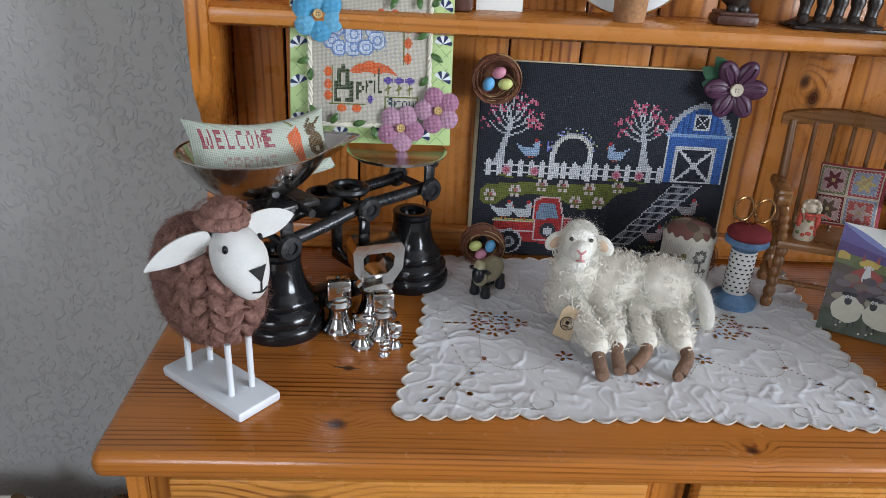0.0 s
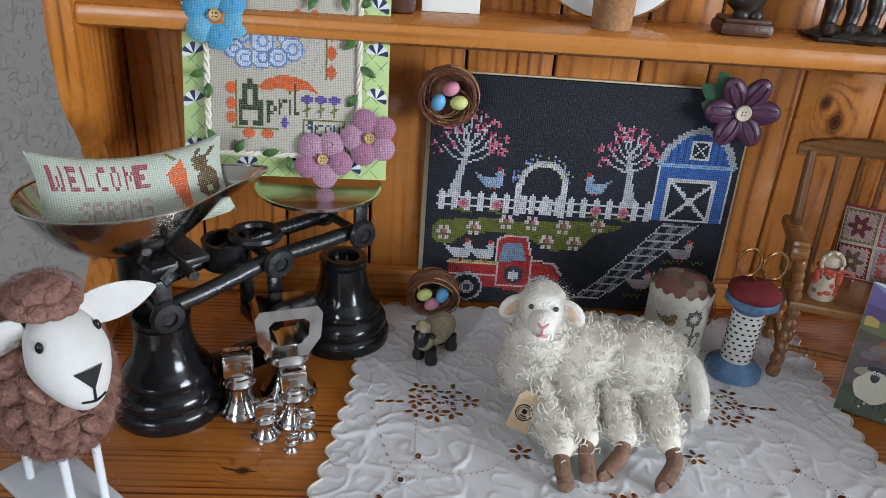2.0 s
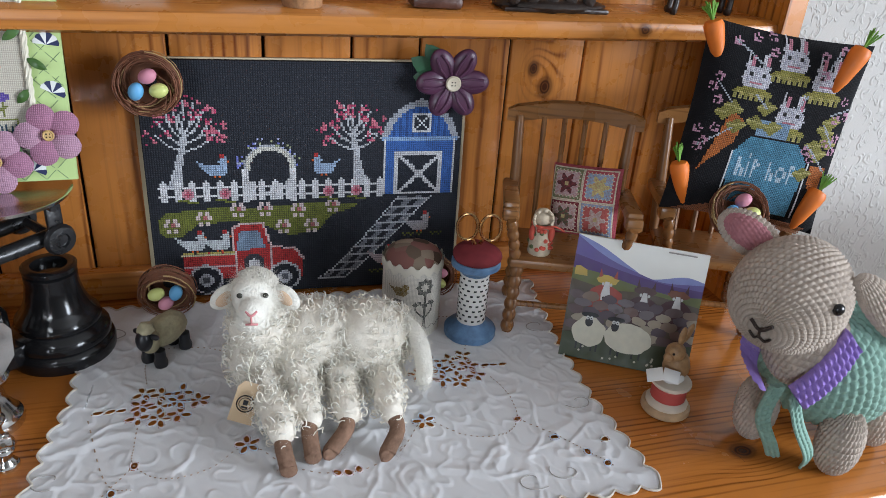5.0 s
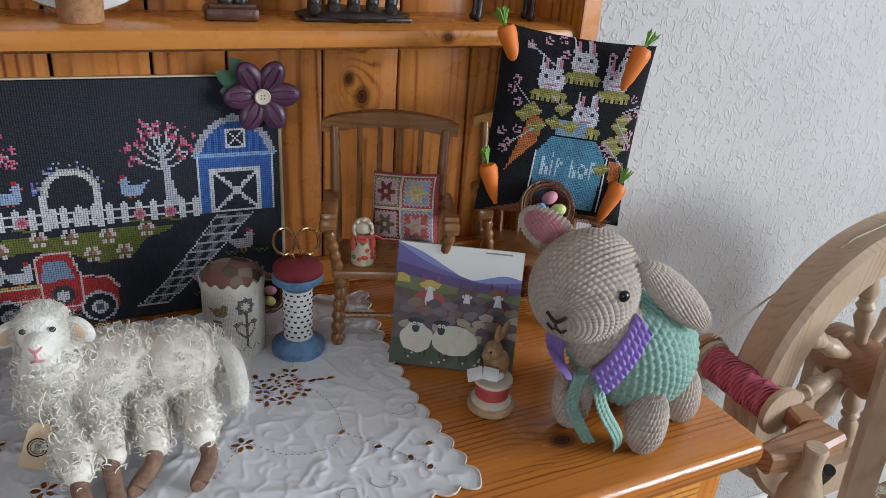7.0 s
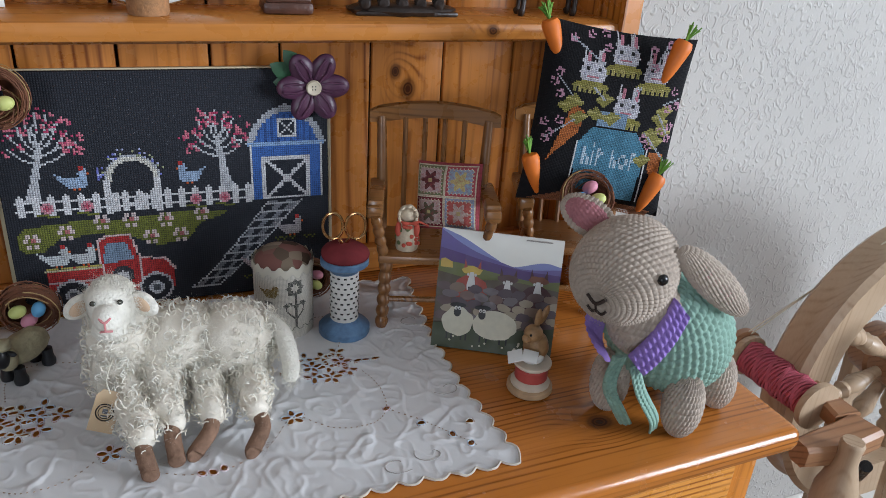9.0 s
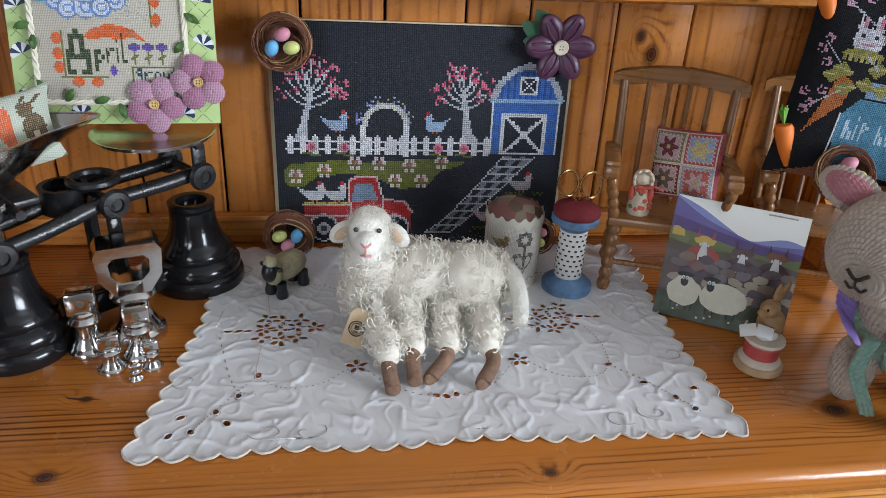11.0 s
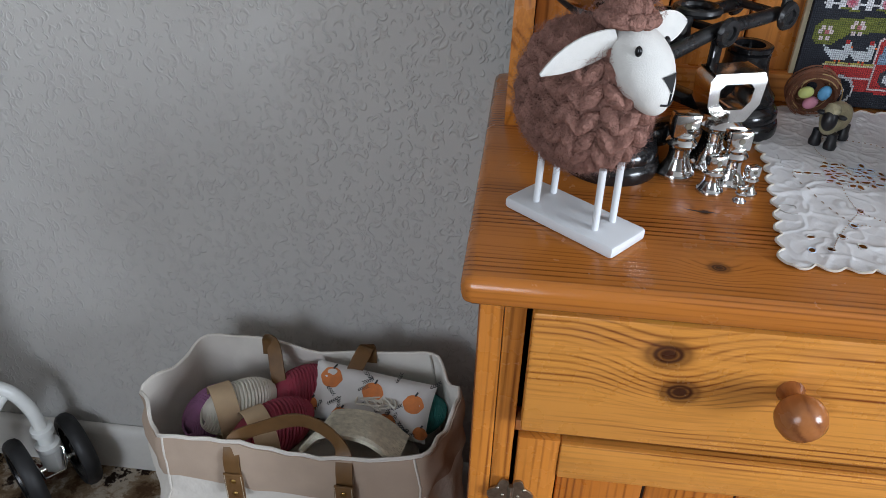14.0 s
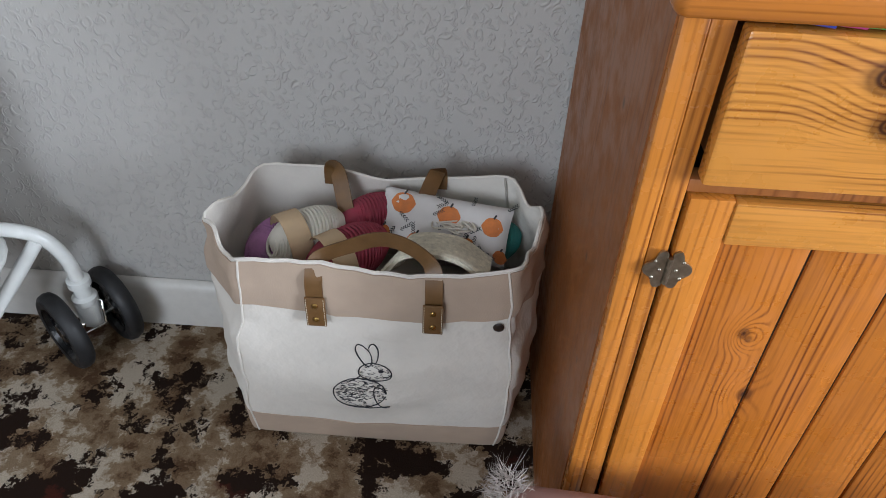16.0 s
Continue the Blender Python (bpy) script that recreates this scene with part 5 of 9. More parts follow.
for x, y in ((0.265, 0.095), (0.275, 0.078), (0.29, 0.1), (0.318, 0.143), (0.614, 0.138), (0.46, 0.107), (0.468, 0.1055), (0.476, 0.107), (0.655, 0.09), (0.665, 0.075), (0.635, 0.11), (0.26, 0.075), (0.305, 0.118), (0.675, 0.1), (0.30, 0.085)):
    eyelets.append((x, y, rnd.uniform(0, 3), 0.0032, 0.0022))
nx, ny = 330, 226
heights = lambda x, y: 0.0010 + 0.0008 * max(0, noise.noise(Vector((x * 14, y * 17, 1.3)))) + 0.0009 * max(0, 1 - 9.0 * abs(noise.noise(Vector((x * 16 + y * 9, y * 12, 4.1))))) + 0.0008 * max(0, 1 - 8.0 * abs(noise.noise(Vector((x * 34 - y * 12, y * 30 + x * 10, 7.7))))) + 0.0006 * max(0, 1 - 6.0 * abs(noise.noise(Vector((x * 75 + y * 30, y * 60 - x * 20, 2.2)))))
vs, keep = [], []
for i in range(nx + 1):
    for j in range(ny + 1):
        u, v = i / nx, j / ny
        p = cloth_xy(u, v)
        for e, d, sgn in ((u, Vector((-1, 0)), v * CH), (1 - u, Vector((1, 0)), v * CH), (v, Vector((0, -1)), u * CW), (1 - v, Vector((0, 1)), u * CW)):
            if e < 0.03:
                p = p + d * (0.0062 * abs(math.sin(math.pi * sgn / 0.021)) * (1 - e / 0.03) + 0.004 * noise.noise(Vector((sgn * 14, 3.0 * d.x, d.y))))
        edge_lift = 0.0
        vs.append((p.x, p.y, 0.8604 + heights(p.x, p.y) + edge_lift))
xy = np.array([(a, b_) for a, b_, c in vs])
gone = np.zeros(len(vs), bool)
for ex, ey, a, rl, rs in eyelets:
    d = xy - (ex, ey)
    la, lb = d[:, 0] * math.cos(a) + d[:, 1] * math.sin(a), -d[:, 0] * math.sin(a) + d[:, 1] * math.cos(a)
    gone |= ((la / rl) ** 2 + (lb / rs) ** 2) < 1
fs = []
for i in range(nx):
    for j in range(ny):
        q = (i * (ny + 1) + j, (i + 1) * (ny + 1) + j, (i + 1) * (ny + 1) + j + 1, i * (ny + 1) + j + 1)
        if not (gone[q[0]] or gone[q[1]] or gone[q[2]] or gone[q[3]]):
            fs.append(q)
g = Geo()
g.add(vs, fs)
part("cloth", g, M_COTTON, doily, "thin wrinkled white cotton", angle=180)
edge_pts = [vs[i * (ny + 1)] for i in range(nx + 1)] + [vs[nx * (ny + 1) + j] for j in range(ny + 1)] + [vs[i * (ny + 1) + ny] for i in range(nx, -1, -1)] + [vs[j] for j in range(ny, -1, -1)]
M_HEM = plain("cream_buttonhole_thread", (0.56, 0.50, 0.42), 0.8, vary=0.15, scale=200, relief=0.5, rel_scale=1500)
part("scalloped_hem", Geo().tube([(x, y, z + 0.0003) for x, y, z in edge_pts], 0.0010, 5), M_HEM, doily)
rims = {0: Geo(), 1: Geo(), 2: Geo(), 3: Geo()}
for n_, (ex, ey, a, rl, rs) in enumerate(eyelets):
    pts = []
    for k in range(10):
        b_ = 2 * math.pi * k / 10
        la, lb = (rl + 0.0006) * math.cos(b_), (rs + 0.0006) * math.sin(b_)
        x, y = ex + la * math.cos(a) - lb * math.sin(a), ey + la * math.sin(a) + lb * math.cos(a)
        pts.append((x, y, 0.8607 + heights(x, y)))
    rims[(n_ // 5) % 4].tube(pts, 0.00055, 4, closed=True)
for k, col in enumerate(((0.60, 0.58, 0.56), (0.58, 0.47, 0.47), (0.48, 0.54, 0.60), (0.58, 0.55, 0.48))):
    part("eyelet_stitching", rims[k], thread(col), doily, kind="stuff")
g = Geo()
for pts in (((0.318, 0.2), (0.316, 0.165), (0.318, 0.143), (0.34, 0.125), (0.37, 0.13), (0.398, 0.148), (0.43, 0.118), (0.47, 0.105), (0.51, 0.12), (0.537, 0.15), (0.565, 0.128), (0.595, 0.122), (0.614, 0.138), (0.618, 0.17), (0.61, 0.2)),
            ((0.318, 0.143), (0.30, 0.118), (0.285, 0.095), (0.275, 0.075)), ((0.614, 0.138), (0.64, 0.11), (0.655, 0.09), (0.67, 0.07)),
            ((0.32, 0.24), (0.318, 0.27), (0.335, 0.29), (0.37, 0.285), (0.4, 0.262)), ((0.28, 0.2), (0.3, 0.13), (0.32, 0.118)), ((0.6, 0.24), (0.612, 0.275), (0.6, 0.3), (0.57, 0.3))):
    sp = spline([(a, b_, 0) for a, b_ in pts], 14)
    for k in range(0, len(sp) - 1, 2):
        a, b_ = sp[k], sp[k + 1]
        q = [(p.x, p.y, 0.8608 + heights(p.x, p.y)) for p in (a, a.lerp(b_, 0.6))]
        g.tube(q, 0.0005, 4)
part("running_stitches", g, thread((0.30, 0.21, 0.15)), doily, kind="stuff")
g = Geo()
for cx, cy, s, a0 in ((0.262, 0.14, 1, 0), (0.33, 0.075, -1, 1), (0.36, 0.072, 1, 2), (0.6, 0.07, 1, 0.5), (0.63, 0.074, -1, 2), (0.675, 0.15, -1, 1), (0.685, 0.27, 1, 0), (0.285, 0.32, 1, 3)):
    pts = [(cx + s * (0.004 + 0.0022 * t_) * math.cos(a0 + t_), cy + (0.003 + 0.0016 * t_) * math.sin(a0 + t_), 0) for t_ in [k * 0.35 for k in range(15)]]
    g.tube([(x, y, 0.8607 + heights(x, y)) for x, y, z in pts], 0.0005, 4)
part("scroll_stitches", g, thread((0.36, 0.34, 0.32)), doily, kind="stuff")

# ---- needle-felted lamb ----

def melt(ob, size):
    """Joins overlapping forms into one skin."""
    mod = ob.modifiers.new("skin", "REMESH")
    mod.mode, mod.voxel_size, mod.use_smooth_shade = "VOXEL", size, True
    return ob


lamb = thing("felted_lamb", "cream needle-felted lamb with curly fleece and brown feet", "ornament", pose(0.465, 0.195, 0.862))
M_FLEECE = plain("cream_fleece", (0.75, 0.695, 0.60), 0.95, vary=0.16, scale=70, relief=0.5, rel_scale=500, dist=0.0015, spec=0.1)
M_FLEECE2 = plain("pale_fleece", (0.78, 0.75, 0.67), 0.95, vary=0.1, scale=90, relief=0.9, rel_scale=420, dist=0.002, spec=0.1)
M_FOOT = plain("brown_felt_foot", (0.21, 0.125, 0.085), 0.95, vary=0.35, scale=240, relief=0.9, rel_scale=800, dist=0.001, spec=0.1)
rnd = random.Random(31)
lumps = [((-0.052, 0.016, 0.066), (0.0235, 0.022, 0.030)), ((-0.052, 0.012, 0.038), (0.0265, 0.024, 0.030)), ((-0.008, 0.022, 0.047), (0.046, 0.031, 0.033)), ((0.036, 0.014, 0.045), (0.033, 0.031, 0.035)), ((0.058, 0.018, 0.042), (0.018, 0.02, 0.028))]
LEGS = ((0.425, 0.112, 0.422, 0.134), (0.444, 0.122, 0.444, 0.146), (0.458, 0.124, 0.474, 0.145), (0.499, 0.114, 0.507, 0.140))
for (fx, fy, kx, ky), (bx0, by0, bz0) in zip(LEGS, ((-0.054, 0.004, 0.032), (-0.027, 0.006, 0.040), (0.010, 0.010, 0.028), (0.044, 0.008, 0.028))):
    a, b_ = Vector((bx0, by0, bz0)), Vector((kx - 0.465, ky - 0.197, 0.024))
    for q in range(10):
        r_ = (0.0160 - 0.0066 * (q / 9) ** 1.4) * rnd.uniform(0.92, 1.08)
        jit = Vector((rnd.uniform(-1, 1), rnd.uniform(-1, 1), rnd.uniform(-1, 1))) * 0.0014
        lumps.append((tuple(a.lerp(b_, q / 9) + jit), (r_, r_, r_ * 1.08)))
g = Geo()
for k, (c, s) in enumerate(lumps):
    g.ball(c, s, u=24, w=16, lump=0.1, lscale=70, seed=k)
melt(part("body", g, M_FLEECE, lamb, "cream curly fleece body", angle=180), 0.0022)
surf_pts = []


def on_lumps(k):
    c, s = lumps[k]
    a, b_ = rnd.uniform(0, 6.28), math.acos(rnd.uniform(-0.8, 1))
    d = Vector((math.sin(b_) * math.cos(a), math.sin(b_) * math.sin(a), math.cos(b_)))
    return Vector(c) + Vector((d.x * s[0], d.y * s[1], d.z * s[2])), d


curls, curls2 = Geo(), Geo()
weights = [12, 14, 22, 18, 8] + [2, 2, 2, 2, 2, 2, 2, 1, 1, 1] * 4
order = [k for k, w in enumerate(weights) for _ in range(w)]
for i in range(3000):
    p_, d = on_lumps(rnd.choice(order))
    if d.z < -0.5 or p_.z < 0.006:
        continue
    ax = (d * 0.5 + Vector((rnd.uniform(-1, 1), rnd.uniform(-1, 0.4), rnd.uniform(-1, 0.2)))).normalized()
    u_ = ax.orthogonal().normalized()
    w_ = ax.cross(u_)
    r0, L_, t_ = rnd.uniform(0.0018, 0.0042), rnd.uniform(0.001, 0.006), rnd.uniform(0.7, 1.3)
    pts = []
    for q in range(13):
        s = q / 12
        a = 6.28 * t_ * s
        pts.append(p_ + d * 0.0022 + ax * (L_ * s) + (u_ * math.cos(a) + w_ * math.sin(a)) * r0 * (1 - 0.4 * s))
    (curls if i % 2 else curls2).tube(pts, [0.00062 * (1 - 0.5 * q / 12) for q in range(13)], 4)
part("curly_fleece", curls, M_FLEECE, lamb, kind="stuff")
part("curly_fleece", curls2, M_FLEECE2, lamb, kind="stuff")
fz = []
for i in range(14000):
    fz.append(on_lumps(rnd.choice(order)))
fuzz("fleece_fuzz", lamb, fz, M_FLEECE2, 0.0068, 0.00009, 3, 2.4)
HD = pose(-0.0545, 0.0085, 0.0985, -14, 0, -8) @ Matrix.Scale(0.93, 4)
g = Geo().ball((0, 0, 0), (0.0190, 0.0200, 0.0205), HD, u=26, w=18, lump=0.08, lscale=60).ball((0, -0.0165, -0.0065), (0.0118, 0.0155, 0.0125), HD, u=22, w=14, lump=0.03).ball((0, 0.006, -0.018), (0.019, 0.019, 0.02), HD, u=20, w=14)
hd = melt(part("head", g, M_FLEECE2, lamb, "smooth felted lamb head"), 0.0012)
M_PEACH = plain("peach_felt", (0.62, 0.44, 0.30), 0.95, vary=0.1)
M_GEYE = plain("grey_glass_eye", (0.045, 0.045, 0.035), 0.12)
for s in (-1, 1):
    em = HD @ pose(s * 0.0250, 0.003, -0.0015, 10, s * 34, s * -20)
    e = part("ear", Geo().ball((0, 0, 0), (0.0135, 0.0048, 0.0098), em, u=18, w=12, lump=0.1), M_FLEECE2, hd)
    part("inner_ear", Geo().ball((0, -0.0028, 0.0004), (0.0092, 0.003, 0.0060), em, u=14, w=8), M_PEACH, e)
    part("eye", Geo().ball((s * 0.0102, -0.0172, 0.0058), (0.0024, 0.0018, 0.0022), HD, u=14, w=10), M_GEYE, hd)
M_PINKN = plain("pink_felt_nose", (0.62, 0.25, 0.25), 0.9, vary=0.1)
g = Geo().tube(spline([(-0.0042, -0.0296, -0.0035), (0, -0.0325, -0.0065), (0.0042, -0.0296, -0.0035)], 4), 0.0011, 6, HD).tube([(0, -0.0325, -0.0065), (0, -0.0312, -0.013)], 0.0008, 6, HD).tube(spline([(-0.0045, -0.0280, -0.0150), (0, -0.0305, -0.0140), (0.0045, -0.0280, -0.0150)], 4), 0.0009, 6, HD)
part("nose", g, M_PINKN, hd)
fz = []
for i in range(4200):
    a, b_ = rnd.uniform(0, 6.28), math.acos(rnd.uniform(-1, 1))
    d = Vector((math.sin(b_) * math.cos(a), math.sin(b_) * math.sin(a), math.cos(b_)))
    if d.y < -0.45 and abs(d.x) < 0.75 and d.z < 0.7:
        continue
    fz.append((HD @ (d * 0.0198), HD.to_3x3() @ d))
fuzz("head_fuzz", lamb, fz, M_FLEECE2, 0.006, 0.00010, 4, 2.2)
gt = Geo()
for i in range(260):
    a, b_ = rnd.uniform(0, 6.28), rnd.uniform(0, 1.05)
    d = Vector((math.sin(b_) * math.cos(a), math.sin(b_) * math.sin(a), math.cos(b_)))
    p_ = HD @ (d * 0.0205 + Vector((0, 0.003, 0)))
    t0 = rnd.uniform(0, 6)
    u_ = d.orthogonal().normalized()
    w_ = d.cross(u_)
    gt.tube([p_ + (u_ * math.cos(t0 + q * 0.8) + w_ * math.sin(t0 + q * 0.8)) * 0.0026 + u_ * q * 0.0008 for q in range(9)], 0.0007, 4)
part("topknot", gt, M_FLEECE2, lamb, kind="stuff")
tl_ = spline([(0.066, 0.016, 0.060), (0.074, 0.000, 0.054), (0.076, -0.020, 0.040), (0.073, -0.034, 0.029)], 5)
tl_r = [0.0058 + 0.0018 * math.sin(3.0 * q / (len(tl_) - 1)) for q in range(len(tl_) - 1)] + [0.004]
part("tail", Geo().tube(tl_, tl_r, 14), M_FLEECE2, lamb, "smooth felted tail")
fz = []
for q, p_ in enumerate(tl_):
    for k in range(150):
        d = Vector((rnd.gauss(0, 1), rnd.gauss(0, 1), rnd.gauss(0, 1))).normalized()
        fz.append((p_ + d * tl_r[q] * 0.95, d))
fuzz("tail_fuzz", lamb, fz, M_FLEECE2, 0.005, 0.00009, 6, 2.2)
for k, (fx, fy, kx, ky) in enumerate(LEGS):
    a, b_ = Vector((kx - 0.465, ky - 0.195, 0.026)), Vector((fx - 0.465, fy - 0.195, 0.0065))
    a = a.lerp(b_, 0.08)
    mid = a.lerp(b_, 0.5) + Vector(((-0.001, -0.001, 0.005, 0.006)[k], -0.001, 0.002))
    part("foot", Geo().tube(spline([a, mid, b_, b_ + Vector((0, -0.004, -0.001))], 4), [0.0060] * 4 + [0.0062] * 4 + [0.0064] * 3 + [0.0055, 0.003], 12), M_FOOT, lamb, "brown felted foot")
fz = []
for k, (fx, fy, kx, ky) in enumerate(LEGS):
    a, b_ = Vector((kx - 0.465, ky - 0.195, 0.025)), Vector((fx - 0.465, fy - 0.195, 0.0068))
    for q in range(420):
        d = Vector((rnd.gauss(0, 1), rnd.gauss(0, 1), rnd.gauss(0, 1))).normalized()
        fz.append((a.lerp(b_, rnd.uniform(0.2, 1.05)) + Vector(((-0.001, -0.001, 0.004, 0.005)[k], 0, 0.001)) + d * 0.0058, d))
fuzz("foot_fuzz", lamb, fz, M_FOOT, 0.0022, 0.0001, 8, 2.5)
M_KRAFT = plain("kraft_card", (0.50, 0.36, 0.22), 0.8, vary=0.1)
tg = part("tag", Geo().prism([(-0.0075, 0), (0.0075, 0), (0.0075, 0.022), (0.0045, 0.0265), (-0.0045, 0.0265), (-0.0075, 0.022)], 0.0006, pose(-0.0725, -0.0400, 0.018, -22, 18, -14) @ Matrix.Scale(1.22, 4)), M_KRAFT, lamb, "brown card swing tag with a round printed stamp")
g = Geo()
mt = pose(-0.0725, -0.0400, 0.018, -22, 18, -14) @ Matrix.Scale(1.22, 4)
g.tube([(0.0052 * math.cos(a), -0.0002, 0.0125 + 0.0052 * math.sin(a)) for a in (6.283 * k / 24 for k in range(24))], 0.0004, 4, mt, closed=True)
g.tube([(0.0038 * math.cos(a), -0.0002, 0.0125 + 0.0038 * math.sin(a)) for a in (6.283 * k / 24 for k in range(24))], 0.00025, 4, mt, closed=True)
g.box((0, -0.0001, 0.0132), (0.003, 0.0003, 0.003), mt).box((0, -0.0001, 0.0102), (0.004, 0.0003, 0.001), mt)
part("stamp", g, M_BLACK, tg)
part("string", Geo().tube(spline([mt @ Vector((0, 0, 0.0245)), (-0.063, -0.026, 0.054), (-0.058, -0.010, 0.060)], 5), 0.0005, 5), M_CORD, tg)

# ---- pincushion tin and cotton reel ----
tin = thing("pincushion_tin", "round pot wrapped in stitched linen with a patchwork pincushion top", "pincushion", pose(0.560, 0.296, 0.861) @ Matrix.Diagonal((1.04, 1.04, 1.08, 1)))
R = 0.0272
part("pot", Geo().lathe([(R * 0.97, 0), (R, 0.001), (R, 0.069), (R * 0.97, 0.07)], 40), weave("cream_linen", (0.72, 0.68, 0.60), 0.0012, 0.4), tin, "cream linen wrap")
cv = Canvas()
GRY, GLD = (0.10, 0.10, 0.09), (0.22, 0.15, 0.05)
cv.motif("stitched_flower")
for k in range(8):
    a = k * math.pi / 4
    cv.disc(8 + 5 * math.cos(a), 38 + 5 * math.sin(a), 2.2, 2.2, GRY)
cv.line(8, 6, 8, 33, GRY, 2)
for s in (-1, 1):
    cv.line(8, 12, 8 + s * 6, 18, GRY, 2)
    cv.line(8 + s * 6, 18, 8 + s * 8, 24, GRY)
    cv.disc(8 + s * 7, 24, 2, 2, GRY)
    cv.line(8, 22, 8 + s * 5, 26, GRY, 2)
cv.motif("stitched_bird")
cv.disc(-11, 34, 6, 3.6, GLD)
cv.disc(-7, 38, 2.4, 2.6, GLD)
cv.poly([(-22, 38), (-14, 32), (-14, 36)], GLD)
for k in range(7):
    cv.rect(-16 - k // 2, 26 - 3 * k, -10 + k // 2 + 1, 28 - 3 * k, GLD if k % 2 else GRY)
cv.motif("stitched_border")
for k in range(-60, 60):
    if k % 4:
        cv.dot(k, 2 + abs(k % 8 - 4), GRY)
ang0 = radians(-100)
cv.build(tin, lambda x, z, h: Vector(((R + h) * math.cos(ang0 + x / R), (R + h) * math.sin(ang0 + x / R), 0.006 + z)), 0.0012, thread)
g = Geo()
ns = 48
vs = []
for i in range(5):
    for j in range(ns * 2):
        a = math.pi * j / ns
        wv = 0.0022 * math.sin(a * 16)
        vs.append(((R + 0.0008 + 0.0003 * (i % 2)) * math.cos(a), (R + 0.0008 + 0.0003 * (i % 2)) * math.sin(a), 0.064 + i * 0.002 + wv))
g.add(vs, [(i * ns * 2 + j, i * ns * 2 + (j + 1) % (ns * 2), (i + 1) * ns * 2 + (j + 1) % (ns * 2), (i + 1) * ns * 2 + j) for i in range(4) for j in range(ns * 2)])
part("ricrac_trim", g, plain("cream_ricrac", (0.64, 0.60, 0.50), 0.85, vary=0.08, relief=0.3), tin)
g = Geo().ball((0, 0, 0.069), (R * 0.98, R * 0.98, 0.014), u=32, w=16)
m_, t_, b_n = shader("patchwork_cotton", 0.9, 0, 0.2)
p_ = local(t_)
vor = t_.nodes.new("ShaderNodeTexVoronoi")
vor.inputs["Scale"].default_value = 75.0
t_.links.new(p_, vor.inputs["Vector"])
t_.links.new(ramp(t_, noise_(t_, vor.outputs["Position"], 300.0, 1.0), ((0.38, (0.07, 0.045, 0.03)), (0.5, (0.34, 0.27, 0.20)), (0.6, (0.20, 0.09, 0.075)))), b_n.inputs["Base Color"])
bump(t_, b_n, noise_(t_, p_, 900, 2), 0.4, 0.0006)
part("cushion_top", g, m_, tin, "patchwork print pincushion")

reel = thing("cotton_reel", "blue painted cotton reel wrapped in spotted ribbon with a pincushion top", "pincushion", pose(0.614, 0.27, 0.861) @ Matrix.Diagonal((1.03, 1.03, 1.12, 1)))
M_BLUEW = plain("chipped_blue_paint", (0.10, 0.19, 0.32), 0.5, vary=0.4, scale=140, relief=0.3)
part("base", Geo().lathe([(0.0235, 0), (0.0245, 0.002), (0.0245, 0.007), (0.022, 0.0095), (0.014, 0.013), (0.0128, 0.015)], 36), M_BLUEW, reel)
part("top_flange", Geo().lathe([(0.0128, 0.060), (0.014, 0.063), (0.02, 0.067), (0.0225, 0.0685), (0.0225, 0.0725), (0.021, 0.074)], 36), M_BLUEW, reel)
part("ribbon", Geo().lathe([(0.0127, 0.0145), (0.0135, 0.016), (0.0133, 0.0375), (0.0135, 0.06), (0.0127, 0.0615)], 36), plain("ivory_ribbon", (0.64, 0.62, 0.58), 0.6, vary=0.06, relief=0.1), reel)
g = Geo()
for i in range(9):
    for j in range(14):
        a = 2 * math.pi * (j + 0.5 * (i % 2)) / 14
        g.box((0, 0, 0), (0.0007, 0.0026, 0.0014), Matrix.Rotation(a, 4, "Z") @ Matrix.Translation((0.0134, 0, 0.019 + i * 0.0049)))
part("ribbon_dots", g, M_BLACK, reel, kind="stuff")
part("pincushion", Geo().ball((0, 0, 0.0775), (0.0225, 0.0225, 0.0095), u=30, w=14, lump=0.06, lscale=60), plain("faded_red_velvet", (0.20, 0.035, 0.04), 0.95, vary=0.25, scale=90, relief=0.4, spec=0.1), reel, "dull red velvet pincushion")
sc = thing("embroidery_scissors", "small gold-handled embroidery scissors stuck in a pincushion", "scissors", pose(0.614, 0.272, 0.947, 8, 0, -15) @ Matrix.Scale(1.12, 4))
for s in (-1, 1):
    p_ = part("handle", Geo().tube([(s * 0.0095 + 0.0085 * math.cos(a), 0, 0.0265 + 0.0125 * math.sin(a)) for a in (6.283 * k / 22 for k in range(22))], 0.0013, 8, closed=True), M_GOLD, sc)
    part("blade", Geo().tube([(s * 0.005, 0.0008 * s, 0.0155), (0, 0.0008 * s, 0.006), (-s * 0.002, 0.0008 * s, -0.012)], [0.0016, 0.0018, 0.001], 6), M_GOLD, sc)

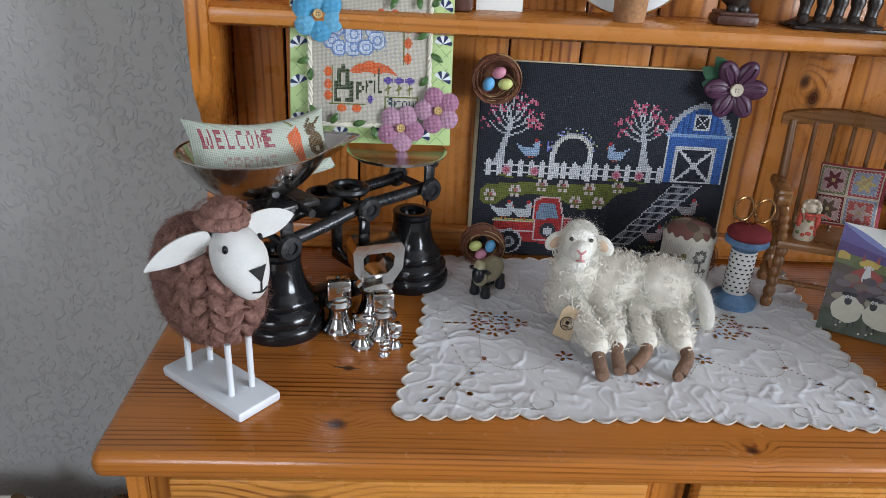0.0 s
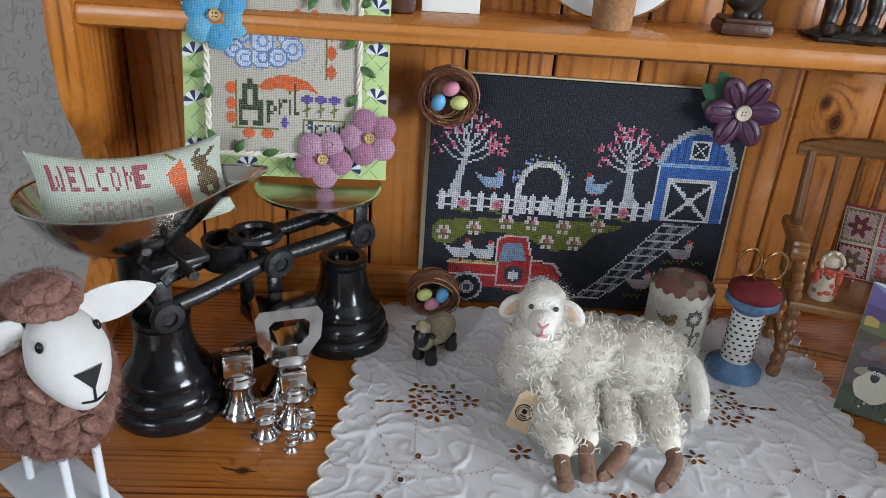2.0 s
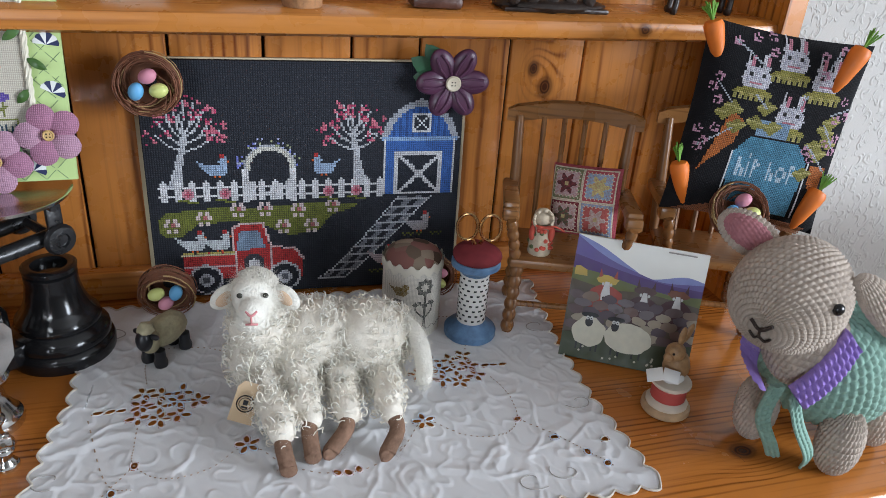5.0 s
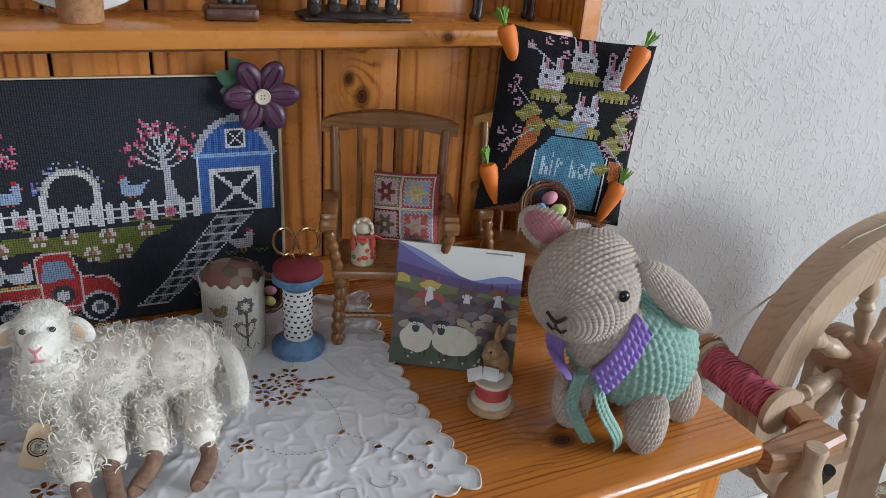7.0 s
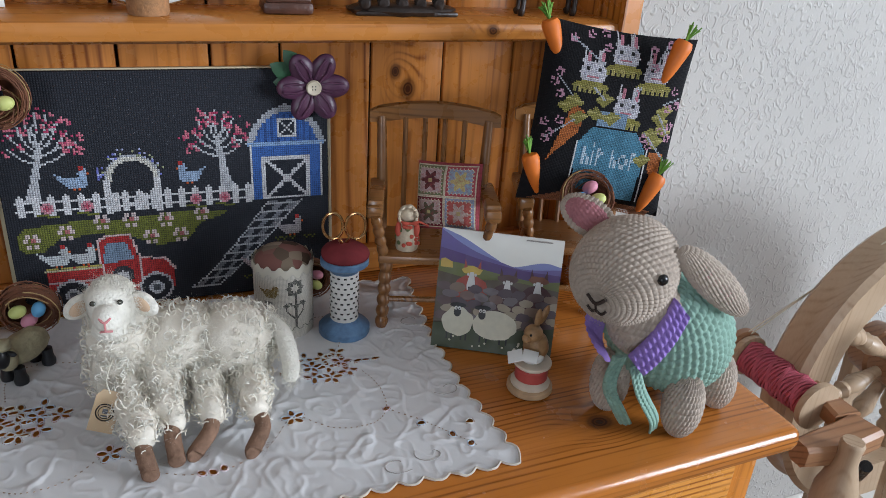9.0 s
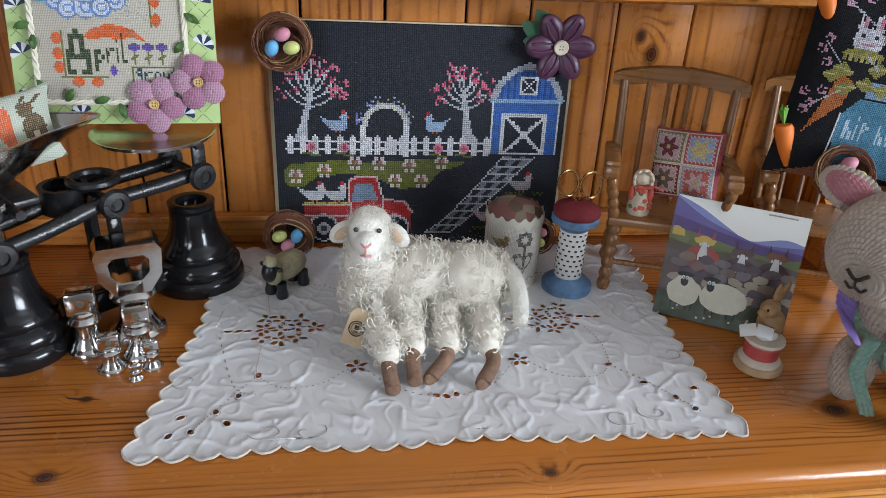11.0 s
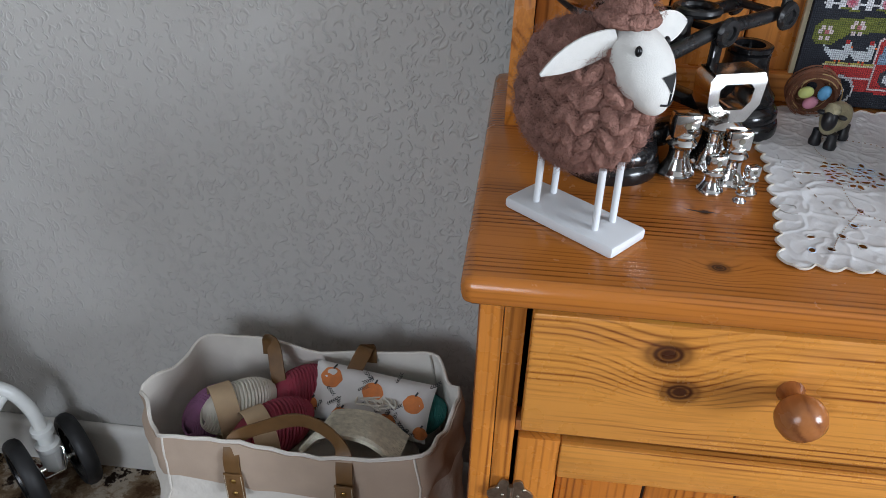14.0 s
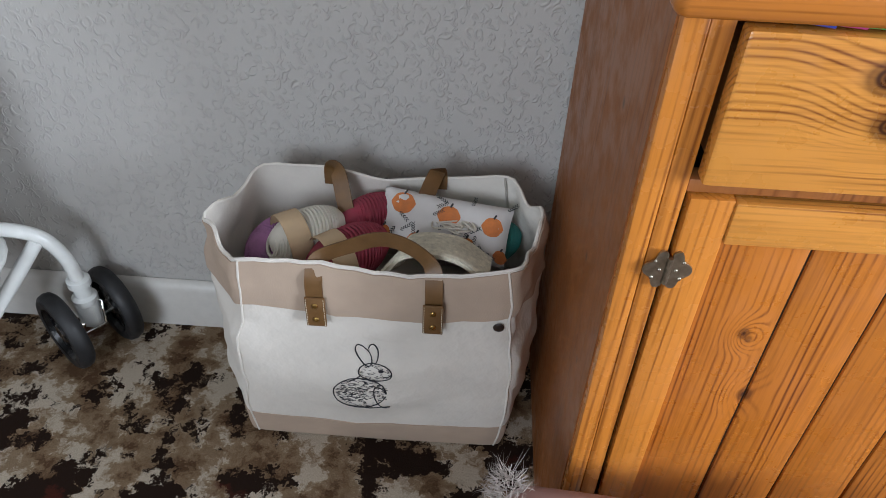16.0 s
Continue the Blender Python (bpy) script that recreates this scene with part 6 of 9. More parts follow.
# ---- little resin sheep ----
rs = thing("resin_sheep", "small painted resin sheep with a black face and feet", "ornament", pose(0.332, 0.280, 0.8622, 0, 0, 50) @ Matrix.Scale(1.32, 4))
M_RESIN = plain("speckled_cream_resin", (0.36, 0.32, 0.20), 0.65, vary=0.35, scale=200, relief=0.8, rel_scale=380, dist=0.001)
M_RBLK = plain("black_painted_resin", (0.012, 0.012, 0.014), 0.35, vary=0.2)
part("body", Geo().ball((0.004, 0, 0.0195), (0.0175, 0.0098, 0.0105), u=24, w=16, lump=0.07, lscale=200), M_RESIN, rs)
for x, y in ((-0.009, -0.006), (-0.009, 0.005), (0.015, -0.005), (0.015, 0.006)):
    part("leg", Geo().lathe([(0.0042, 0), (0.0046, 0.003), (0.0036, 0.006), (0.0034, 0.012)], 14, pose(x, y, 0)), M_RBLK, rs)
part("chest", Geo().ball((-0.0125, -0.002, 0.02), (0.0065, 0.0068, 0.009), u=16, w=12, lump=0.1, lscale=200), M_RESIN, rs)
hd = part("head", Geo().ball((-0.0175, -0.003, 0.0235), (0.0056, 0.0054, 0.0080), u=16, w=12), M_RBLK, rs, "black painted sheep face")
part("forelock", Geo().ball((-0.015, -0.0025, 0.0305), (0.0058, 0.0055, 0.0045), u=14, w=10, lump=0.2, lscale=300), M_RESIN, rs)
for s in (-1, 1):
    part("ear", Geo().ball((-0.0155, -0.003 + s * 0.0072, 0.027), (0.002, 0.0035, 0.0018), u=10, w=8), M_RBLK, hd)


# ---- doll's chairs ----
def turned(g, a, b_, r, beads=3, seg=10):
    """A turned stick with beads between two points."""
    a, b_ = Vector(a), Vector(b_)
    pts, rad = [], []
    n = 6 + beads * 6
    for i in range(n + 1):
        u = i / n
        pts.append(a.lerp(b_, u))
        rad.append(r * (0.78 + 0.30 * abs(math.sin(math.pi * beads * u))))
    g.tube(pts, rad, seg)


def dolls_chair(m, label):
    c = thing("dolls_chair", label, "chair", m, "doll's chairs")
    part("seat", Geo().box((0, 0.008, 0.0775), (0.104, 0.076, 0.009), r=0.0025), M_CHAIRX, c)
    for x, y, tx, ty in ((-0.044, -0.022, -0.047, -0.026), (0.044, -0.022, 0.046, -0.024), (-0.042, 0.038, -0.046, 0.046), (0.042, 0.038, 0.046, 0.046)):
        g = Geo()
        turned(g, (x, y, 0.074), (tx, ty, 0.001), 0.0062, 6)
        part("leg", g, M_CHAIR, c)
    for a, b_ in (((-0.045, -0.024, 0.032), (0.045, -0.023, 0.032)), ((-0.046, -0.025, 0.026), (-0.045, 0.043, 0.026)), ((0.046, -0.024, 0.026), (0.045, 0.043, 0.026))):
        part("stretcher", Geo().tube([a, b_], 0.003, 8), M_CHAIR, c)
    for s in (-1, 1):
        part("back_post", Geo().tube(spline([(s * 0.05, 0.04, 0.08), (s * 0.052, 0.046, 0.14), (s * 0.054, 0.054, 0.197)], 4), [0.0048, 0.005, 0.0053, 0.0055, 0.0055, 0.0052, 0.005, 0.0048, 0.0045], 10), M_CHAIR, c)
        part("armrest", Geo().box((s * 0.056, 0.002, 0.131), (0.015, 0.080, 0.011), pose(0, 0, 0, -4), r=0.003).box((s * 0.056, -0.034, 0.1255), (0.0155, 0.018, 0.013), pose(0, 0, 0, -4), r=0.003), M_CHAIRX, c)
        g = Geo()
        turned(g, (s * 0.047, -0.024, 0.081), (s * 0.055, -0.036, 0.125), 0.0052, 4)
        part("arm_post", g, M_CHAIR, c)
    for x in (-0.03, -0.01, 0.01, 0.03):
        part("spindle", Geo().tube([(x * 0.95, 0.04, 0.08), (x, 0.055, 0.197)], 0.0026, 8), M_CHAIR, c)
    out = spline([(-0.066, 0, 0.197), (-0.03, 0, 0.203), (0, 0, 0.205), (0.03, 0, 0.203), (0.066, 0, 0.197)], 4)
    g = Geo()
    n = len(out)
    vs = []
    for i, p in enumerate(out):
        yb = 0.055 + 0.004 * (1 - (p.x / 0.066) ** 2)
        e = 0.7 if i in (0, n - 1) else 1
        for dy, dz in ((-0.004, -0.008 * e), (0.004, -0.008 * e), (0.004, 0.007 * e), (0.0, 0.009 * e), (-0.004, 0.007 * e)):
            vs.append((p.x, yb + dy, p.z + dz))
    fs = [(i * 5 + j, i * 5 + (j + 1) % 5, (i + 1) * 5 + (j + 1) % 5, (i + 1) * 5 + j) for i in range(n - 1) for j in range(5)] + [(4, 3, 2, 1, 0), tuple((n - 1) * 5 + j for j in range(5))]
    g.add(vs, fs)
    part("top_rail", g, M_CHAIRX, c, angle=60)
    return c


dolls_chair(pose(0.705, 0.276, 0.8605, 0, 0, -20), "small brown wooden spindle-back chair with bobbin legs")
dolls_chair(pose(0.858, 0.2575, 0.8605, 0, 0, -22), "small brown wooden spindle-back chair behind a bunny cushion")

# granny-square cushion on the first chair
gc = thing("granny_square_cushion", "tiny stitched patchwork cushion with a red crochet edge", "cushion", pose(0.728, 0.292, 0.9865, -16, -7, -44) @ Matrix.Scale(1.2, 4))
g, surf = pillow_geo(0.058, 0.058, 0.022, 20, 0.03)
part("cover", g, weave("red_edge_cloth", (0.42, 0.08, 0.10), 0.0011, 0.5), gc)
cv = Canvas()
cols = [((0.16, 0.20, 0.10), (0.5, 0.36, 0.36), (0.10, 0.03, 0.03)), ((0.42, 0.08, 0.10), (0.28, 0.38, 0.5), (0.55, 0.46, 0.2)), ((0.15, 0.02, 0.03), (0.5, 0.38, 0.36), (0.10, 0.10, 0.06)), ((0.26, 0.34, 0.48), (0.48, 0.12, 0.1), (0.5, 0.4, 0.36))]
for q, (ox, oy) in enumerate(((-25, 0), (0, 0), (-25, -25), (0, -25))):
    cv.motif("granny_square")
    cv.layers["granny_square_%d" % q] = {}
    cv.now = cv.layers["granny_square_%d" % q]
    a, b_, c = cols[q]
    for x in range(25):
        for y in range(25):
            d = max(abs(x - 12), abs(y - 12))
            e = math.hypot(x - 12, y - 12)
            col = CREAM if d >= 12 else (a if d > 9 else (b_ if e > 6.5 + 2 * math.cos(6 * math.atan2(y - 12, x - 12)) else c))
            if d in (9, 10) and (x + y) % 3 == 0:
                col = CREAM
            if e < 2:
                col = (0.5, 0.42, 0.2)
            cv.now[(ox + x, oy + y)] = col
cv.layers = {("granny_square" if k.startswith("granny_square_") else k) + "_" + "abcd"[i % 4]: v for i, (k, v) in enumerate([(k, v) for k, v in cv.layers.items() if v])}
cv.build(gc, surf, 0.00108, thread, 0.25)

doll = thing("thimble_doll", "tiny crocheted bonnet doll in a flowered red dress", "doll", pose(0.679, 0.276, 0.9425, 0, 0, -20))
g = Geo().lathe([(0.0105, 0), (0.0112, 0.002), (0.0105, 0.014), (0.0085, 0.026), (0.0072, 0.03)], 24)
g.ball((0, 0.001, 0.0365), (0.0092, 0.0088, 0.0088), u=18, w=12, lump=0.08, lscale=300)
g.k = [0] * len(g.f)
g.tube([(0.0098 * math.cos(a), 0.0098 * math.sin(a), 0.0308) for a in (6.283 * k / 20 for k in range(20))], 0.001, 6, k=1, closed=True)
g.ball((0.006, -0.0085, 0.03), (0.004, 0.0015, 0.002), k=1, u=8, w=6).ball((-0.002, -0.0098, 0.03), (0.004, 0.0015, 0.002), k=1, u=8, w=6)
rnd = random.Random(5)
for i in range(34):
    a, z = rnd.uniform(0, 6.28), rnd.uniform(0.006, 0.027)
    rr = 0.0113 - 0.0025 * z / 0.027
    g.ball((rr * math.cos(a), rr * math.sin(a), z), (0.0024, 0.0024, 0.0022), k=1 if i % 3 else 2, u=6, w=5)
g.tube([(0.0088 * math.cos(a), -0.006 - 0.0012 * math.sin(9 * a), 0.0365 + 0.0098 * math.sin(a)) for a in (6.283 * k / 36 for k in range(36))], 0.0016, 6, closed=True)
g.ball((-0.009, -0.006, 0.0225), (0.0032, 0.0032, 0.008), k=1, u=10, w=8).ball((0.009, -0.006, 0.0225), (0.0032, 0.0032, 0.008), k=1, u=10, w=8)
g.tube(spline([(0, -0.0105, 0.0295), (0.010, -0.011, 0.033), (0.020, -0.010, 0.0285)], 4), 0.0009, 5, k=1)
part("doll_figure", g, [plain("ecru_crochet", (0.55, 0.46, 0.34), 0.9, vary=0.2, scale=300, relief=0.8, rel_scale=900), plain("coral_wool", (0.5, 0.08, 0.05), 0.85), plain("green_wool", (0.10, 0.13, 0.05), 0.85)], doll)

# ---- painted greetings card ----
card = thing("greetings_card", "square greetings card painted with hills, horses and two sheep", "card", pose(0.688, 0.2215, 0.861, -16, 0, -31))
M_CARD = plain("white_card", (0.70, 0.69, 0.64), 0.5, vary=0.03, relief=0.02)
CWD = 0.117
part("back_leaf", Geo().box((CWD / 2, 0.0035, 0.0585), (CWD, 0.0008, 0.117)), M_CARD, card)
front = part("front_leaf", Geo().box((CWD / 2, 0.0004, 0.0585), (CWD, 0.0008, 0.117)), M_CARD, card)
PAINTS = {}
DEPTH = [0]


def paint(col):
    if col not in PAINTS:
        PAINTS[col] = plain("printed_ink", tuple(c * 0.82 for c in col), 0.55, vary=0.12, scale=120, relief=0.0)
    return PAINTS[col]


def shape(name, pts, col, parent=None):
    """A flat printed shape; later shapes lie a hair above earlier ones."""
    DEPTH[0] += 1
    y = -0.00002 * DEPTH[0]
    g = Geo().add([(max(0, min(CWD, x)), y, max(0, min(0.117, z))) for x, z in pts], [tuple(range(len(pts)))])
    return part(name, g, paint(col), parent or front, smooth=False)


def oval(cx, cz, rx, rz, n=18, rot=0.0, wob=0.0, seed=0):
    out = []
    for i in range(n):
        a = 6.283 * i / n
        k = 1 + wob * noise.noise(Vector((math.cos(a) * 2 + seed, math.sin(a) * 2, seed)))
        x, z = rx * k * math.cos(a), rz * k * math.sin(a)
        out.append((cx + x * math.cos(rot) - z * math.sin(rot), cz + x * math.sin(rot) + z * math.cos(rot)))
    return out


def band(name, top, col, z0=0.0):
    sp = spline([(x * CWD, 0, z * 0.117) for x, z in top], 6)
    shape(name, [(0, z0), (CWD, z0)] + [(p.x, p.z) for p in reversed(sp)], col)


band("hill", ((0, 1.0), (0.2, 0.93), (0.45, 0.80), (0.6, 0.74), (0.85, 0.8), (1, 0.78)), (0.22, 0.25, 0.52))
band("hill", ((0, 0.99), (0.15, 0.9), (0.3, 0.83), (0.5, 0.77), (0.7, 0.73), (1, 0.76)), (0.13, 0.10, 0.30))
band("hill", ((0, 0.84), (0.2, 0.8), (0.4, 0.76), (0.7, 0.72), (1, 0.71)), (0.09, 0.045, 0.18))
band("field", ((0, 0.73), (0.2, 0.72), (0.5, 0.67), (0.8, 0.64), (1, 0.66)), (0.14, 0.16, 0.05))
shape("haystack", [(0.002, 0.079), (0.014, 0.079), (0.013, 0.085), (0.006, 0.088), (0.002, 0.087)], (0.55, 0.38, 0.08))
band("field", ((0, 0.64), (0.3, 0.6), (0.6, 0.62), (1, 0.58)), (0.10, 0.075, 0.05))
for hx, hz, col, mane, sc_ in ((0.033, 0.062, (0.36, 0.06, 0.04), (0.6, 0.42, 0.08), 1.15), (0.068, 0.058, (0.07, 0.025, 0.03), (0.10, 0.05, 0.05), 1.1), (0.097, 0.06, (0.06, 0.015, 0.02), (0.18, 0.06, 0.03), 1.1)):
    shape("horse_body", oval(hx, hz - 0.003, 0.0145 * sc_, 0.013 * sc_, 20, 0, 0.1, hx * 90), col)
    for s in (-1, 1):
        shape("horse_ear", [(hx + s * 0.004, hz + 0.017), (hx + s * 0.0075, hz + 0.027), (hx + s * 0.0085, hz + 0.017)], col)
    shape("horse_mane", oval(hx, hz + 0.0165, 0.009 * sc_, 0.0042, 16, 0, 0.3, hx * 70), mane)
    shape("horse_blaze", [(hx - 0.0035, hz - 0.003), (hx + 0.0035, hz - 0.003), (hx + 0.0042, hz + 0.002), (hx + 0.0018, hz + 0.015), (hx - 0.0018, hz + 0.015), (hx - 0.0042, hz + 0.002)], (0.68, 0.67, 0.66))
    for s in (-1, 1):
        shape("nostril", oval(hx + s * 0.0016, hz - 0.0005, 0.0009, 0.0013, 8), (0.02, 0.02, 0.02))
        shape("horse_eye", oval(hx + s * 0.0036, hz + 0.0125, 0.0012, 0.0016, 8), (0.6, 0.6, 0.58))
rnd = random.Random(6)
STONES = ((0.12, 0.075, 0.075), (0.17, 0.10, 0.085), (0.22, 0.15, 0.11), (0.09, 0.06, 0.075), (0.36, 0.30, 0.22), (0.16, 0.13, 0.14))
for row_ in range(5):
    n = 8
    for i in range(n):
        cx = CWD * (i + 0.5 + 0.5 * (row_ % 2)) / n + rnd.uniform(-0.002, 0.002)
        cz = 0.061 - row_ * 0.0072 - 0.002 * (i / n)
        shape("stone", oval(cx, cz, rnd.uniform(0.0065, 0.0088), rnd.uniform(0.0038, 0.0048), 14, rnd.uniform(-0.25, 0.25), 0.25, row_ * 9 + i), STONES[rnd.randrange(6)])
band("grass", ((0, 0.20), (0.3, 0.24), (0.7, 0.22), (1, 0.27)), (0.045, 0.06, 0.025))
for sx, rx in ((0.024, 0.0155), (0.060, 0.0215)):
    for k in range(2):
        for s in (-0.6, -0.3, 0.3, 0.6):
            shape("sheep_leg", [(sx + s * rx - 0.0008, 0.009), (sx + s * rx + 0.0008, 0.009), (sx + s * rx + 0.0008, 0.018), (sx + s * rx - 0.0008, 0.018)], (0.01, 0.01, 0.012)) if k == 0 else None
    shape("sheep_fleece", oval(sx, 0.0275, rx, 0.0145, 30, 0, 0.14, sx * 100), (0.66, 0.63, 0.50))
    hx = sx - 0.001 if sx < 0.04 else sx - 0.013
    shape("sheep_face", oval(hx, 0.0365, 0.0036, 0.0046, 14), (0.012, 0.012, 0.014))
    shape("sheep_face", oval(hx, 0.0435, 0.008, 0.0025, 14, 0.05), (0.012, 0.012, 0.014))
    for s in (-1, 1):
        shape("sheep_eye", oval(hx + s * 0.0017, 0.0405, 0.0016, 0.0019, 10), (0.7, 0.7, 0.68))
        shape("sheep_eye", oval(hx + s * 0.0015, 0.0402, 0.0006, 0.0007, 8), (0.01, 0.01, 0.01))
for i in range(16):
    shape("daisy", oval(rnd.uniform(0.004, CWD - 0.004), rnd.uniform(0.004, 0.016), 0.0011, 0.0011, 8), (0.55, 0.52, 0.4))
shape("lettering_bar", [(0.081, 0.1135), (0.106, 0.1135), (0.106, 0.1148), (0.081, 0.1148)], (0.3, 0.27, 0.25))

# ---- reading rabbit on a cotton reel ----
rab = thing("rabbit_figurine", "small resin rabbit reading a book on a red cotton reel", "figurine", pose(0.7475, 0.1285, 0.8605, 0, 0, -12))
M_SLICE = plain("bark_wood_slice", (0.42, 0.28, 0.16), 0.7, vary=0.3, scale=120)
M_FUR = plain("brown_painted_fur", (0.30, 0.17, 0.075), 0.55, vary=0.35, scale=220, relief=0.6, rel_scale=500, dist=0.0008)
part("base", Geo().lathe([(0.0195, 0), (0.0208, 0.0015), (0.0205, 0.006), (0.019, 0.0072)], 28), M_SLICE, rab)
M_REELW = plain("cream_paint", (0.60, 0.52, 0.42), 0.5, vary=0.15)
part("reel", Geo().lathe([(0.0175, 0.007), (0.0178, 0.0095), (0.0145, 0.0125), (0.0135, 0.013), (0.0135, 0.0245), (0.0145, 0.026), (0.0172, 0.028), (0.017, 0.0305), (0.014, 0.0312)], 28), M_REELW, rab)
part("red_thread", Geo().lathe([(0.0136, 0.0128)] + [(0.0146 + 0.0003 * (i % 2), 0.0135 + i * 0.0009) for i in range(12)] + [(0.0136, 0.0248)], 28), plain("coral_red_thread", (0.45, 0.07, 0.06), 0.6, vary=0.15), rab)
g = Geo().ball((0.002, 0.002, 0.043), (0.0115, 0.0105, 0.0145), u=20, w=14, lump=0.06, lscale=160).ball((-0.004, -0.003, 0.0605), (0.0085, 0.0078, 0.0082), u=18, w=12).ball((-0.0105, -0.0065, 0.0578), (0.0045, 0.0042, 0.0042), u=14, w=10)
g.ball((-0.006, -0.009, 0.043), (0.009, 0.004, 0.004), u=12, w=8)
body = part("body", g, M_FUR, rab)
for s, dx in ((-1, -0.001), (1, 0.004)):
    part("ear", Geo().ball((0, 0, 0.009), (0.0038, 0.002, 0.0095), pose(dx, 0.001 + s * 0.003, 0.0655, 0, 12 + s * 10, 20), u=12, w=10), M_FUR, rab)
part("eye", Geo().ball((-0.0085, -0.0098, 0.0625), (0.0011, 0.0009, 0.0012), u=8, w=6), M_BLACK, rab)
M_PAGE = plain("white_page", (0.70, 0.70, 0.68), 0.6, vary=0.05)
for s in (-1, 1):
    part("page", Geo().box((s * 0.0068, 0, 0), (0.0135, 0.012, 0.0012), pose(-0.0145, -0.012, 0.045, 28, s * 16 - 8, -20), r=0.0004), M_PAGE, rab)
part("apron", Geo().ball((-0.002, -0.0065, 0.0365), (0.0095, 0.0052, 0.0055), u=16, w=10), M_PAGE, rab)

# ---- bunny cushion with carrots ----
bun = thing("bunny_cushion", "black stitched cushion with rabbits in a blue jar", "cushion", pose(0.849, 0.2185, 1.080, -9, 5.5, -20))
g, surf = pillow_geo(0.141, 0.168, 0.034, 26, 0.05)
part("cover", g, weave("black_aida_cloth", (0.010, 0.010, 0.012), 0.0014, 0.6), bun)
cv = Canvas()
for nm, x, y in (("stitched_rabbit", -16, 26), ("stitched_rabbit_top", 2, 38), ("stitched_rabbit_side", 22, 30), ("stitched_rabbit_low", 8, 8)):
    cv.motif(nm)
    for s in (-1, 1):
        cv.poly([(x + s * 2, y + 4), (x + s * 4 - 2, y + 14), (x + s * 5, y + 15), (x + s * 7, y + 6)], (0.52, 0.50, 0.54))
        cv.line(x + s * 4, y + 6, x + s * 4, y + 12, (0.5, 0.2, 0.26), 2)
    cv.disc(x, y, 8, 7, (0.50, 0.49, 0.54))
    for q in range(40):
        a, r_ = q * 2.4, math.sqrt(q / 40)
        cv.dot(round(x + 7 * r_ * math.cos(a)), round(y + 6 * r_ * math.sin(a)), (0.36, 0.35, 0.42) if q % 2 else (0.6, 0.58, 0.62))
    cv.rect(x - 4, y + 2, x - 2, y + 4, (0.02, 0.02, 0.02))
    cv.rect(x + 3, y + 2, x + 5, y + 4, (0.02, 0.02, 0.02))
    cv.line(x - 3, y - 2, x + 3, y - 2, (0.45, 0.18, 0.22))
    cv.disc(x, y - 7, 10, 2.6, (0.27, 0.24, 0.06), lo=-1)
    for q in range(-9, 10, 3):
        cv.poly([(x + q - 2, y - 7), (x + q, y - 12), (x + q + 2, y - 7)], (0.25, 0.23, 0.07) if q % 2 else (0.38, 0.33, 0.12))
cv.motif("stitched_jar")
cv.poly([(-16, -46), (-17, -14), (-10, -4), (18, -4), (25, -14), (24, -46)], (0.075, 0.22, 0.32))
for k in range(260):
    cv.dot(-14 + (k * 37) % 37, -45 + (k * 17) % 33, (0.11, 0.29, 0.39) if k % 2 else (0.05, 0.16, 0.25))
cv.rect(-8, -3, 10, 6, (0.20, 0.30, 0.42))
cv.line(-18, -46, -18, -14, WHITE)
cv.line(26, -46, 26, -14, WHITE)
cv.motif("lettering_hip_hop")
cv.text(-13, -27, "hip", (0.42, 0.52, 0.60), 1.4, 2.2, 0.9)
cv.text(5, -27, "hop", (0.42, 0.52, 0.60), 1.4, 2.2, 0.9)
cv.motif("stitched_carrot")
cv.poly([(-34, -28), (-24, 8), (-16, 4), (-18, -8), (-30, -22)], (0.40, 0.12, 0.03))
cv.motif("stitched_carrot#2")
cv.poly([(28, -14), (38, -14), (37, -24), (34, -34), (29, -24)], (0.40, 0.12, 0.03))
cv.motif("stitched_ground")
cv.poly([(-40, -52), (-20, -46), (38, -50), (36, -55), (0, -54)], (0.22, 0.085, 0.04))
for x, y, s in ((-28, 6, 1), (-24, 10, -1), (30, 6, -1), (34, 0, -1), (-6, 12, 1), (-10, 4, -1), (0, 2, 1), (30, -8, 1), (24, -20, 1), (26, -4, 1), (-20, 0, 1), (32, 10, 1)):
    cv.motif("stitched_leaf#%d_%d" % (x, y))
    cv.poly([(x - 6, y), (x, y + 4), (x + 7, y + 2 * s), (x, y - 4)], (0.24, 0.22, 0.06))
    cv.line(x - 5, y, x + 5, y + s, (0.40, 0.36, 0.14))
for x, y, x1, y1 in ((-30, 44, -10, 32), (-36, 22, -26, 12), (-38, -14, -22, -2), (20, 34, 26, 48), (30, 14, 40, 18), (28, 8, 38, -4), (22, -4, 38, -18), (-6, 12, -14, 18), (10, 14, 14, 22)):
    cv.motif("stitched_stem#%d_%d" % (x, y))
    cv.line(x, y, x1, y1, (0.36, 0.38, 0.42))
rnd = random.Random(10)
for x, y in ((-30, 44), (-20, 48), (-12, 50), (-10, 42), (18, 44), (28, 48), (20, 34), (-38, 18), (-34, 12), (-36, 24), (-40, -6), (-36, -12), (-32, -4), (-38, -16), (36, 22), (40, 14), (34, 12), (38, 2), (38, -6), (32, -2), (22, -8), (26, -12)):
    cv.motif("stitched_blossom#%d_%d" % (x, y))
    for k in range(5):
        a = k * 1.256 + x
        cv.rect(x + 1.9 * math.cos(a), y + 1.9 * math.sin(a), x + 1.9 * math.cos(a) + 1.6, y + 1.9 * math.sin(a) + 1.6, (0.46, 0.25, 0.34))
cv.build(bun, surf, 0.0016, thread, 0.3)
M_CARROT = plain("orange_carrot", (0.66, 0.155, 0.012), 0.55, vary=0.12, scale=90, relief=0.1)
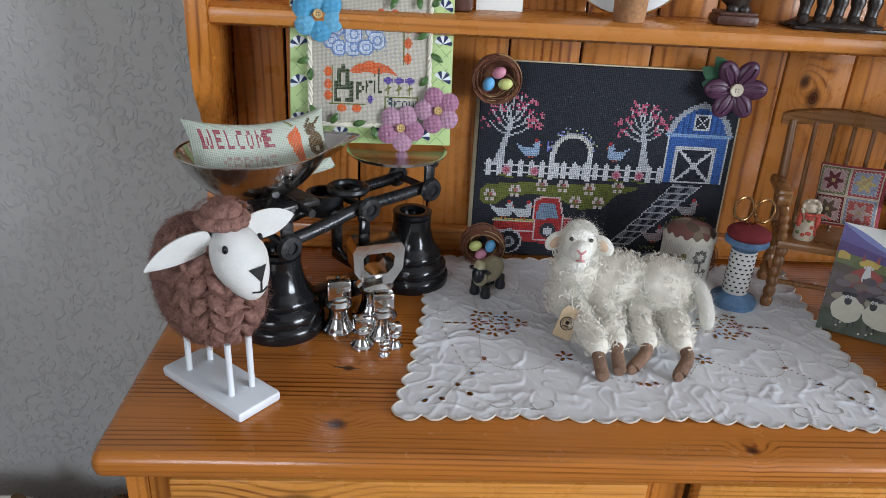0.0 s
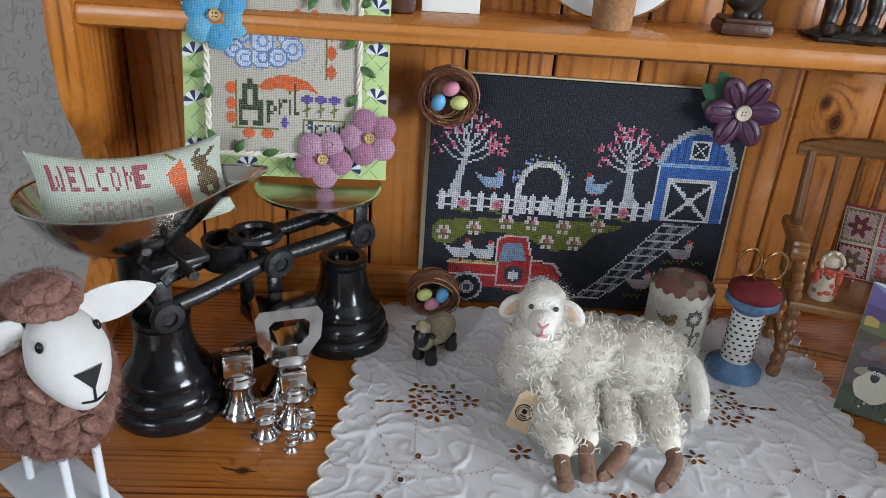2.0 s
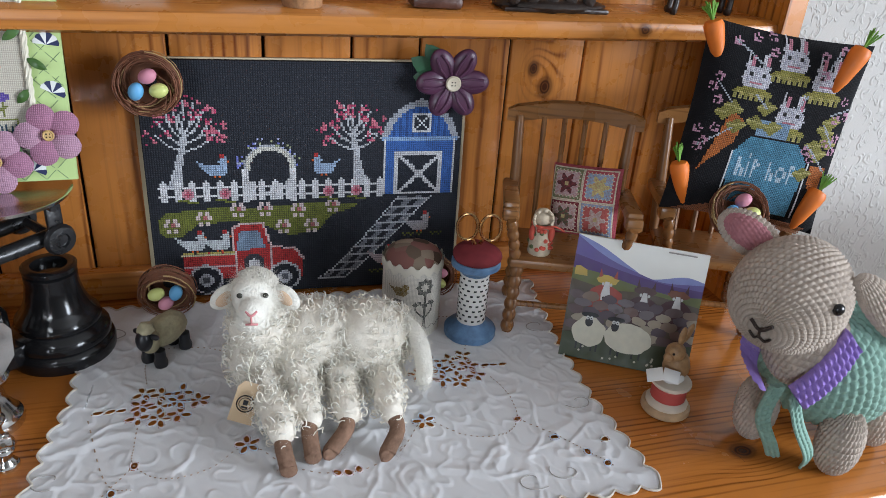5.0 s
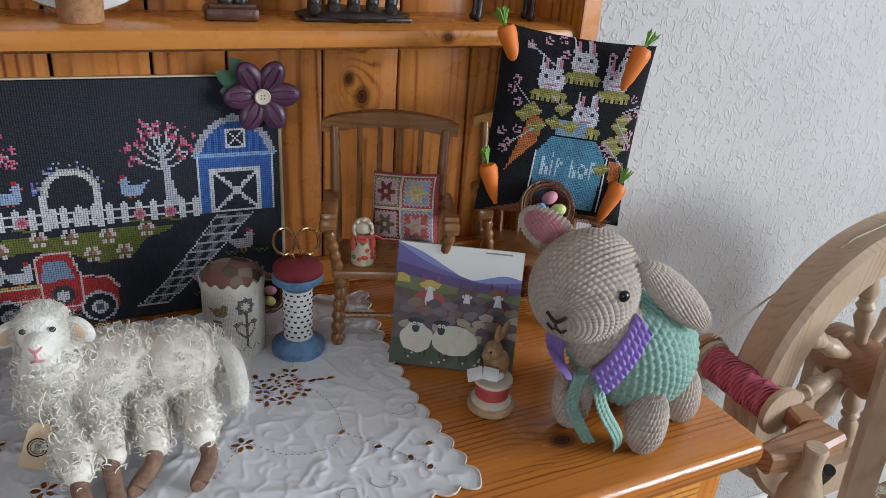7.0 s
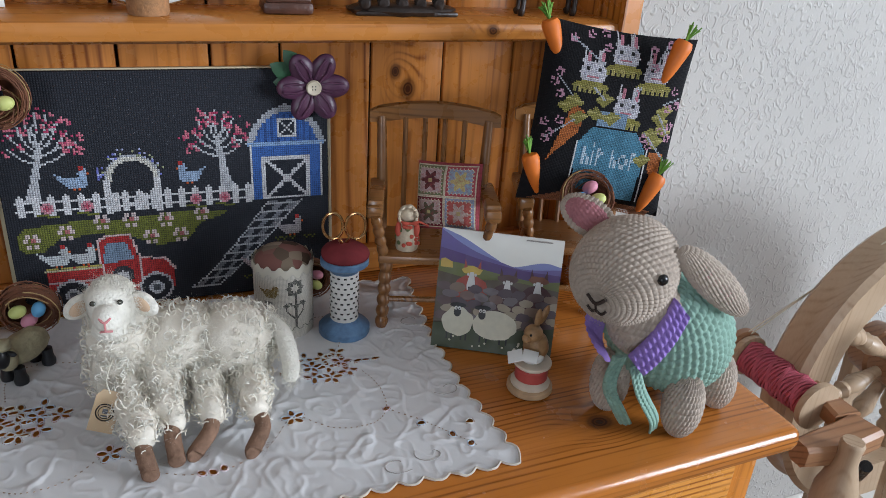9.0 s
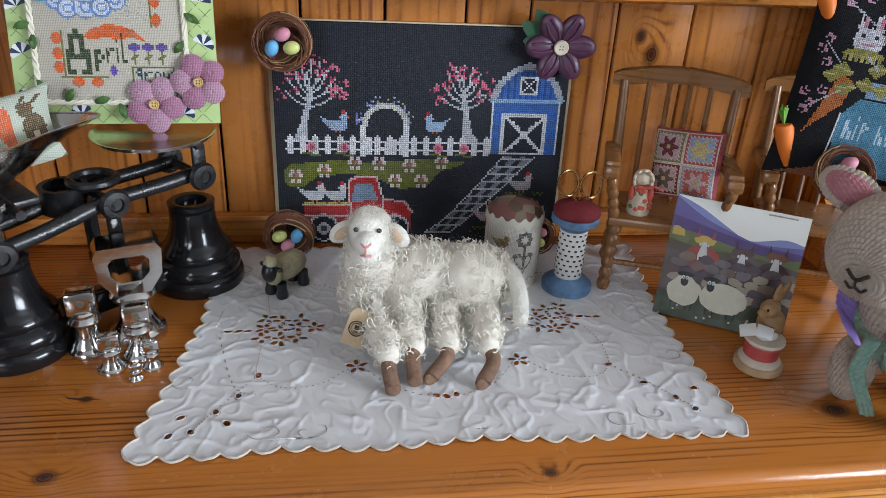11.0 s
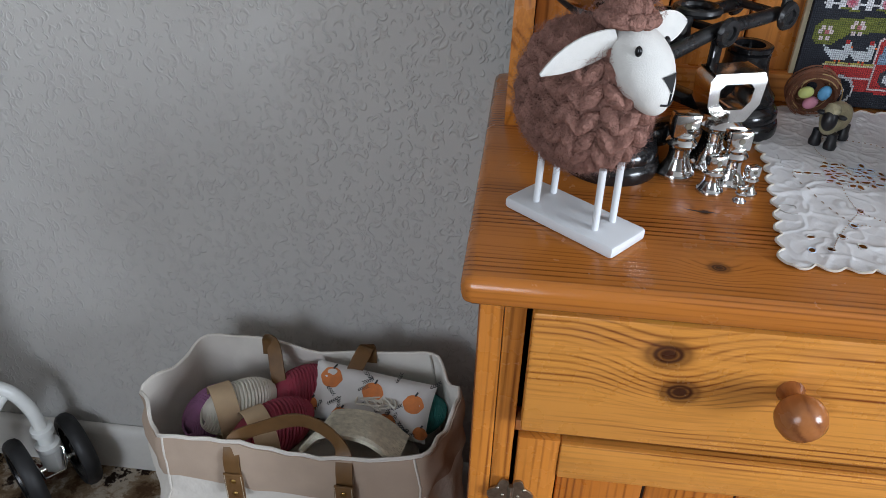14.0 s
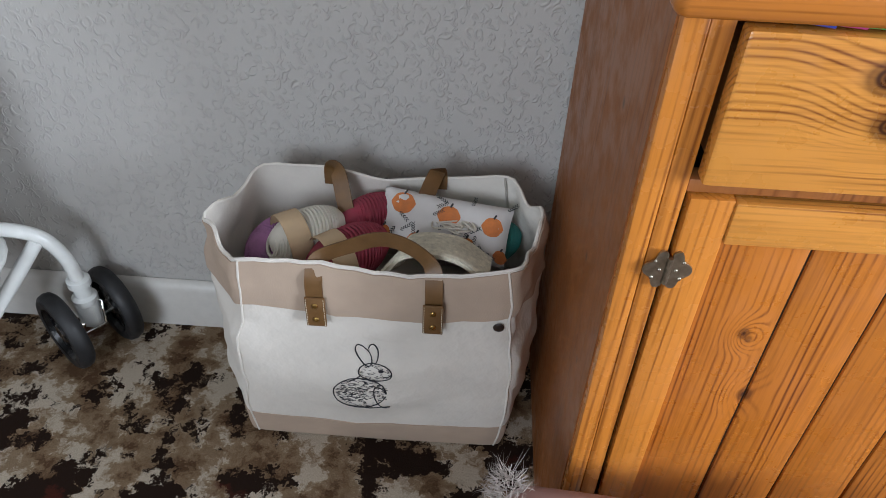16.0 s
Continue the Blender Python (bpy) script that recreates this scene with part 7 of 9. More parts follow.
M_GREENS = plain("raffia_green", (0.13, 0.30, 0.035), 0.7, vary=0.3, scale=150)
rnd = random.Random(13)
for top_, tip_ in (((0.791, 0.243, 1.168), (0.804, 0.238, 1.132)), ((0.899, 0.188, 1.157), (0.884, 0.188, 1.124)), ((0.778, 0.228, 1.050), (0.788, 0.223, 1.012)), ((0.892, 0.180, 1.035), (0.876, 0.180, 1.004))):
    a, b_ = Vector(top_), Vector(tip_)
    m = Matrix.Translation(a.lerp(b_, 0.48)) @ (b_ - a).to_track_quat("Z", "Y").to_matrix().to_4x4()
    c = thing("carrot_ornament", "small orange fabric carrot with raffia leaves on a cushion corner", "ornament", m @ Matrix.Scale(0.9, 4), "carrot ornaments")
    part("root", Geo().lathe([(0.0005, 0.025), (0.003, 0.0225), (0.0058, 0.013), (0.0078, 0), (0.0092, -0.01), (0.0094, -0.0155), (0.0075, -0.0195), (0.0015, -0.0205)], 20), M_CARROT, c)
    g = Geo()
    for k in range(16):
        a, s = rnd.uniform(0, 6.28), rnd.uniform(0.002, 0.009)
        g.tube(spline([(0, 0, -0.0195), (s * 0.5 * math.cos(a), s * 0.5 * math.sin(a), -0.028), (s * math.cos(a), s * math.sin(a), -0.0385 + rnd.uniform(0, 0.006))], 3), 0.0008, 4)
    part("leaf_tuft", g, M_GREENS, c)
nest(pose(0.822, 0.19, 1.016, -34, 0, -20), 0.025, 7, "small twig nest with pastel eggs below a bunny cushion")

# ---- crocheted lamb in a cape ----
def crochet(g, c, s, m=None, rows=30, st=54, amp=0.0014, shape_=None, lo=0.0, hi=1.0):
    """An egg of crochet: rows of V stitches pressed into the surface."""
    vs, fs = [], []
    nu, nv = st * 5, rows * 5
    for i in range(nv + 1):
        v = lo + (hi - lo) * i / nv
        th = math.pi * v
        for j in range(nu):
            u = j / nu
            ph = 2 * math.pi * u
            d = Vector((math.sin(th) * math.cos(ph), math.sin(th) * math.sin(ph), math.cos(th)))
            rowp = i / 5
            fr = rowp - math.floor(rowp)
            su = (u * st + 0.5 * (math.floor(rowp) % 2)) % 1.0
            bumpv = (0.35 + 0.65 * math.sin(math.pi * fr) ** 0.7) * (0.05 + 0.95 * abs(math.sin(math.pi * (su + (fr - 0.5) * 0.45))) ** 0.8)
            k = shape_(d) if shape_ else 1.0
            p = Vector((d.x * s[0] * k, d.y * s[1] * k, d.z * s[2] * (k if shape_ else 1)))
            vs.append(p + d * amp * (bumpv - 0.5) * min(1.0, math.sin(th) * 3) + Vector(c))
    for i in range(nv):
        for j in range(nu):
            fs.append((i * nu + j, (i + 1) * nu + j, (i + 1) * nu + (j + 1) % nu, i * nu + (j + 1) % nu))
    g.add(vs, fs, m)
    return g


cro = thing("crocheted_lamb", "beige crocheted lamb in a mint cape with a lilac collar", "toy", pose(0.842, 0.068, 0.8605))
M_YARN = plain("beige_yarn", (0.44, 0.37, 0.31), 0.95, vary=0.22, scale=240, relief=0.7, rel_scale=1100, dist=0.0006, spec=0.1)
M_MINT = plain("mint_yarn", (0.25, 0.39, 0.325), 0.95, vary=0.15, scale=200, relief=0.7, rel_scale=1100, dist=0.0006, spec=0.1)
M_LILAC = plain("lilac_yarn", (0.30, 0.20, 0.52), 0.95, vary=0.15, scale=200, relief=0.7, rel_scale=1100, dist=0.0006, spec=0.1)
M_PINKY = plain("dusty_pink_yarn", (0.40, 0.17, 0.19), 0.95, vary=0.2, scale=200, relief=0.7, rel_scale=1100, dist=0.0006, spec=0.1)
part("body", crochet(Geo(), (0, 0, 0), (0.0535, 0.0515, 0.070), Matrix.Translation((0.004, 0.009, 0.077)) @ Vector((-0.62, -0.14, 0.77)).to_track_quat("Z", "Y").to_matrix().to_4x4(), 27, 46, 0.0030, lambda d: 1.0 + 0.05 * d.z), M_MINT, cro, "mint green crocheted cape")
hm = pose(-0.0665, -0.004, 0.1465, 0, 0, 0) @ (Vector((-0.824, -0.467, -0.322)).normalized().to_track_quat("Z", "Y").to_matrix().to_4x4())
head = part("head", crochet(Geo(), (0, 0, -0.002), (0.0398, 0.0393, 0.0500), hm, 31, 54, 0.0024, lambda d: 1.0 - 0.13 * max(0, d.z) ** 2), M_YARN, cro, "beige crocheted head")
nk = Geo()
part("neck", crochet(nk, (-0.044, -0.01, 0.11), (0.029, 0.029, 0.036), None, 18, 40, 0.0020), M_YARN, cro)
for x, y, tl in ((-0.006, -0.036, 0), (-0.044, 0.014, 0), (0.056, -0.014, 12), (0.03, 0.042, 0)):
    part("leg", crochet(Geo(), (0, 0, 0.031), (0.0162, 0.0162, 0.031), pose(x, y, 0, 0, -tl, 0), 16, 30, 0.0020, lambda d: 1.0 + 0.10 * (1 - abs(d.z)) * abs(d.z)), M_YARN, cro)
for base, tip, w in (((-0.056, 0.034, 0.164), (-0.078, 0.066, 0.178), 0.0155), ((-0.030, -0.028, 0.168), (0.022, -0.042, 0.122), 0.0135)):
    a, b_ = Vector(base), Vector(tip)
    ez = (b_ - a).normalized()
    ex = ez.cross(Vector((-0.55, -0.72, 0.42))).normalized()
    m = Matrix((ex, ez.cross(ex), ez)).transposed().to_4x4()
    m.translation = a.lerp(b_, 0.5)
    ln = (b_ - a).length * 0.62
    e = part("ear", crochet(Geo(), (0, 0, 0), (w, 0.0080, ln), m, 20, 28, 0.0018), M_YARN, cro, "floppy crocheted ear with a pink lining")
    inner = Geo()
    crochet(inner, (0, 0.0048 if base[1] > 0 else 0.0018, 0), (w * 0.72, 0.0055, ln * 0.8), m, 14, 20, 0.0012)
    crochet(inner, (0, -0.0048 if base[1] > 0 else -0.0018, 0), (w * 0.72, 0.0055, ln * 0.8), m, 14, 20, 0.0012)
    part("ear_lining", inner, M_PINKY, e)
part("eye", Geo().ball((-0.0615, -0.0428, 0.1590), (0.0044, 0.0032, 0.0044), u=16, w=12), M_BLACK, cro, "shiny black safety eye")
M_DKYARN = plain("dark_brown_yarn", (0.03, 0.018, 0.014), 0.9)
tipw = hm @ Vector((0, 0, 0.0405))
g = Geo()
X, Yv = (hm.to_3x3() @ Vector((1, 0, 0))), (hm.to_3x3() @ Vector((0, 1, 0)))
side = Vector((0.493, -0.870, -0.000))
upv = Vector((-0.280, -0.159, 0.947))


def on_head(a, b_):
    d = ((tipw - hm.translation).normalized() + side * a + upv * b_).normalized()
    q = hm.to_3x3().inverted() @ d
    k = 1.0 - 0.13 * max(0, q.z) ** 2
    return hm @ Vector((q.x * 0.0413 * k, q.y * 0.0408 * k, q.z * 0.0518 * k - 0.002))


g.tube(spline([on_head(-0.22, 0.26), on_head(0.0, 0.1), on_head(0.22, 0.28)], 5), 0.0014, 6)
g.tube(spline([on_head(0.0, 0.1), on_head(0.0, -0.1)], 4), 0.001, 6)
g.tube(spline([on_head(-0.2, -0.05), on_head(-0.1, -0.17), on_head(0.0, -0.1), on_head(0.12, -0.18), on_head(0.22, -0.06)], 5), 0.001, 6)
part("stitched_mouth", g, M_DKYARN, head)
# lilac collar and mint ties
col_ = spline([(-0.058, 0.02, 0.118), (-0.078, 0.004, 0.096), (-0.079, -0.013, 0.082)], 5), spline([(-0.066, -0.038, 0.083), (-0.056, -0.041, 0.096), (-0.044, -0.041, 0.112), (-0.032, -0.037, 0.128)], 4)
def knit_band(line, across, out, rows, amp, thick, st=3.2):
    """A flat crocheted band: raised stitches along a line, with a rounded edge and a plain back."""
    vs, fs = [], []
    fine = []
    for a, b_ in zip(line[:-1], line[1:]):
        fine += [Vector(a).lerp(Vector(b_), k / 6) for k in range(6)]
    fine.append(Vector(line[-1]))
    nv = rows * 5
    run = 0.0
    for i, p in enumerate(fine):
        if i:
            run += (p - fine[i - 1]).length
        for side in (1, -1):
            for j in range(nv + 1):
                v = j / nv
                fr = (v * rows) % 1.0
                su = run / (st * 0.001) + 0.5 * (int(min(v * rows, rows - 1)) % 2)
                b1 = (0.3 + 0.7 * abs(math.sin(math.pi * fr))) * abs(math.sin(math.pi * su + (fr - 0.5)))
                edge = math.sin(math.pi * min(0.999, max(0.001, v))) ** 0.3
                vs.append(p + across * (v - 0.5) + out * side * (thick * edge + (amp * b1 if side > 0 else 0)))
    n = nv + 1
    for i in range(len(fine) - 1):
        a, c = i * 2 * n, (i + 1) * 2 * n
        for j in range(nv):
            fs += [(a + j, c + j, c + j + 1, a + j + 1), (a + n + j, a + n + j + 1, c + n + j + 1, c + n + j)]
        fs += [(a, a + n, c + n, c), (a + nv, c + nv, c + n + nv, a + n + nv)]
    fs += [tuple(list(range(n)) + list(range(2 * n - 1, n - 1, -1))), tuple(list(range((len(fine) - 1) * 2 * n + n - 1, (len(fine) - 1) * 2 * n - 1, -1)) + list(range((len(fine) - 1) * 2 * n + n, len(fine) * 2 * n)))]
    return Geo().add(vs, fs)


for cc, out in zip(col_, (Vector((-0.86, -0.3, 0.2)), Vector((-0.35, -0.88, 0.25)))):
    part("collar", knit_band(cc, Vector((0.0115, -0.0085, -0.0155)), out.normalized(), 3, 0.0034, 0.0034, 5.0), M_LILAC, cro, "lilac crocheted collar")
for pts, ac in ((((-0.064, -0.034, 0.082), (-0.059, -0.042, 0.06), (-0.040, -0.042, 0.03), (-0.026, -0.030, 0.006)), (0.011, 0.003, 0.003)), (((-0.071, -0.024, 0.084), (-0.077, -0.026, 0.058), (-0.062, -0.026, 0.03), (-0.046, -0.018, 0.008)), (0.009, -0.006, 0.002))):
    part("cape_tie", knit_band(spline(pts, 5), Vector(ac), Vector((-0.5, -0.86, 0.1)).normalized(), 3, 0.0024, 0.0018, 4.6), M_MINT, cro)
rnd = random.Random(77)
fz = []
for i in range(1800):
    a, b_ = rnd.uniform(0, 6.28), math.acos(rnd.uniform(-1, 1))
    d = Vector((math.sin(b_) * math.cos(a), math.sin(b_) * math.sin(a), math.cos(b_)))
    fz.append((hm @ Vector((d.x * 0.041, d.y * 0.0405, d.z * 0.0455)), hm.to_3x3() @ d))
fuzz("yarn_fibres", cro, fz, M_YARN, 0.0035, 0.00006, 7, 1.8)


# ---- things on the plate rack shelf ----
SZ = 1.1558
pl = thing("china_plate", "white china plate with a gold rim and floral print", "plate", pose(0.466, 0.379, SZ + 0.0755, 82))
M_CHINA = plain("white_china", (0.70, 0.71, 0.70), 0.12, vary=0.04, relief=0.0)
part("dish", Geo().lathe([(0.0005, 0.0), (0.045, 0.0), (0.05, 0.003), (0.073, 0.0085), (0.0755, 0.0098), (0.073, 0.0105), (0.05, 0.0052), (0.045, 0.0025), (0.0005, 0.0025)], 56, caps=False), M_CHINA, pl)
part("gold_rim", Geo().tube([(0.0748 * math.cos(a), 0.0748 * math.sin(a), 0.0103) for a in (6.283 * k / 56 for k in range(56))], 0.0009, 6, closed=True), M_GOLD, pl)
rnd = random.Random(40)
for i in range(26):
    a, r = rnd.uniform(0, 6.28), rnd.uniform(0.01, 0.06)
    g = Geo()
    leaf_geo(g, pose(r * math.cos(a), r * math.sin(a), 0.0035 + 0.0055 * max(0, (r - 0.045) / 0.028), 90, 0, math.degrees(a) + rnd.uniform(-60, 60)), rnd.uniform(0.006, 0.013), 0.0022)
    part("printed_leaf", g, (M_LEAF, M_BTN, M_BLUEF)[i % 3], pl)
ck = thing("cork_pot", "small round pot made of rough cork", "pot", pose(0.464, 0.335, SZ))
M_CORK = plain("rough_cork", (0.34, 0.17, 0.075), 0.9, vary=0.45, scale=260, relief=0.8, rel_scale=420, dist=0.001)
part("pot", Geo().lathe([(0.0158, 0), (0.0165, 0.002), (0.0172, 0.02), (0.018, 0.036), (0.015, 0.036), (0.014, 0.006)], 28), M_CORK, ck)
M_BRONZE = plain("dark_bronze_resin", (0.022, 0.014, 0.011), 0.38, vary=0.4, scale=120, relief=0.5, rel_scale=260, dist=0.001)
M_REDBR = plain("red_brown_resin", (0.07, 0.028, 0.018), 0.4, vary=0.4, scale=120, relief=0.5, rel_scale=260, dist=0.001)
fg = thing("bronze_figurine", "dark bronze animal figurine on a scalloped red-brown base", "figurine", pose(0.581, 0.35, SZ, 0, 0, -4))
part("base", Geo().box((0, 0, 0.0055), (0.045, 0.034, 0.011), r=0.004).box((0, 0, 0.012), (0.04, 0.03, 0.004), r=0.002), M_REDBR, fg)
part("body", Geo().ball((0, 0, 0.033), (0.0165, 0.0125, 0.021), u=22, w=16, lump=0.25, lscale=90).ball((-0.005, -0.006, 0.016), (0.007, 0.006, 0.006), u=12, w=8).ball((0.007, -0.006, 0.016), (0.007, 0.006, 0.006), u=12, w=8), M_BRONZE, fg)
fg = thing("bronze_figurine", "black bronze group of standing animals on an oval rock base", "figurine", pose(0.692, 0.352, SZ, 0, 0, -3))
part("base", Geo().ball((0, 0, 0.004), (0.055, 0.026, 0.008), u=30, w=12, lump=0.2, lscale=90).box((0, 0, 0.002), (0.10, 0.044, 0.004), r=0.0015), M_BRONZE, fg)
for x in (-0.04, -0.022, -0.004, 0.014, 0.032):
    part("paw", Geo().tube(spline([(x, -0.008, 0.05), (x + 0.002, -0.01, 0.028), (x, -0.012, 0.012), (x - 0.001, -0.019, 0.011)], 4), [0.0075] * 5 + [0.006] * 4 + [0.0055, 0.0058, 0.006, 0.004], 10), M_BRONZE, fg)
part("body", Geo().ball((-0.005, 0.0, 0.052), (0.048, 0.016, 0.016), u=24, w=14, lump=0.15, lscale=80), M_BRONZE, fg)
fg = thing("metal_horse", "thin-legged dark metal horse figure on the shelf", "figurine", pose(0.852, 0.35, SZ, 0, 0, 5))
for x, y in ((-0.034, -0.006), (-0.03, 0.008), (0.026, -0.008), (0.03, 0.008)):
    part("leg", Geo().tube(spline([(x * 0.8, y, 0.055), (x, y, 0.03), (x * 1.05, y, 0.006), (x * 1.05 - 0.004, y - 0.001, 0.0022)], 4), [0.0055, 0.005, 0.0045, 0.004, 0.0035, 0.003, 0.003, 0.003, 0.003, 0.0035, 0.004, 0.004, 0.0022], 10), M_BRONZE, fg)
part("body", Geo().ball((0, 0, 0.062), (0.036, 0.013, 0.014), u=22, w=14, lump=0.1, lscale=60), M_BRONZE, fg)
fg = thing("dark_ornament", "small dark brown carved wooden block ornament", "ornament", pose(0.288, 0.35, SZ, 0, 0, 4))
part("block", Geo().box((0, 0, 0.02), (0.026, 0.024, 0.04), r=0.004), M_REDBR, fg)
nc = thing("white_notecard", "plain white notecard standing on the shelf", "card", pose(0.332, 0.365, SZ, -8, 0, 3))
part("leaf", Geo().box((0, 0, 0.03), (0.05, 0.0008, 0.06)), M_CARD, nc)
bx = thing("grey_ornament", "small grey ornament base on the shelf", "ornament", pose(0.055, 0.35, SZ))
part("base", Geo().lathe([(0.012, 0), (0.0128, 0.002), (0.010, 0.006), (0.008, 0.02)], 20), M_PEWTER, bx)

# ---- pens in the drawer ----
for i, (x, colr) in enumerate(((0.098, (0.05, 0.08, 0.5)), (0.118, (0.55, 0.05, 0.25)), (0.136, (0.08, 0.45, 0.12)), (0.16, (0.15, 0.4, 0.1)), (0.185, (0.3, 0.3, 0.5)))):
    pn = thing("pen", "coloured plastic pen lying across the open drawer", "pen", pose(x, 0.0185, 0.8335, 0, 0, 8 * i - 20) @ Matrix.Scale(0.8, 4), "pens in the drawer")
    part("barrel", Geo().tube([(-0.012, 0, 0), (0.014, 0, 0)], 0.004, 10), plain("coloured_plastic", colr, 0.3, vary=0.05), pn)

# ---- the canvas bag ----
bag = thing("canvas_tote_bag", "cream canvas tote bag with tan trim full of wool", "bag")
M_CANVAS = plain("cream_canvas", (0.68, 0.64, 0.58), 0.9, vary=0.08, scale=18, relief=0.5, rel_scale=34, dist=0.006, spec=0.15)
M_TANC = plain("tan_canvas", (0.46, 0.355, 0.275), 0.9, vary=0.1, scale=20, relief=0.6, rel_scale=800, dist=0.0006, spec=0.15)
M_LEATHER = plain("brown_leather", (0.15, 0.075, 0.025), 0.5, vary=0.25, scale=60, relief=0.3, rel_scale=500)
BOT = [(-0.456, 0.31), (-0.443, 0.253), (-0.045, 0.255), (-0.030, 0.33), (-0.04, 0.41), (-0.447, 0.405)]
RIM = [(-0.463, 0.28), (-0.40, 0.203), (-0.058, 0.208), (-0.012, 0.325), (-0.054, 0.413), (-0.421, 0.407)]


def ring_pts(poly, n=16):
    out = []
    m_ = len(poly)
    for i in range(m_):
        a, b_ = Vector(poly[i]), Vector(poly[(i + 1) % m_])
        out += [a.lerp(b_, k / n) for k in range(n)]
    sm = out[:]
    for _ in range(2):
        sm = [(sm[i - 1] + sm[i] * 2 + sm[(i + 1) % len(sm)]) / 4 for i in range(len(sm))]
    return sm


rb, rr_ = ring_pts(BOT), ring_pts(RIM)
NR = len(rb)


def bag_point(i, u, inset=0.0):
    p = rb[i % NR].lerp(rr_[i % NR], u ** 0.85)
    c = Vector((-0.24, 0.31))
    d = (p - c).normalized()
    bul = 0.014 * math.sin(math.pi * u ** 0.8) + (0.008 * noise.noise(Vector((p.x * 14, p.y * 14, u * 4))) + 0.007 * noise.noise(Vector((p.x * 30 + u * 9, p.y * 30, u * 11)))) * min(1, u * 4)
    q = p + d * (bul - inset)
    z = 0.003 + u * (0.415 + 0.007 * math.sin(i * 0.42) + 0.005 * noise.noise(Vector((i * 0.3, 2, 1))))
    return Vector((q.x, q.y, z))


def bag_wall(u0, u1, inset, n=20, thick=0.003, i0=0, i1=None):
    """A stretch of the bag's wall, with thickness."""
    i1 = NR if i1 is None else i1
    g = Geo()
    cnt = i1 - i0 + (0 if i1 - i0 == NR else 1)
    vs = []
    for ly in (0, thick):
        for k in range(n + 1):
            for i in range(cnt):
                vs.append(bag_point(i0 + i, u0 + (u1 - u0) * k / n, inset + ly))
    fs = []
    full = i1 - i0 == NR
    off = (n + 1) * cnt
    for k in range(n):
        for i in range(cnt if full else cnt - 1):
            a, b_ = k * cnt + i, k * cnt + (i + 1) % cnt
            fs += [(a, b_, b_ + cnt, a + cnt), (off + a, off + a + cnt, off + b_ + cnt, off + b_)]
    for i in range(cnt if full else cnt - 1):
        a, b_ = n * cnt + i, n * cnt + (i + 1) % cnt
        fs += [(a, b_, off + b_, off + a)]
    g.add(vs, fs)
    return g


part("body", bag_wall(0.0, 1.0, 0.0, 26), M_CANVAS, bag, "cream canvas body")
part("bottom_band", bag_wall(0.0, 0.155, -0.0025, 5), M_TANC, bag, "tan canvas base band")
part("top_band", bag_wall(0.80, 0.995, -0.0025, 6), M_TANC, bag, "tan canvas top band")
rimp = [bag_point(i, 1.0, 0.0012) for i in range(NR)]
part("rim_binding", Geo().tube(rimp, 0.0028, 6, closed=True), M_CANVAS, bag)
part("bag_base", Geo().add([bag_point(i, 0.0, 0.001) for i in range(NR)], [tuple(range(NR))]), M_CANVAS, bag)
for i in (16, 32):
    part("seam", Geo().tube([bag_point(i, u / 14, -0.002) for u in range(15)], 0.0018, 6), M_CANVAS, bag)
    part("inner_seam", Geo().tube([bag_point(i + 48 if i == 16 else 64, u / 14, 0.005) for u in range(4, 15)], 0.002, 6), M_CANVAS, bag)


def strap(pts, w, label, parent):
    """A flat leather strap along a curve."""
    sp = spline(pts, 7)
    g = Geo()
    vs = []
    for i, p in enumerate(sp):
        d = (sp[min(i + 1, len(sp) - 1)] - sp[max(i - 1, 0)]).normalized()
        nrm = Vector((0, -1, 0)) if abs(d.y) < 0.85 else Vector((0, 0, 1))
        s = d.cross(nrm).normalized()
        nn = s.cross(d).normalized()
        for a, b_ in ((-w, 0.0011), (w, 0.0011), (w, -0.0011), (-w, -0.0011)):
            vs.append(p + s * a + nn * b_)
    n = len(sp)
    fs = [(i * 4 + j, i * 4 + (j + 1) % 4, (i + 1) * 4 + (j + 1) % 4, (i + 1) * 4 + j) for i in range(n - 1) for j in range(4)] + [(3, 2, 1, 0), tuple((n - 1) * 4 + j for j in range(4))]
    g.add(vs, fs)
    return part("handle", g, M_LEATHER, parent, label)


h1 = strap([(-0.303, 0.197, 0.355), (-0.303, 0.198, 0.40), (-0.297, 0.213, 0.424), (-0.262, 0.235, 0.428), (-0.222, 0.243, 0.436), (-0.184, 0.235, 0.430), (-0.158, 0.214, 0.420), (-0.154, 0.2, 0.39), (-0.154, 0.199, 0.35)], 0.011, "brown leather handle folded over the contents", bag)
h2 = strap([(-0.315, 0.402, 0.40), (-0.313, 0.40, 0.43), (-0.302, 0.385, 0.43), (-0.285, 0.35, 0.385), (-0.262, 0.33, 0.36), (-0.225, 0.33, 0.36), (-0.19, 0.355, 0.39), (-0.17, 0.39, 0.425), (-0.163, 0.405, 0.43), (-0.162, 0.406, 0.40)], 0.0115, "brown leather handle hanging inside", bag)
for x in (-0.303, -0.154):
    pt = part("leather_patch", Geo().box((x, 0.1935, 0.35), (0.026, 0.003, 0.05), r=0.0012), M_LEATHER, bag, "stitched brown leather handle patch")
    for dz in (-0.012, 0.012):
        part("rivet", Geo().ball((x, 0.1915, 0.35 + dz), (0.0042, 0.002, 0.0042), u=12, w=8), M_BRASS, pt)
    g = Geo()
    for k in range(11):
        for s in (-1, 1):
            g.box((x + s * 0.0112, 0.1918, 0.3285 + k * 0.0043), (0.0007, 0.0005, 0.0026))
    part("stitching", g, M_CORD, pt)
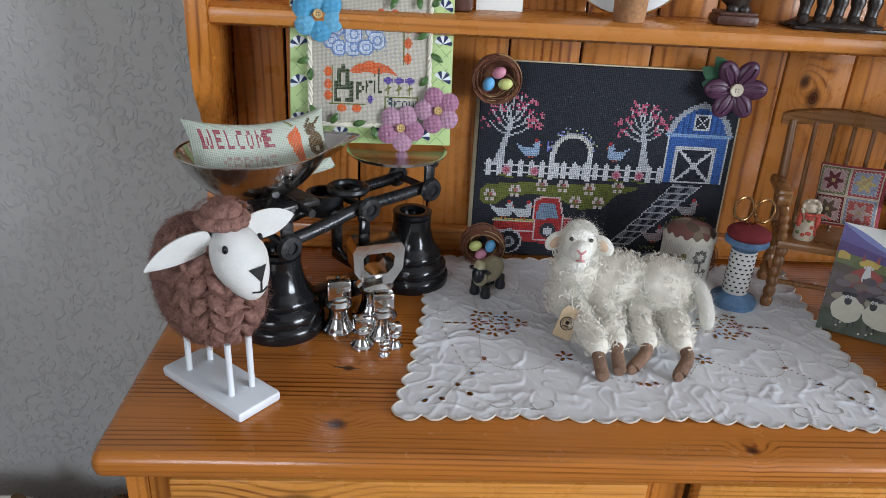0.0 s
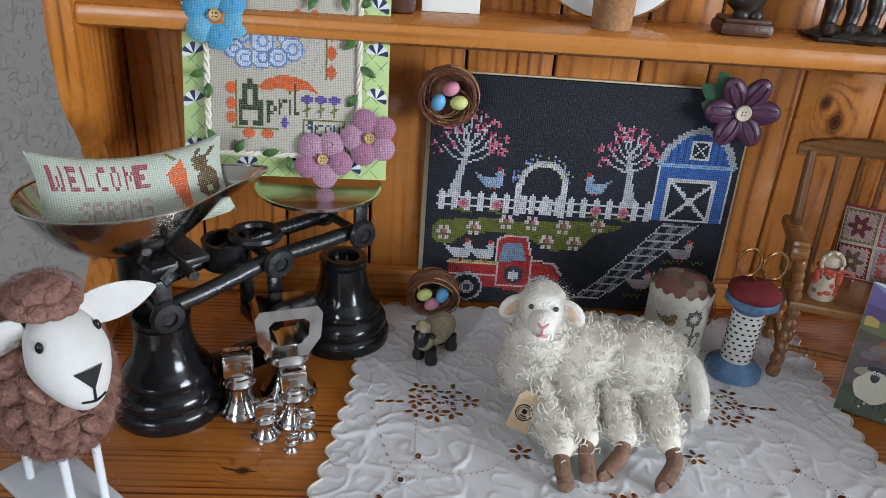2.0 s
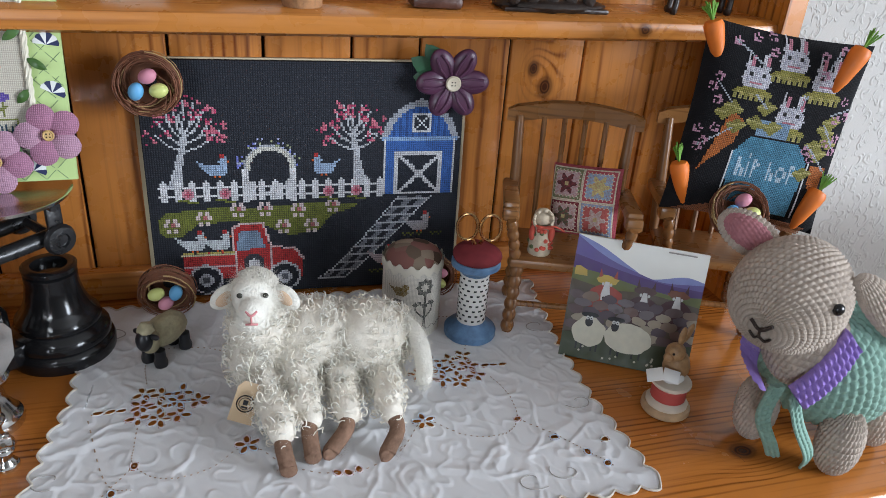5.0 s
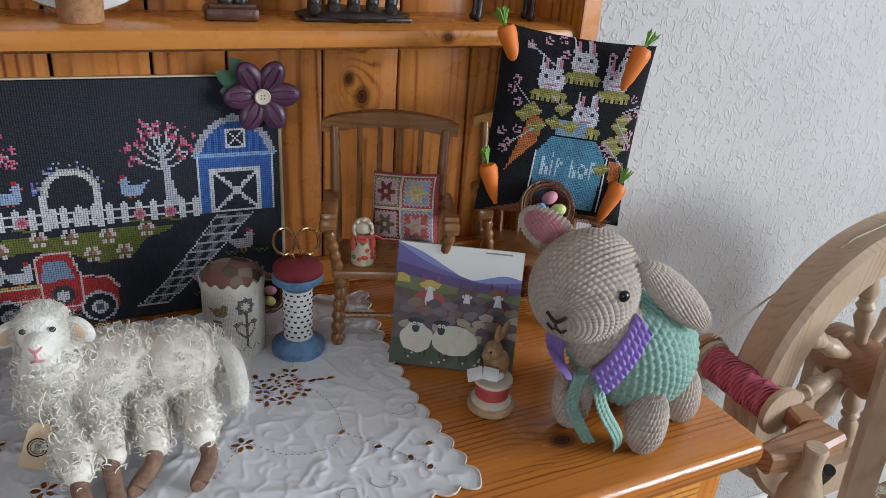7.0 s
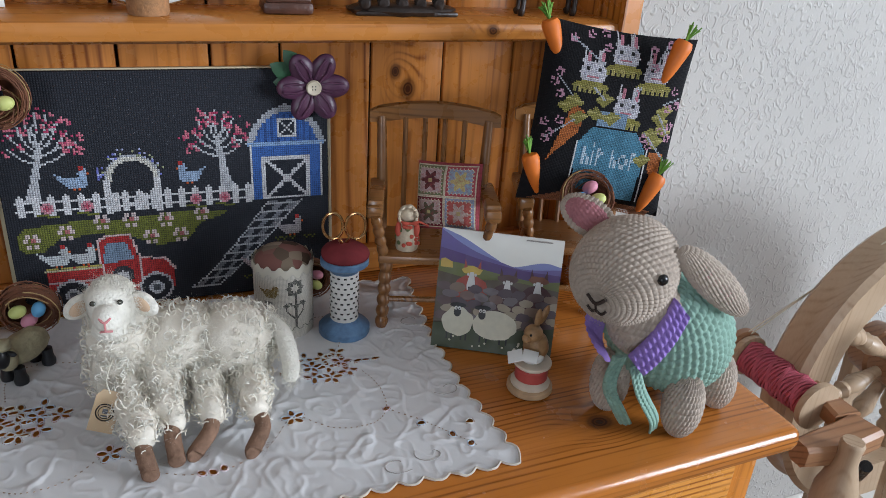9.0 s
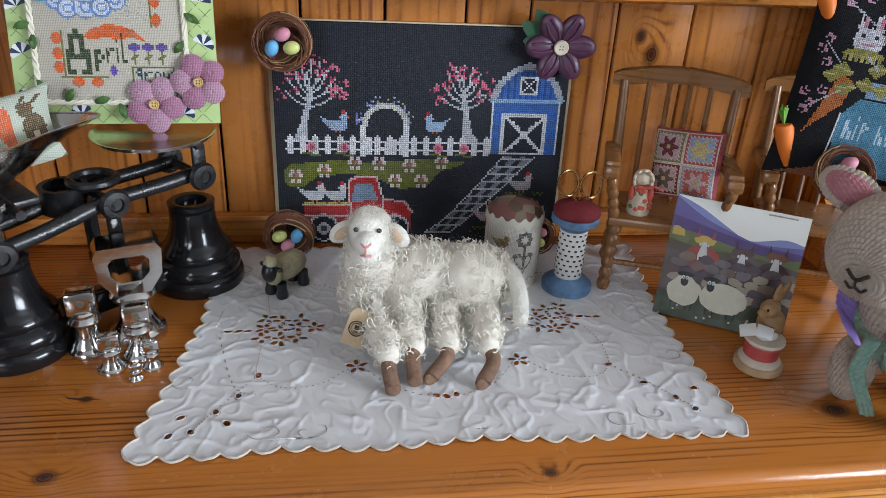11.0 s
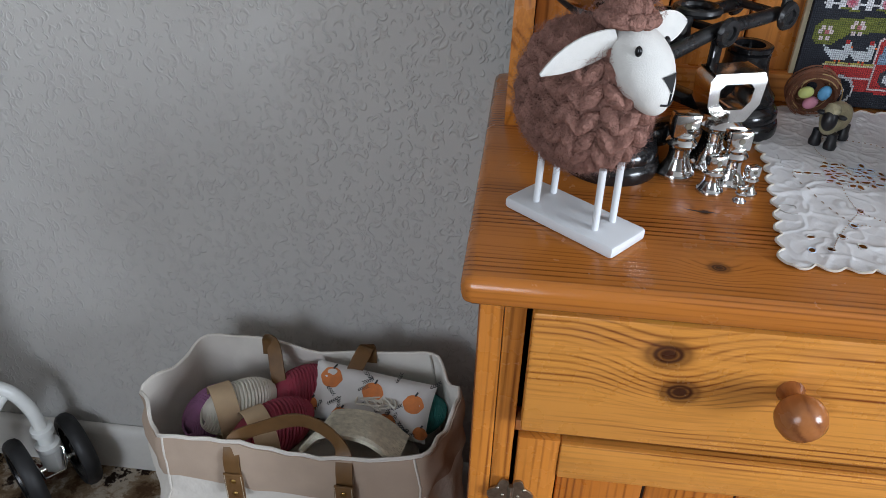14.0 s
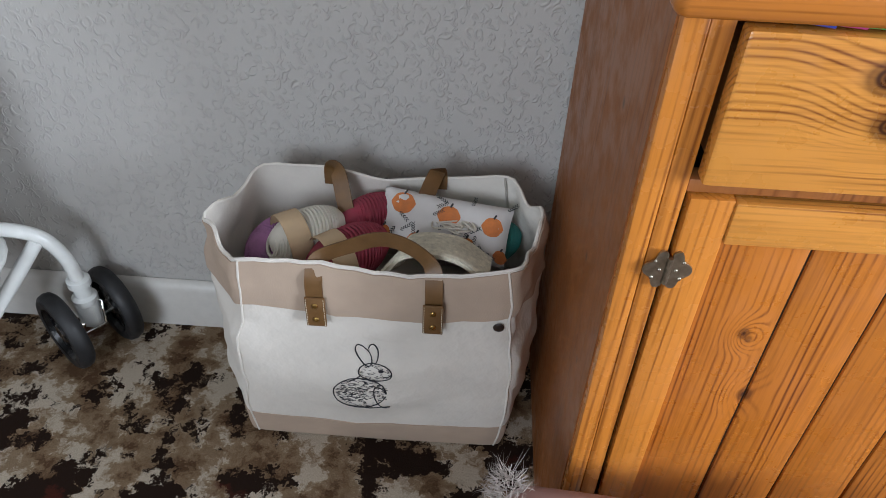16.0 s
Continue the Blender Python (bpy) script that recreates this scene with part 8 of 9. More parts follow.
part("snap_stud", Geo().ball((-0.069, 0.2105, 0.326), (0.0075, 0.002, 0.0075), u=16, w=8), M_BRONZE, bag)
# printed rabbit on the front panel
M_INK = plain("black_ink", (0.025, 0.025, 0.03), 0.8)


def on_front(x, z):
    u = z / 0.418
    best = min(range(16, 33), key=lambda i: abs(bag_point(i, u).x - x))
    p, q = bag_point(best, u), bag_point(best + (1 if bag_point(best, u).x < x else -1), u)
    t_ = 0 if abs(q.x - p.x) < 1e-6 else max(0, min(1, (x - p.x) / (q.x - p.x)))
    return Vector((x, p.y + (q.y - p.y) * t_ - 0.0012, z))


ink = Geo()
RX, RZ = -0.25, 0.168


def ink_line(pts, w=0.0009):
    pts = [(RX + (x - RX) * 1.18, RZ - 0.036 + (z - RZ + 0.036) * 1.14) for x, z in pts]
    ink.tube([on_front(x, z) for x, z in pts], w, 4)


def ell(cx, cz, rx, rz, a0=0, a1=6.3, rot=0, n=18):
    return [(cx + rx * math.cos(a0 + (a1 - a0) * k / n) * math.cos(rot) - rz * math.sin(a0 + (a1 - a0) * k / n) * math.sin(rot), cz + rx * math.cos(a0 + (a1 - a0) * k / n) * math.sin(rot) + rz * math.sin(a0 + (a1 - a0) * k / n) * math.cos(rot)) for k in range(n + 1)]


ink_line(ell(RX - 0.006, RZ - 0.005, 0.034, 0.030, 0.4, 5.6, 0.4))
ink_line(ell(RX + 0.014, RZ + 0.038, 0.020, 0.0145, 0.0, 6.3, -0.15))
ink_line(ell(RX + 0.001, RZ + 0.067, 0.0075, 0.02, 0.0, 6.3, 0.3))
ink_line(ell(RX + 0.012, RZ + 0.069, 0.006, 0.019, -1.2, 2.6, -0.02))
ink_line(ell(RX + 0.02, RZ - 0.016, 0.008, 0.022, 0.3, 5.0, 0.25))
ink_line([(RX - 0.02, RZ - 0.034), (RX + 0.005, RZ - 0.036), (RX + 0.03, RZ - 0.036)])
ink_line(ell(RX + 0.021, RZ + 0.041, 0.0022, 0.0018), 0.0012)
ink_line([(RX + 0.033, RZ + 0.036), (RX + 0.029, RZ + 0.032), (RX + 0.024, RZ + 0.031)])
ink_line([(RX - 0.004, RZ + 0.032), (RX - 0.010, RZ + 0.024), (RX - 0.018, RZ + 0.018)])
ink_line([(RX + 0.012, RZ + 0.024), (RX + 0.022, RZ + 0.010), (RX + 0.026, RZ - 0.006)])
rnd = random.Random(55)
for i in range(330):
    a, r = rnd.uniform(0, 6.28), math.sqrt(rnd.random())
    x, z = RX - 0.006 + 0.031 * r * math.cos(a), RZ - 0.004 + 0.029 * r * math.sin(a)
    if rnd.random() < 0.45 and x > RX:
        continue
    ink_line([(x, z), (x + rnd.uniform(0.002, 0.005), z + rnd.uniform(-0.002, 0.001))], 0.00042)
for i in range(50):
    a, r = rnd.uniform(0, 6.28), math.sqrt(rnd.random())
    x, z = RX + 0.012 + 0.018 * r * math.cos(a), RZ + 0.038 + 0.013 * r * math.sin(a)
    ink_line([(x, z), (x + 0.003, z - 0.001)], 0.0004)
part("rabbit_print", ink, M_INK, bag, "fine black line print of a sitting rabbit", kind="stuff")


# what lies in the bag
def yarn_ball(x, y, z, s, mat, label, rot=0.0):
    yb = thing("yarn_ball", label, "yarn", pose(x, y, z, 0, 0, rot), "yarn in the bag")
    g = Geo().ball((0, 0, 0), (s[0] * 0.95, s[1] * 0.95, s[2] * 0.95), u=24, w=14)
    for k in range(26):
        a = -1.2 + 2.4 * k / 25
        g.tube([(s[0] * 0.98 * math.sin(a) + s[0] * 0.25 * math.cos(b_) * math.cos(a), s[1] * math.cos(a) * math.sin(b_), s[2] * math.cos(a) * math.cos(b_)) for b_ in (6.283 * q / 18 for q in range(18))], 0.0022, 5, closed=True)
    part("wound_yarn", g, mat, yb, kind="stuff")
    return yb


Y_ROSE, Y_WHITE, Y_PURP, Y_TEAL = (plain("rose_yarn", (0.28, 0.035, 0.06), 0.85, vary=0.2, scale=90), plain("white_yarn", (0.66, 0.62, 0.54), 0.9, vary=0.08, scale=90), plain("mauve_yarn", (0.30, 0.13, 0.26), 0.9, vary=0.2, scale=90), plain("teal_yarn", (0.03, 0.18, 0.16), 0.9, vary=0.2))
for yb, ban in ((yarn_ball(-0.275, 0.276, 0.376, (0.060, 0.038, 0.036), Y_ROSE, "rose pink wool ball with a brown paper band", 40), True), (yarn_ball(-0.338, 0.315, 0.374, (0.055, 0.036, 0.034), Y_WHITE, "white wool ball with a brown paper band", 35), True), (yarn_ball(-0.258, 0.365, 0.368, (0.05, 0.036, 0.034), Y_ROSE, "rose pink wool ball at the back of the bag", 30), False), (yarn_ball(-0.388, 0.325, 0.345, (0.045, 0.034, 0.032), Y_PURP, "mauve variegated wool ball", 60), False), (yarn_ball(-0.09, 0.37, 0.335, (0.05, 0.034, 0.034), Y_TEAL, "teal green wool ball", 10), False)):
    if ban:
        part("paper_band", Geo().lathe([(0.0395, -0.016), (0.0402, -0.0155), (0.0402, 0.0155), (0.0395, 0.016)], 28, pose(-0.02, 0, 0.0, 0, 90, 0), caps=False), M_KRAFT, yb, "brown paper wool band")
fill = thing("folded_blanket", "cream knitted blanket folded up inside the bag", "blanket", pose(-0.24, 0.31, 0.0))
part("folded_knit", Geo().ball((0, 0, 0.27), (0.19, 0.075, 0.045), u=30, w=14, lump=0.2, lscale=20).box((0, 0.01, 0.13), (0.34, 0.10, 0.24), r=0.02), plain("cream_knit", (0.55, 0.50, 0.42), 0.9, vary=0.1, relief=0.5), fill)
pk = thing("pumpkin_print_pouch", "white pouch printed with orange pumpkins and dark sprigs", "pouch", pose(-0.150, 0.350, 0.376, -48, 4, -6))
g, surf = pillow_geo(0.185, 0.085, 0.05, 24, 0.03)
part("pouch_body", g, plain("white_printed_cotton", (0.68, 0.66, 0.64), 0.85, vary=0.05, relief=0.3, rel_scale=600), pk)
M_PUMP, M_SPRIG = plain("orange_print", (0.62, 0.20, 0.06), 0.85, vary=0.2, scale=120), plain("dark_sprig_print", (0.05, 0.055, 0.06), 0.85)
for cx, cz, r in ((-0.062, 0.02, 0.017), (0.005, 0.012, 0.016), (0.068, 0.008, 0.015), (0.035, -0.026, 0.014), (-0.035, -0.03, 0.012), (-0.085, -0.025, 0.012), (0.085, -0.03, 0.01)):
    pts = []
    for k in range(24):
        a = 6.283 * k / 24
        pts.append(surf(cx + r * math.cos(a) * (1 + 0.06 * math.cos(6 * a)), cz + r * 0.9 * math.sin(a), 0.0008))
    g = Geo().add([surf(cx, cz, 0.0009)] + pts, [(0, 1 + k, 1 + (k + 1) % 24) for k in range(24)])
    p_ = part("pumpkin_print", g, M_PUMP, pk)
    part("pumpkin_stalk", Geo().tube([surf(cx, cz + r * 0.8, 0.001), surf(cx + 0.002, cz + r * 1.2, 0.001)], 0.0014, 5), M_SPRIG, p_)
g = Geo()
rnd = random.Random(9)
for k in range(26):
    x, z, a = rnd.uniform(-0.085, 0.085), rnd.uniform(-0.037, 0.037), rnd.uniform(0, 6.28)
    for q in range(5):
        u = q * 0.0035
        bx_, bz_ = x + u * math.cos(a), z + u * math.sin(a)
        for s in (-1, 1):
            g.tube([surf(bx_, bz_, 0.0008), surf(bx_ + 0.004 * math.cos(a + s * 0.7), bz_ + 0.004 * math.sin(a + s * 0.7), 0.0008)], 0.0005, 4)
part("sprig_print", g, M_SPRIG, pk, kind="stuff")
crl = thing("crochet_piece", "white lacy crocheted piece folded over", "crochet", pose(-0.155, 0.268, 0.388, -20, 0, -4) @ Matrix.Scale(1.15, 4))
g = Geo()
for i in range(9):
    g.tube(spline([(-0.055 + 0.002 * i, -0.03 + 0.0075 * i, 0.002 * math.sin(i) - 0.012), (-0.03, -0.03 + 0.0075 * i, 0.012), (0.02, -0.032 + 0.0078 * i, 0.014), (0.06, -0.034 + 0.0075 * i, -0.006)], 8), 0.0046, 6)
part("crochet_work", g, plain("ivory_crochet", (0.62, 0.58, 0.46), 0.95, vary=0.3, scale=160, relief=0.9, rel_scale=260, dist=0.002), crl, kind="stuff")
st_ = thing("loose_thread", "tangle of loose white yarn ends on the pouch", "yarn", pose(-0.135, 0.335, 0.392))
g = Geo()
for k in range(5):
    g.tube(spline([(rnd.uniform(-0.03, 0.03), rnd.uniform(-0.02, 0.02), rnd.uniform(0.0, 0.008)) for _ in range(7)], 6), 0.0014, 5)
part("thread_tangle", g, Y_WHITE, st_, kind="stuff")

# ---- rose footstool in front of the doors ----
fs_ = thing("footstool", "low rose fabric footstool with a fluffy grey trim", "stool", pose(0.13, -0.12, 0.0, 0, 0, -4))
M_ROSE = plain("dusty_rose_satin", (0.30, 0.165, 0.145), 0.5, vary=0.12, scale=16, relief=0.3, rel_scale=40, dist=0.004)
part("cushion", Geo().box((0, 0, 0.29), (0.40, 0.20, 0.10), r=0.035, seg=4), M_ROSE, fs_, "padded dusty rose cushion")
for x in (-0.16, 0.16):
    for y in (-0.07, 0.07):
        part("leg", Geo().tube([(x, y, 0.25), (x, y, 0.0)], 0.014, 10), M_CHAIR, fs_)
rnd = random.Random(91)
fz = []
for i in range(1500):
    y = rnd.uniform(-0.1, 0.1)
    a = rnd.uniform(0, 3.14)
    fz.append(((-0.196 + 0.012 * math.cos(a), y, 0.318 + 0.02 * math.sin(a)), (math.cos(a) * 1.2 - 0.5, rnd.uniform(-0.5, 0.5), math.sin(a))))
fuzz("fluffy_trim", fs_, fz, plain("grey_white_fluff", (0.42, 0.37, 0.34), 0.9, vary=0.3, scale=300), 0.022, 0.0006, 2, 1.0)

# ---- shopping trolley ----
tr = thing("shopping_trolley", "white tubular shopping trolley with a tartan bag and black wheels", "trolley")
M_WTUBE = plain("white_powder_coat", (0.62, 0.63, 0.61), 0.35, vary=0.06, relief=0.03)
for pts in (((-0.762, 0.41, 0.155), (-0.765, 0.405, 0.215), (-0.785, 0.395, 0.265), (-0.83, 0.38, 0.29), (-0.89, 0.365, 0.295), (-1.0, 0.35, 0.30)), ((-0.79, 0.392, 0.262), (-0.84, 0.36, 0.19), (-0.92, 0.30, 0.08), (-0.97, 0.26, 0.0 + 0.03)),
            ((-0.87, 0.36, 0.285), (-0.845, 0.345, 0.255), (-0.85, 0.325, 0.215), (-0.90, 0.28, 0.13), (-0.97, 0.22, 0.04))):
    part("frame_tube", Geo().tube(spline(pts, 6), 0.0115, 12), M_WTUBE, tr)
for k, z in enumerate((0.27, 0.36, 0.45)):
    part("basket_hoop", Geo().tube([(-0.925 + 0.115 * math.cos(a) - 0.008 * k, 0.31 + 0.10 * math.sin(a), z) for a in (6.283 * q / 28 for q in range(28))], 0.007, 8, closed=True), M_WTUBE, tr)
m_, t_, bn = shader("tartan_cloth", 0.85, 0, 0.2)
p_ = local(t_)
sp_ = t_.nodes.new("ShaderNodeSeparateXYZ")
t_.links.new(p_, sp_.inputs[0])
wr = [math_(t_, "SINE", math_(t_, "MULTIPLY", sp_.outputs[i], 95.0)) for i in (0, 1, 2)]
h_ = math_(t_, "ADD", math_(t_, "GREATER_THAN", math_(t_, "MAXIMUM", wr[0], wr[1]), 0.72), math_(t_, "GREATER_THAN", wr[2], 0.1))
fine_ = math_(t_, "GREATER_THAN", math_(t_, "SINE", math_(t_, "MULTIPLY", math_(t_, "ADD", sp_.outputs[0], sp_.outputs[2]), 700.0)), 0.0)
colr = ramp(t_, math_(t_, "MULTIPLY", h_, 0.5), ((0.0, (0.012, 0.011, 0.012)), (0.45, (0.28, 0.27, 0.25)), (0.95, (0.6, 0.6, 0.56))))
colr = mixc(t_, math_(t_, "MULTIPLY", fine_, 0.5), colr, (0.012, 0.011, 0.012))
t_.links.new(colr, bn.inputs["Base Color"])
part("cloth_bag", Geo().lathe([(0.088, 0.2), (0.1, 0.215), (0.106, 0.3), (0.108, 0.42), (0.112, 0.54), (0.108, 0.555), (0.098, 0.556)], 32, pose(-0.935, 0.31, 0)), m_, tr, "black and white tartan cloth bag")
part("bag_flap", Geo().lathe([(0.118, 0.52), (0.121, 0.545), (0.11, 0.575), (0.06, 0.59), (0.001, 0.592)], 32, pose(-0.935, 0.31, 0)), m_, tr)
part("flap_piping", Geo().tube([(-0.935 + 0.12 * math.cos(a), 0.31 + 0.12 * math.sin(a), 0.523) for a in (6.283 * q / 32 for q in range(32))], 0.006, 8, closed=True), M_BLACK, tr)
part("hand_grip", Geo().tube([(-1.06, 0.40, 0.5), (-1.0, 0.40, 0.62), (-0.965, 0.40, 0.68)], 0.02, 12), M_WTUBE, tr)
cs = part("caster", Geo().lathe([(0.018, 0.112), (0.021, 0.118), (0.021, 0.126), (0.014, 0.13), (0.014, 0.15), (0.019, 0.153), (0.019, 0.165), (0.012, 0.168)], 20, pose(-0.762, 0.41, 0)).box((-0.764, 0.413, 0.085), (0.036, 0.03, 0.06), pose(0, 0, 0), r=0.008), M_WTUBE, tr, "white plastic caster fork")
ax = Vector((0.052, 0.067, 0)).normalized()
part("axle", Geo().tube([Vector((-0.765, 0.415, 0.065)) - ax * 0.045, Vector((-0.765, 0.415, 0.065)) + ax * 0.045], 0.006, 10), M_STEEL, cs)
yaw_ = math.degrees(math.atan2(ax.y, ax.x))
for s in (-1, 1):
    c = Vector((-0.765, 0.41, 0.074)) + ax * (0.046 * s)
    m = Matrix.Translation(c) @ Matrix.Rotation(radians(yaw_), 4, "Z") @ Matrix.Rotation(radians(90), 4, "Y") @ Matrix.Scale(1.13, 4)
    w = part("wheel", Geo().lathe([(0.046, -0.012), (0.058, -0.0125), (0.0635, -0.008), (0.0655, 0), (0.0635, 0.008), (0.058, 0.0125), (0.046, 0.012)], 40, m, caps=False), M_RUBBER, cs, "black rubber tyre wheel")
    part("wheel_disc", Geo().lathe([(0.002, -0.008), (0.014, -0.009), (0.018, -0.004), (0.044, -0.004), (0.047, -0.011), (0.047, 0.011), (0.044, 0.004), (0.018, 0.004), (0.014, 0.009), (0.002, 0.008)], 32, m), M_BLACK, w)
part("brake_wire", Geo().tube([Vector((-0.765, 0.413, 0.09)) + Vector(p) for p in ((-0.022, -0.026, 0.012), (0.004, -0.036, -0.022), (0.03, -0.012, -0.018), (0.026, 0.002, 0.022), (0.012, 0.002, 0.03))], 0.0025, 8), M_CHROME, cs)
m = Matrix.Translation((-0.93, 0.07, 0.065)) @ Matrix.Rotation(radians(20), 4, "Z") @ Matrix.Rotation(radians(90), 4, "Y")
part("wheel", Geo().lathe([(0.046, -0.012), (0.058, -0.0125), (0.0635, -0.008), (0.0655, 0), (0.0635, 0.008), (0.058, 0.0125), (0.046, 0.012)], 40, m), M_RUBBER, tr)
lb = part("label_plate", Geo().box((0, 0, 0), (0.042, 0.004, 0.10), pose(-0.905, 0.262, 0.2, -10, 28, -25), r=0.001), plain("white_label", (0.62, 0.63, 0.65), 0.4, vary=0.03), tr, "white printed label with coloured bars")
for k, (zz, ww, colr) in enumerate(((0.034, 0.034, (0.10, 0.14, 0.45)), (0.018, 0.022, (0.5, 0.06, 0.05)), (0.008, 0.018, (0.5, 0.06, 0.05)), (-0.002, 0.02, (0.5, 0.06, 0.05)), (-0.012, 0.018, (0.5, 0.06, 0.05)), (-0.024, 0.016, (0.05, 0.08, 0.4)), (-0.033, 0.026, (0.05, 0.08, 0.4)), (-0.042, 0.03, (0.05, 0.08, 0.4)))):
    part("label_bar", Geo().box((0, -0.0022, zz), (ww, 0.0008, 0.0055), pose(-0.905, 0.262, 0.2, -10, 28, -25)), paint(colr), lb)

# ---- spinning wheel ----
sw = thing("spinning_wheel", "pale wooden spinning wheel with a pink bobbin", "spinning wheel", pose(1.50, 0.235, 0.0))
HX, HZ = -0.045, 0.68
g = Geo()
prof = [(0.176, -0.026), (0.232, -0.030), (0.240, -0.022), (0.234, -0.004), (0.234, 0.004), (0.240, 0.022), (0.232, 0.030), (0.176, 0.026)]
g.lathe(prof + [prof[0]], 72, pose(HX, 0, HZ, 90), caps=False)
rim_ = part("wheel_rim", g, M_BEECH, sw, "broad pale beech drive wheel rim")
part("hub", Geo().lathe([(0.022, -0.05), (0.034, -0.046), (0.038, -0.02), (0.034, -0.016), (0.036, 0.016), (0.038, 0.03), (0.03, 0.045), (0.015, 0.05)], 28, pose(HX, 0, HZ, 90) @ Matrix.Scale(1.15, 4)), M_WALNUT, sw, "brown turned hub")
for k in range(8):
    a = 2 * math.pi * k / 8 + 0.28
    d = Vector((math.cos(a), 0, math.sin(a)))
    pts, rad = [], []
    for q, (u, r) in enumerate(((0.03, 0.008), (0.06, 0.010), (0.085, 0.015), (0.10, 0.010), (0.108, 0.014), (0.116, 0.009), (0.135, 0.0155), (0.16, 0.011), (0.182, 0.008))):
        pts.append(Vector((HX, 0, HZ)) + d * u)
        rad.append(r)
    part("spoke", Geo().tube(pts, rad, 12), M_BEECH, sw)
part("crank", Geo().tube(spline([(HX, 0.04, HZ), (HX, 0.07, HZ), (HX - 0.05, 0.075, HZ + 0.03), (HX - 0.07, 0.08, HZ + 0.02)], 5), 0.006, 8), M_BLACK, sw)
for y in (0.075,):
    part("upright", Geo().box((0.03, y, 0.40), (0.05, 0.022, 0.56), pose(0, 0, 0, 0, 8 if y < 0 else -4), r=0.004), M_BEECH, sw)
part("table", Geo().box((-0.12, 0, 0.30), (0.52, 0.13, 0.03), pose(0, 0, 0, 0, -10), r=0.005), M_BEECH, sw)
for x, y in ((-0.34, -0.06), (-0.34, 0.06), (0.12, -0.1), (0.12, 0.1)):
    g = Geo()
    turned(g, (x, y * 0.7, 0.24 + (0.05 if x > 0 else 0.0)), (x - 0.03, y * 1.8, 0.0), 0.016, 3, 12)
    part("leg", g, M_BEECH, sw)
bob = part("bobbin", Geo().lathe([(0.033, -0.003), (0.034, 0.0), (0.033, 0.006), (0.012, 0.008), (0.012, 0.118), (0.03, 0.12), (0.031, 0.126), (0.028, 0.13)], 30, pose(-0.287, -0.065, 0.70, -90)), M_BEECH, sw, "wooden bobbin wound with pink wool")
g = Geo()
pts = []
for k in range(520):
    a = k * 0.42
    u = abs((k / 26) % 2 - 1)
    pts.append((-0.287 + (0.0235 + 0.0012 * math.sin(k * 1.7)) * math.cos(a), -0.056 + 0.11 * (k / 519) + 0.004 * math.sin(k * 0.9), 0.70 + (0.0235 + 0.0012 * math.sin(k * 1.3)) * math.sin(a)))
g.tube(pts, 0.0019, 5)
g.lathe([(0.0222, 0.0), (0.0222, 0.11)], 20, pose(-0.287, -0.056, 0.70, -90))
part("wound_wool", g, plain("pink_handspun", (0.42, 0.085, 0.12), 0.9, vary=0.3, scale=120), bob)
part("end_whorl", Geo().lathe([(0.028, 0), (0.033, 0.003), (0.033, 0.012), (0.026, 0.015)], 28, pose(-0.287, 0.066, 0.70, -90)), M_WALNUT, bob)
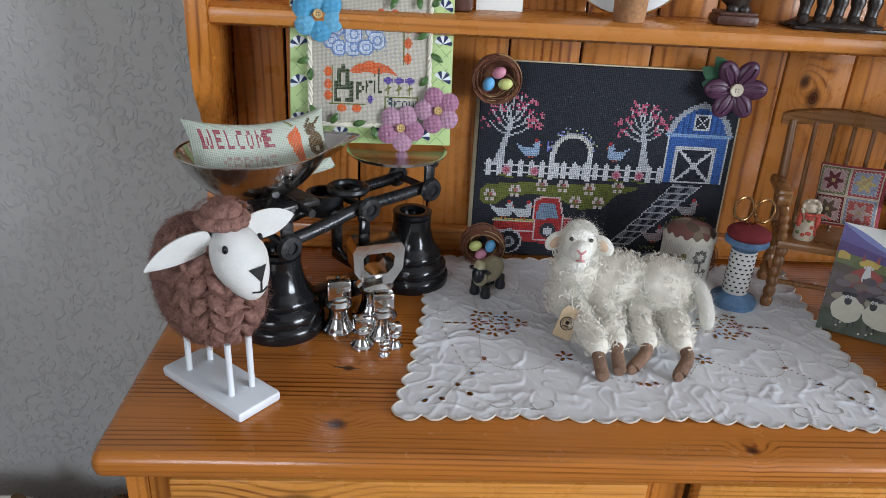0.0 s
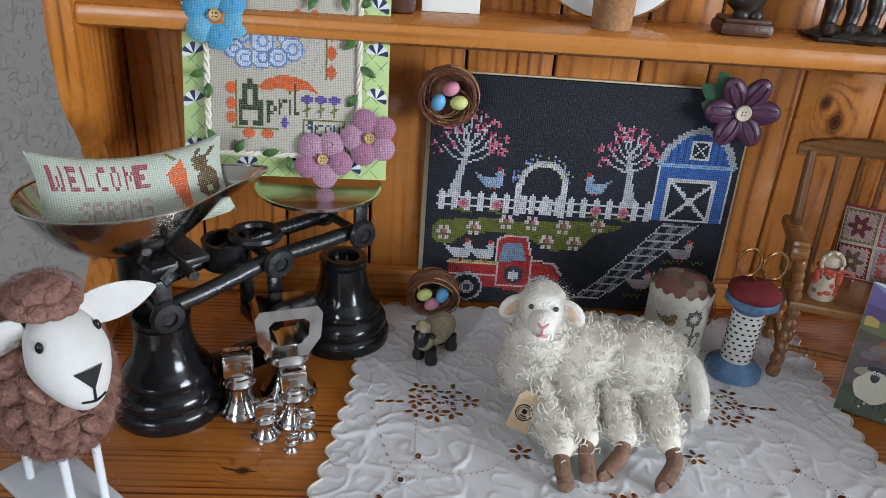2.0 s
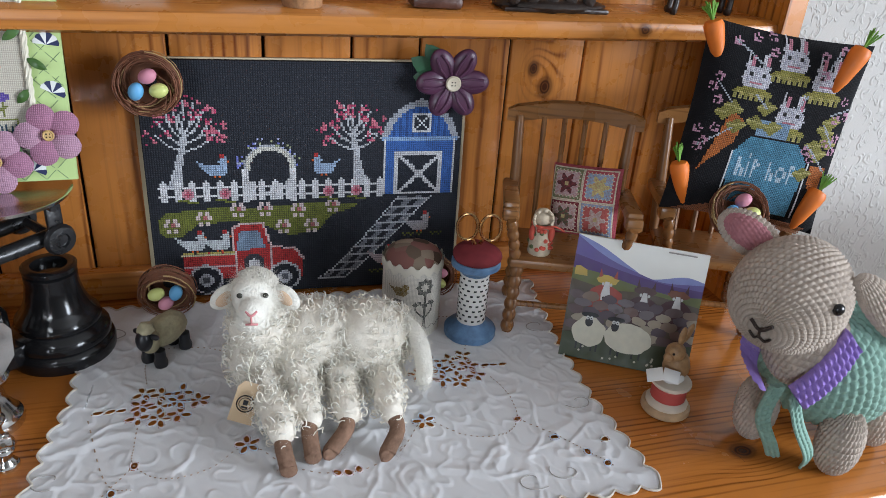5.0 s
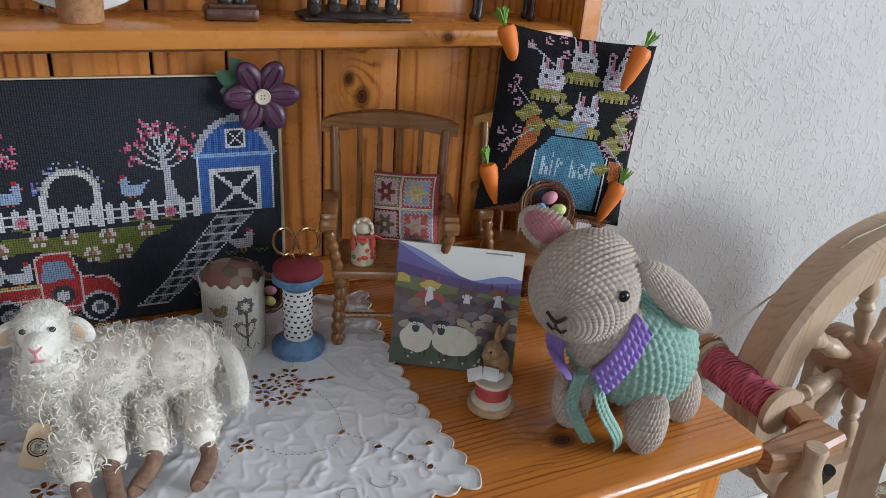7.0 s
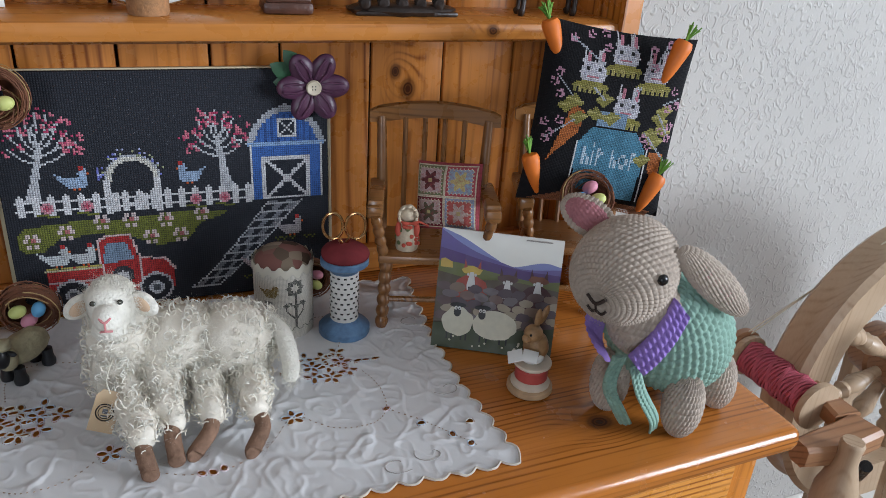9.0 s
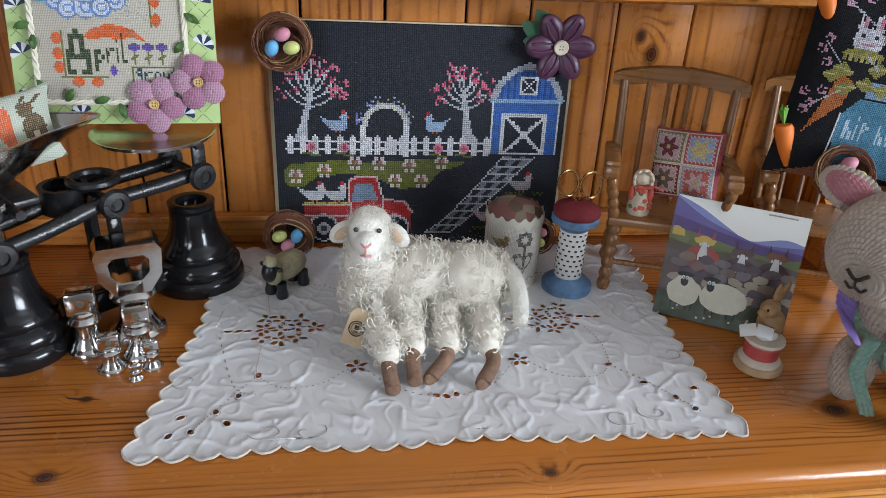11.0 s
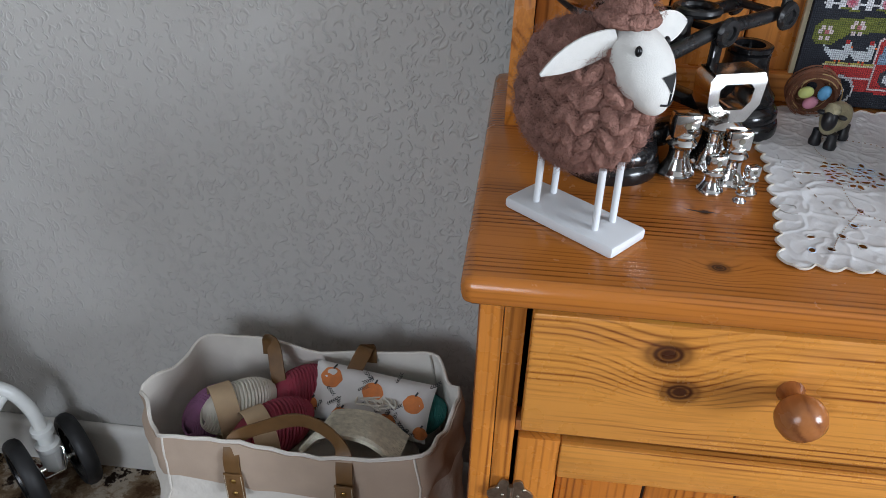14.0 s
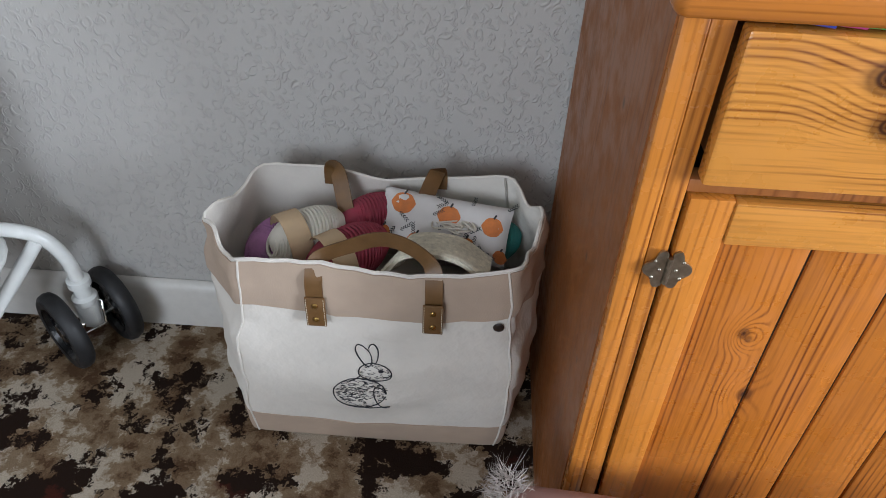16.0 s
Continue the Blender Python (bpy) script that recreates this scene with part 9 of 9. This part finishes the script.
def plank(pts, w, h, corner=0.006):
    """A shaped flat board along a bent centre line, with rounded edges."""
    sp = [Vector(p) for p in pts]
    vs, fs = [], []
    for i, p in enumerate(sp):
        d = (sp[min(i + 1, len(sp) - 1)] - sp[max(i - 1, 0)]).normalized()
        n_ = Vector((-d.y, d.x, 0)).normalized()
        ww = w[i] if isinstance(w, (list, tuple)) else w
        for a, b_ in ((-ww, -h + corner), (-ww + corner, -h), (ww - corner, -h), (ww, -h + corner), (ww, h - corner), (ww - corner, h), (-ww + corner, h), (-ww, h - corner)):
            vs.append(p + n_ * a + Vector((0, 0, b_)))
    for i in range(len(sp) - 1):
        fs += [(i * 8 + k, i * 8 + (k + 1) % 8, (i + 1) * 8 + (k + 1) % 8, (i + 1) * 8 + k) for k in range(8)]
    fs += [tuple(range(7, -1, -1)), tuple((len(sp) - 1) * 8 + k for k in range(8))]
    return Geo().add(vs, fs)


part("flyer_arm", plank([(-0.250, 0.045, 0.695), (-0.256, 0.0, 0.695), (-0.262, -0.05, 0.695), (-0.268, -0.095, 0.694)], [0.010, 0.011, 0.014, 0.020], 0.013, 0.004), M_WALNUT, sw, "brown shaped flyer arm")
part("mother_block", plank([(-0.256, -0.112, 0.690), (-0.29, -0.118, 0.690), (-0.335, -0.120, 0.690), (-0.372, -0.118, 0.690)], [0.024, 0.022, 0.020, 0.013], 0.015, 0.005), M_WALNUT, sw, "brown hardwood block carrying the bobbin")
g = Geo().lathe([(0.012, 0.36), (0.017, 0.40), (0.02, 0.44), (0.024, 0.475), (0.026, 0.50), (0.025, 0.545), (0.021, 0.56), (0.0135, 0.585), (0.0125, 0.60), (0.014, 0.613), (0.012, 0.617)], 24, pose(-0.328, -0.148, 0.104))
part("tension_peg", g, M_BEECH, sw)
part("tension_knob", Geo().tube([(-0.245, -0.125, 0.64), (-0.22, -0.105, 0.60)], 0.008, 10), M_BLACK, sw)
for dz, yy in ((0.004, 0.0), (-0.004, 0.01)):
    a = Vector((-0.287, 0.07, 0.70 + 0.026 + dz))
    b_ = Vector((-0.150, yy, HZ + 0.214 + dz))
    part("drive_cord", Geo().tube([a, b_, Vector((HX, yy, HZ + 0.242))], 0.0011, 6), M_CORD, sw)
part("front_post", Geo().tube([(-0.151, -0.105, 0.803), (-0.109, -0.105, 0.408)], 0.024, 4), M_BEECH, sw, "squared pale wooden post", smooth=False)
part("base_beam", Geo().box((-0.15, -0.14, 0.40), (0.45, 0.03, 0.05), pose(0, 0, 0, 0, -6), r=0.006), M_BEECH, sw)
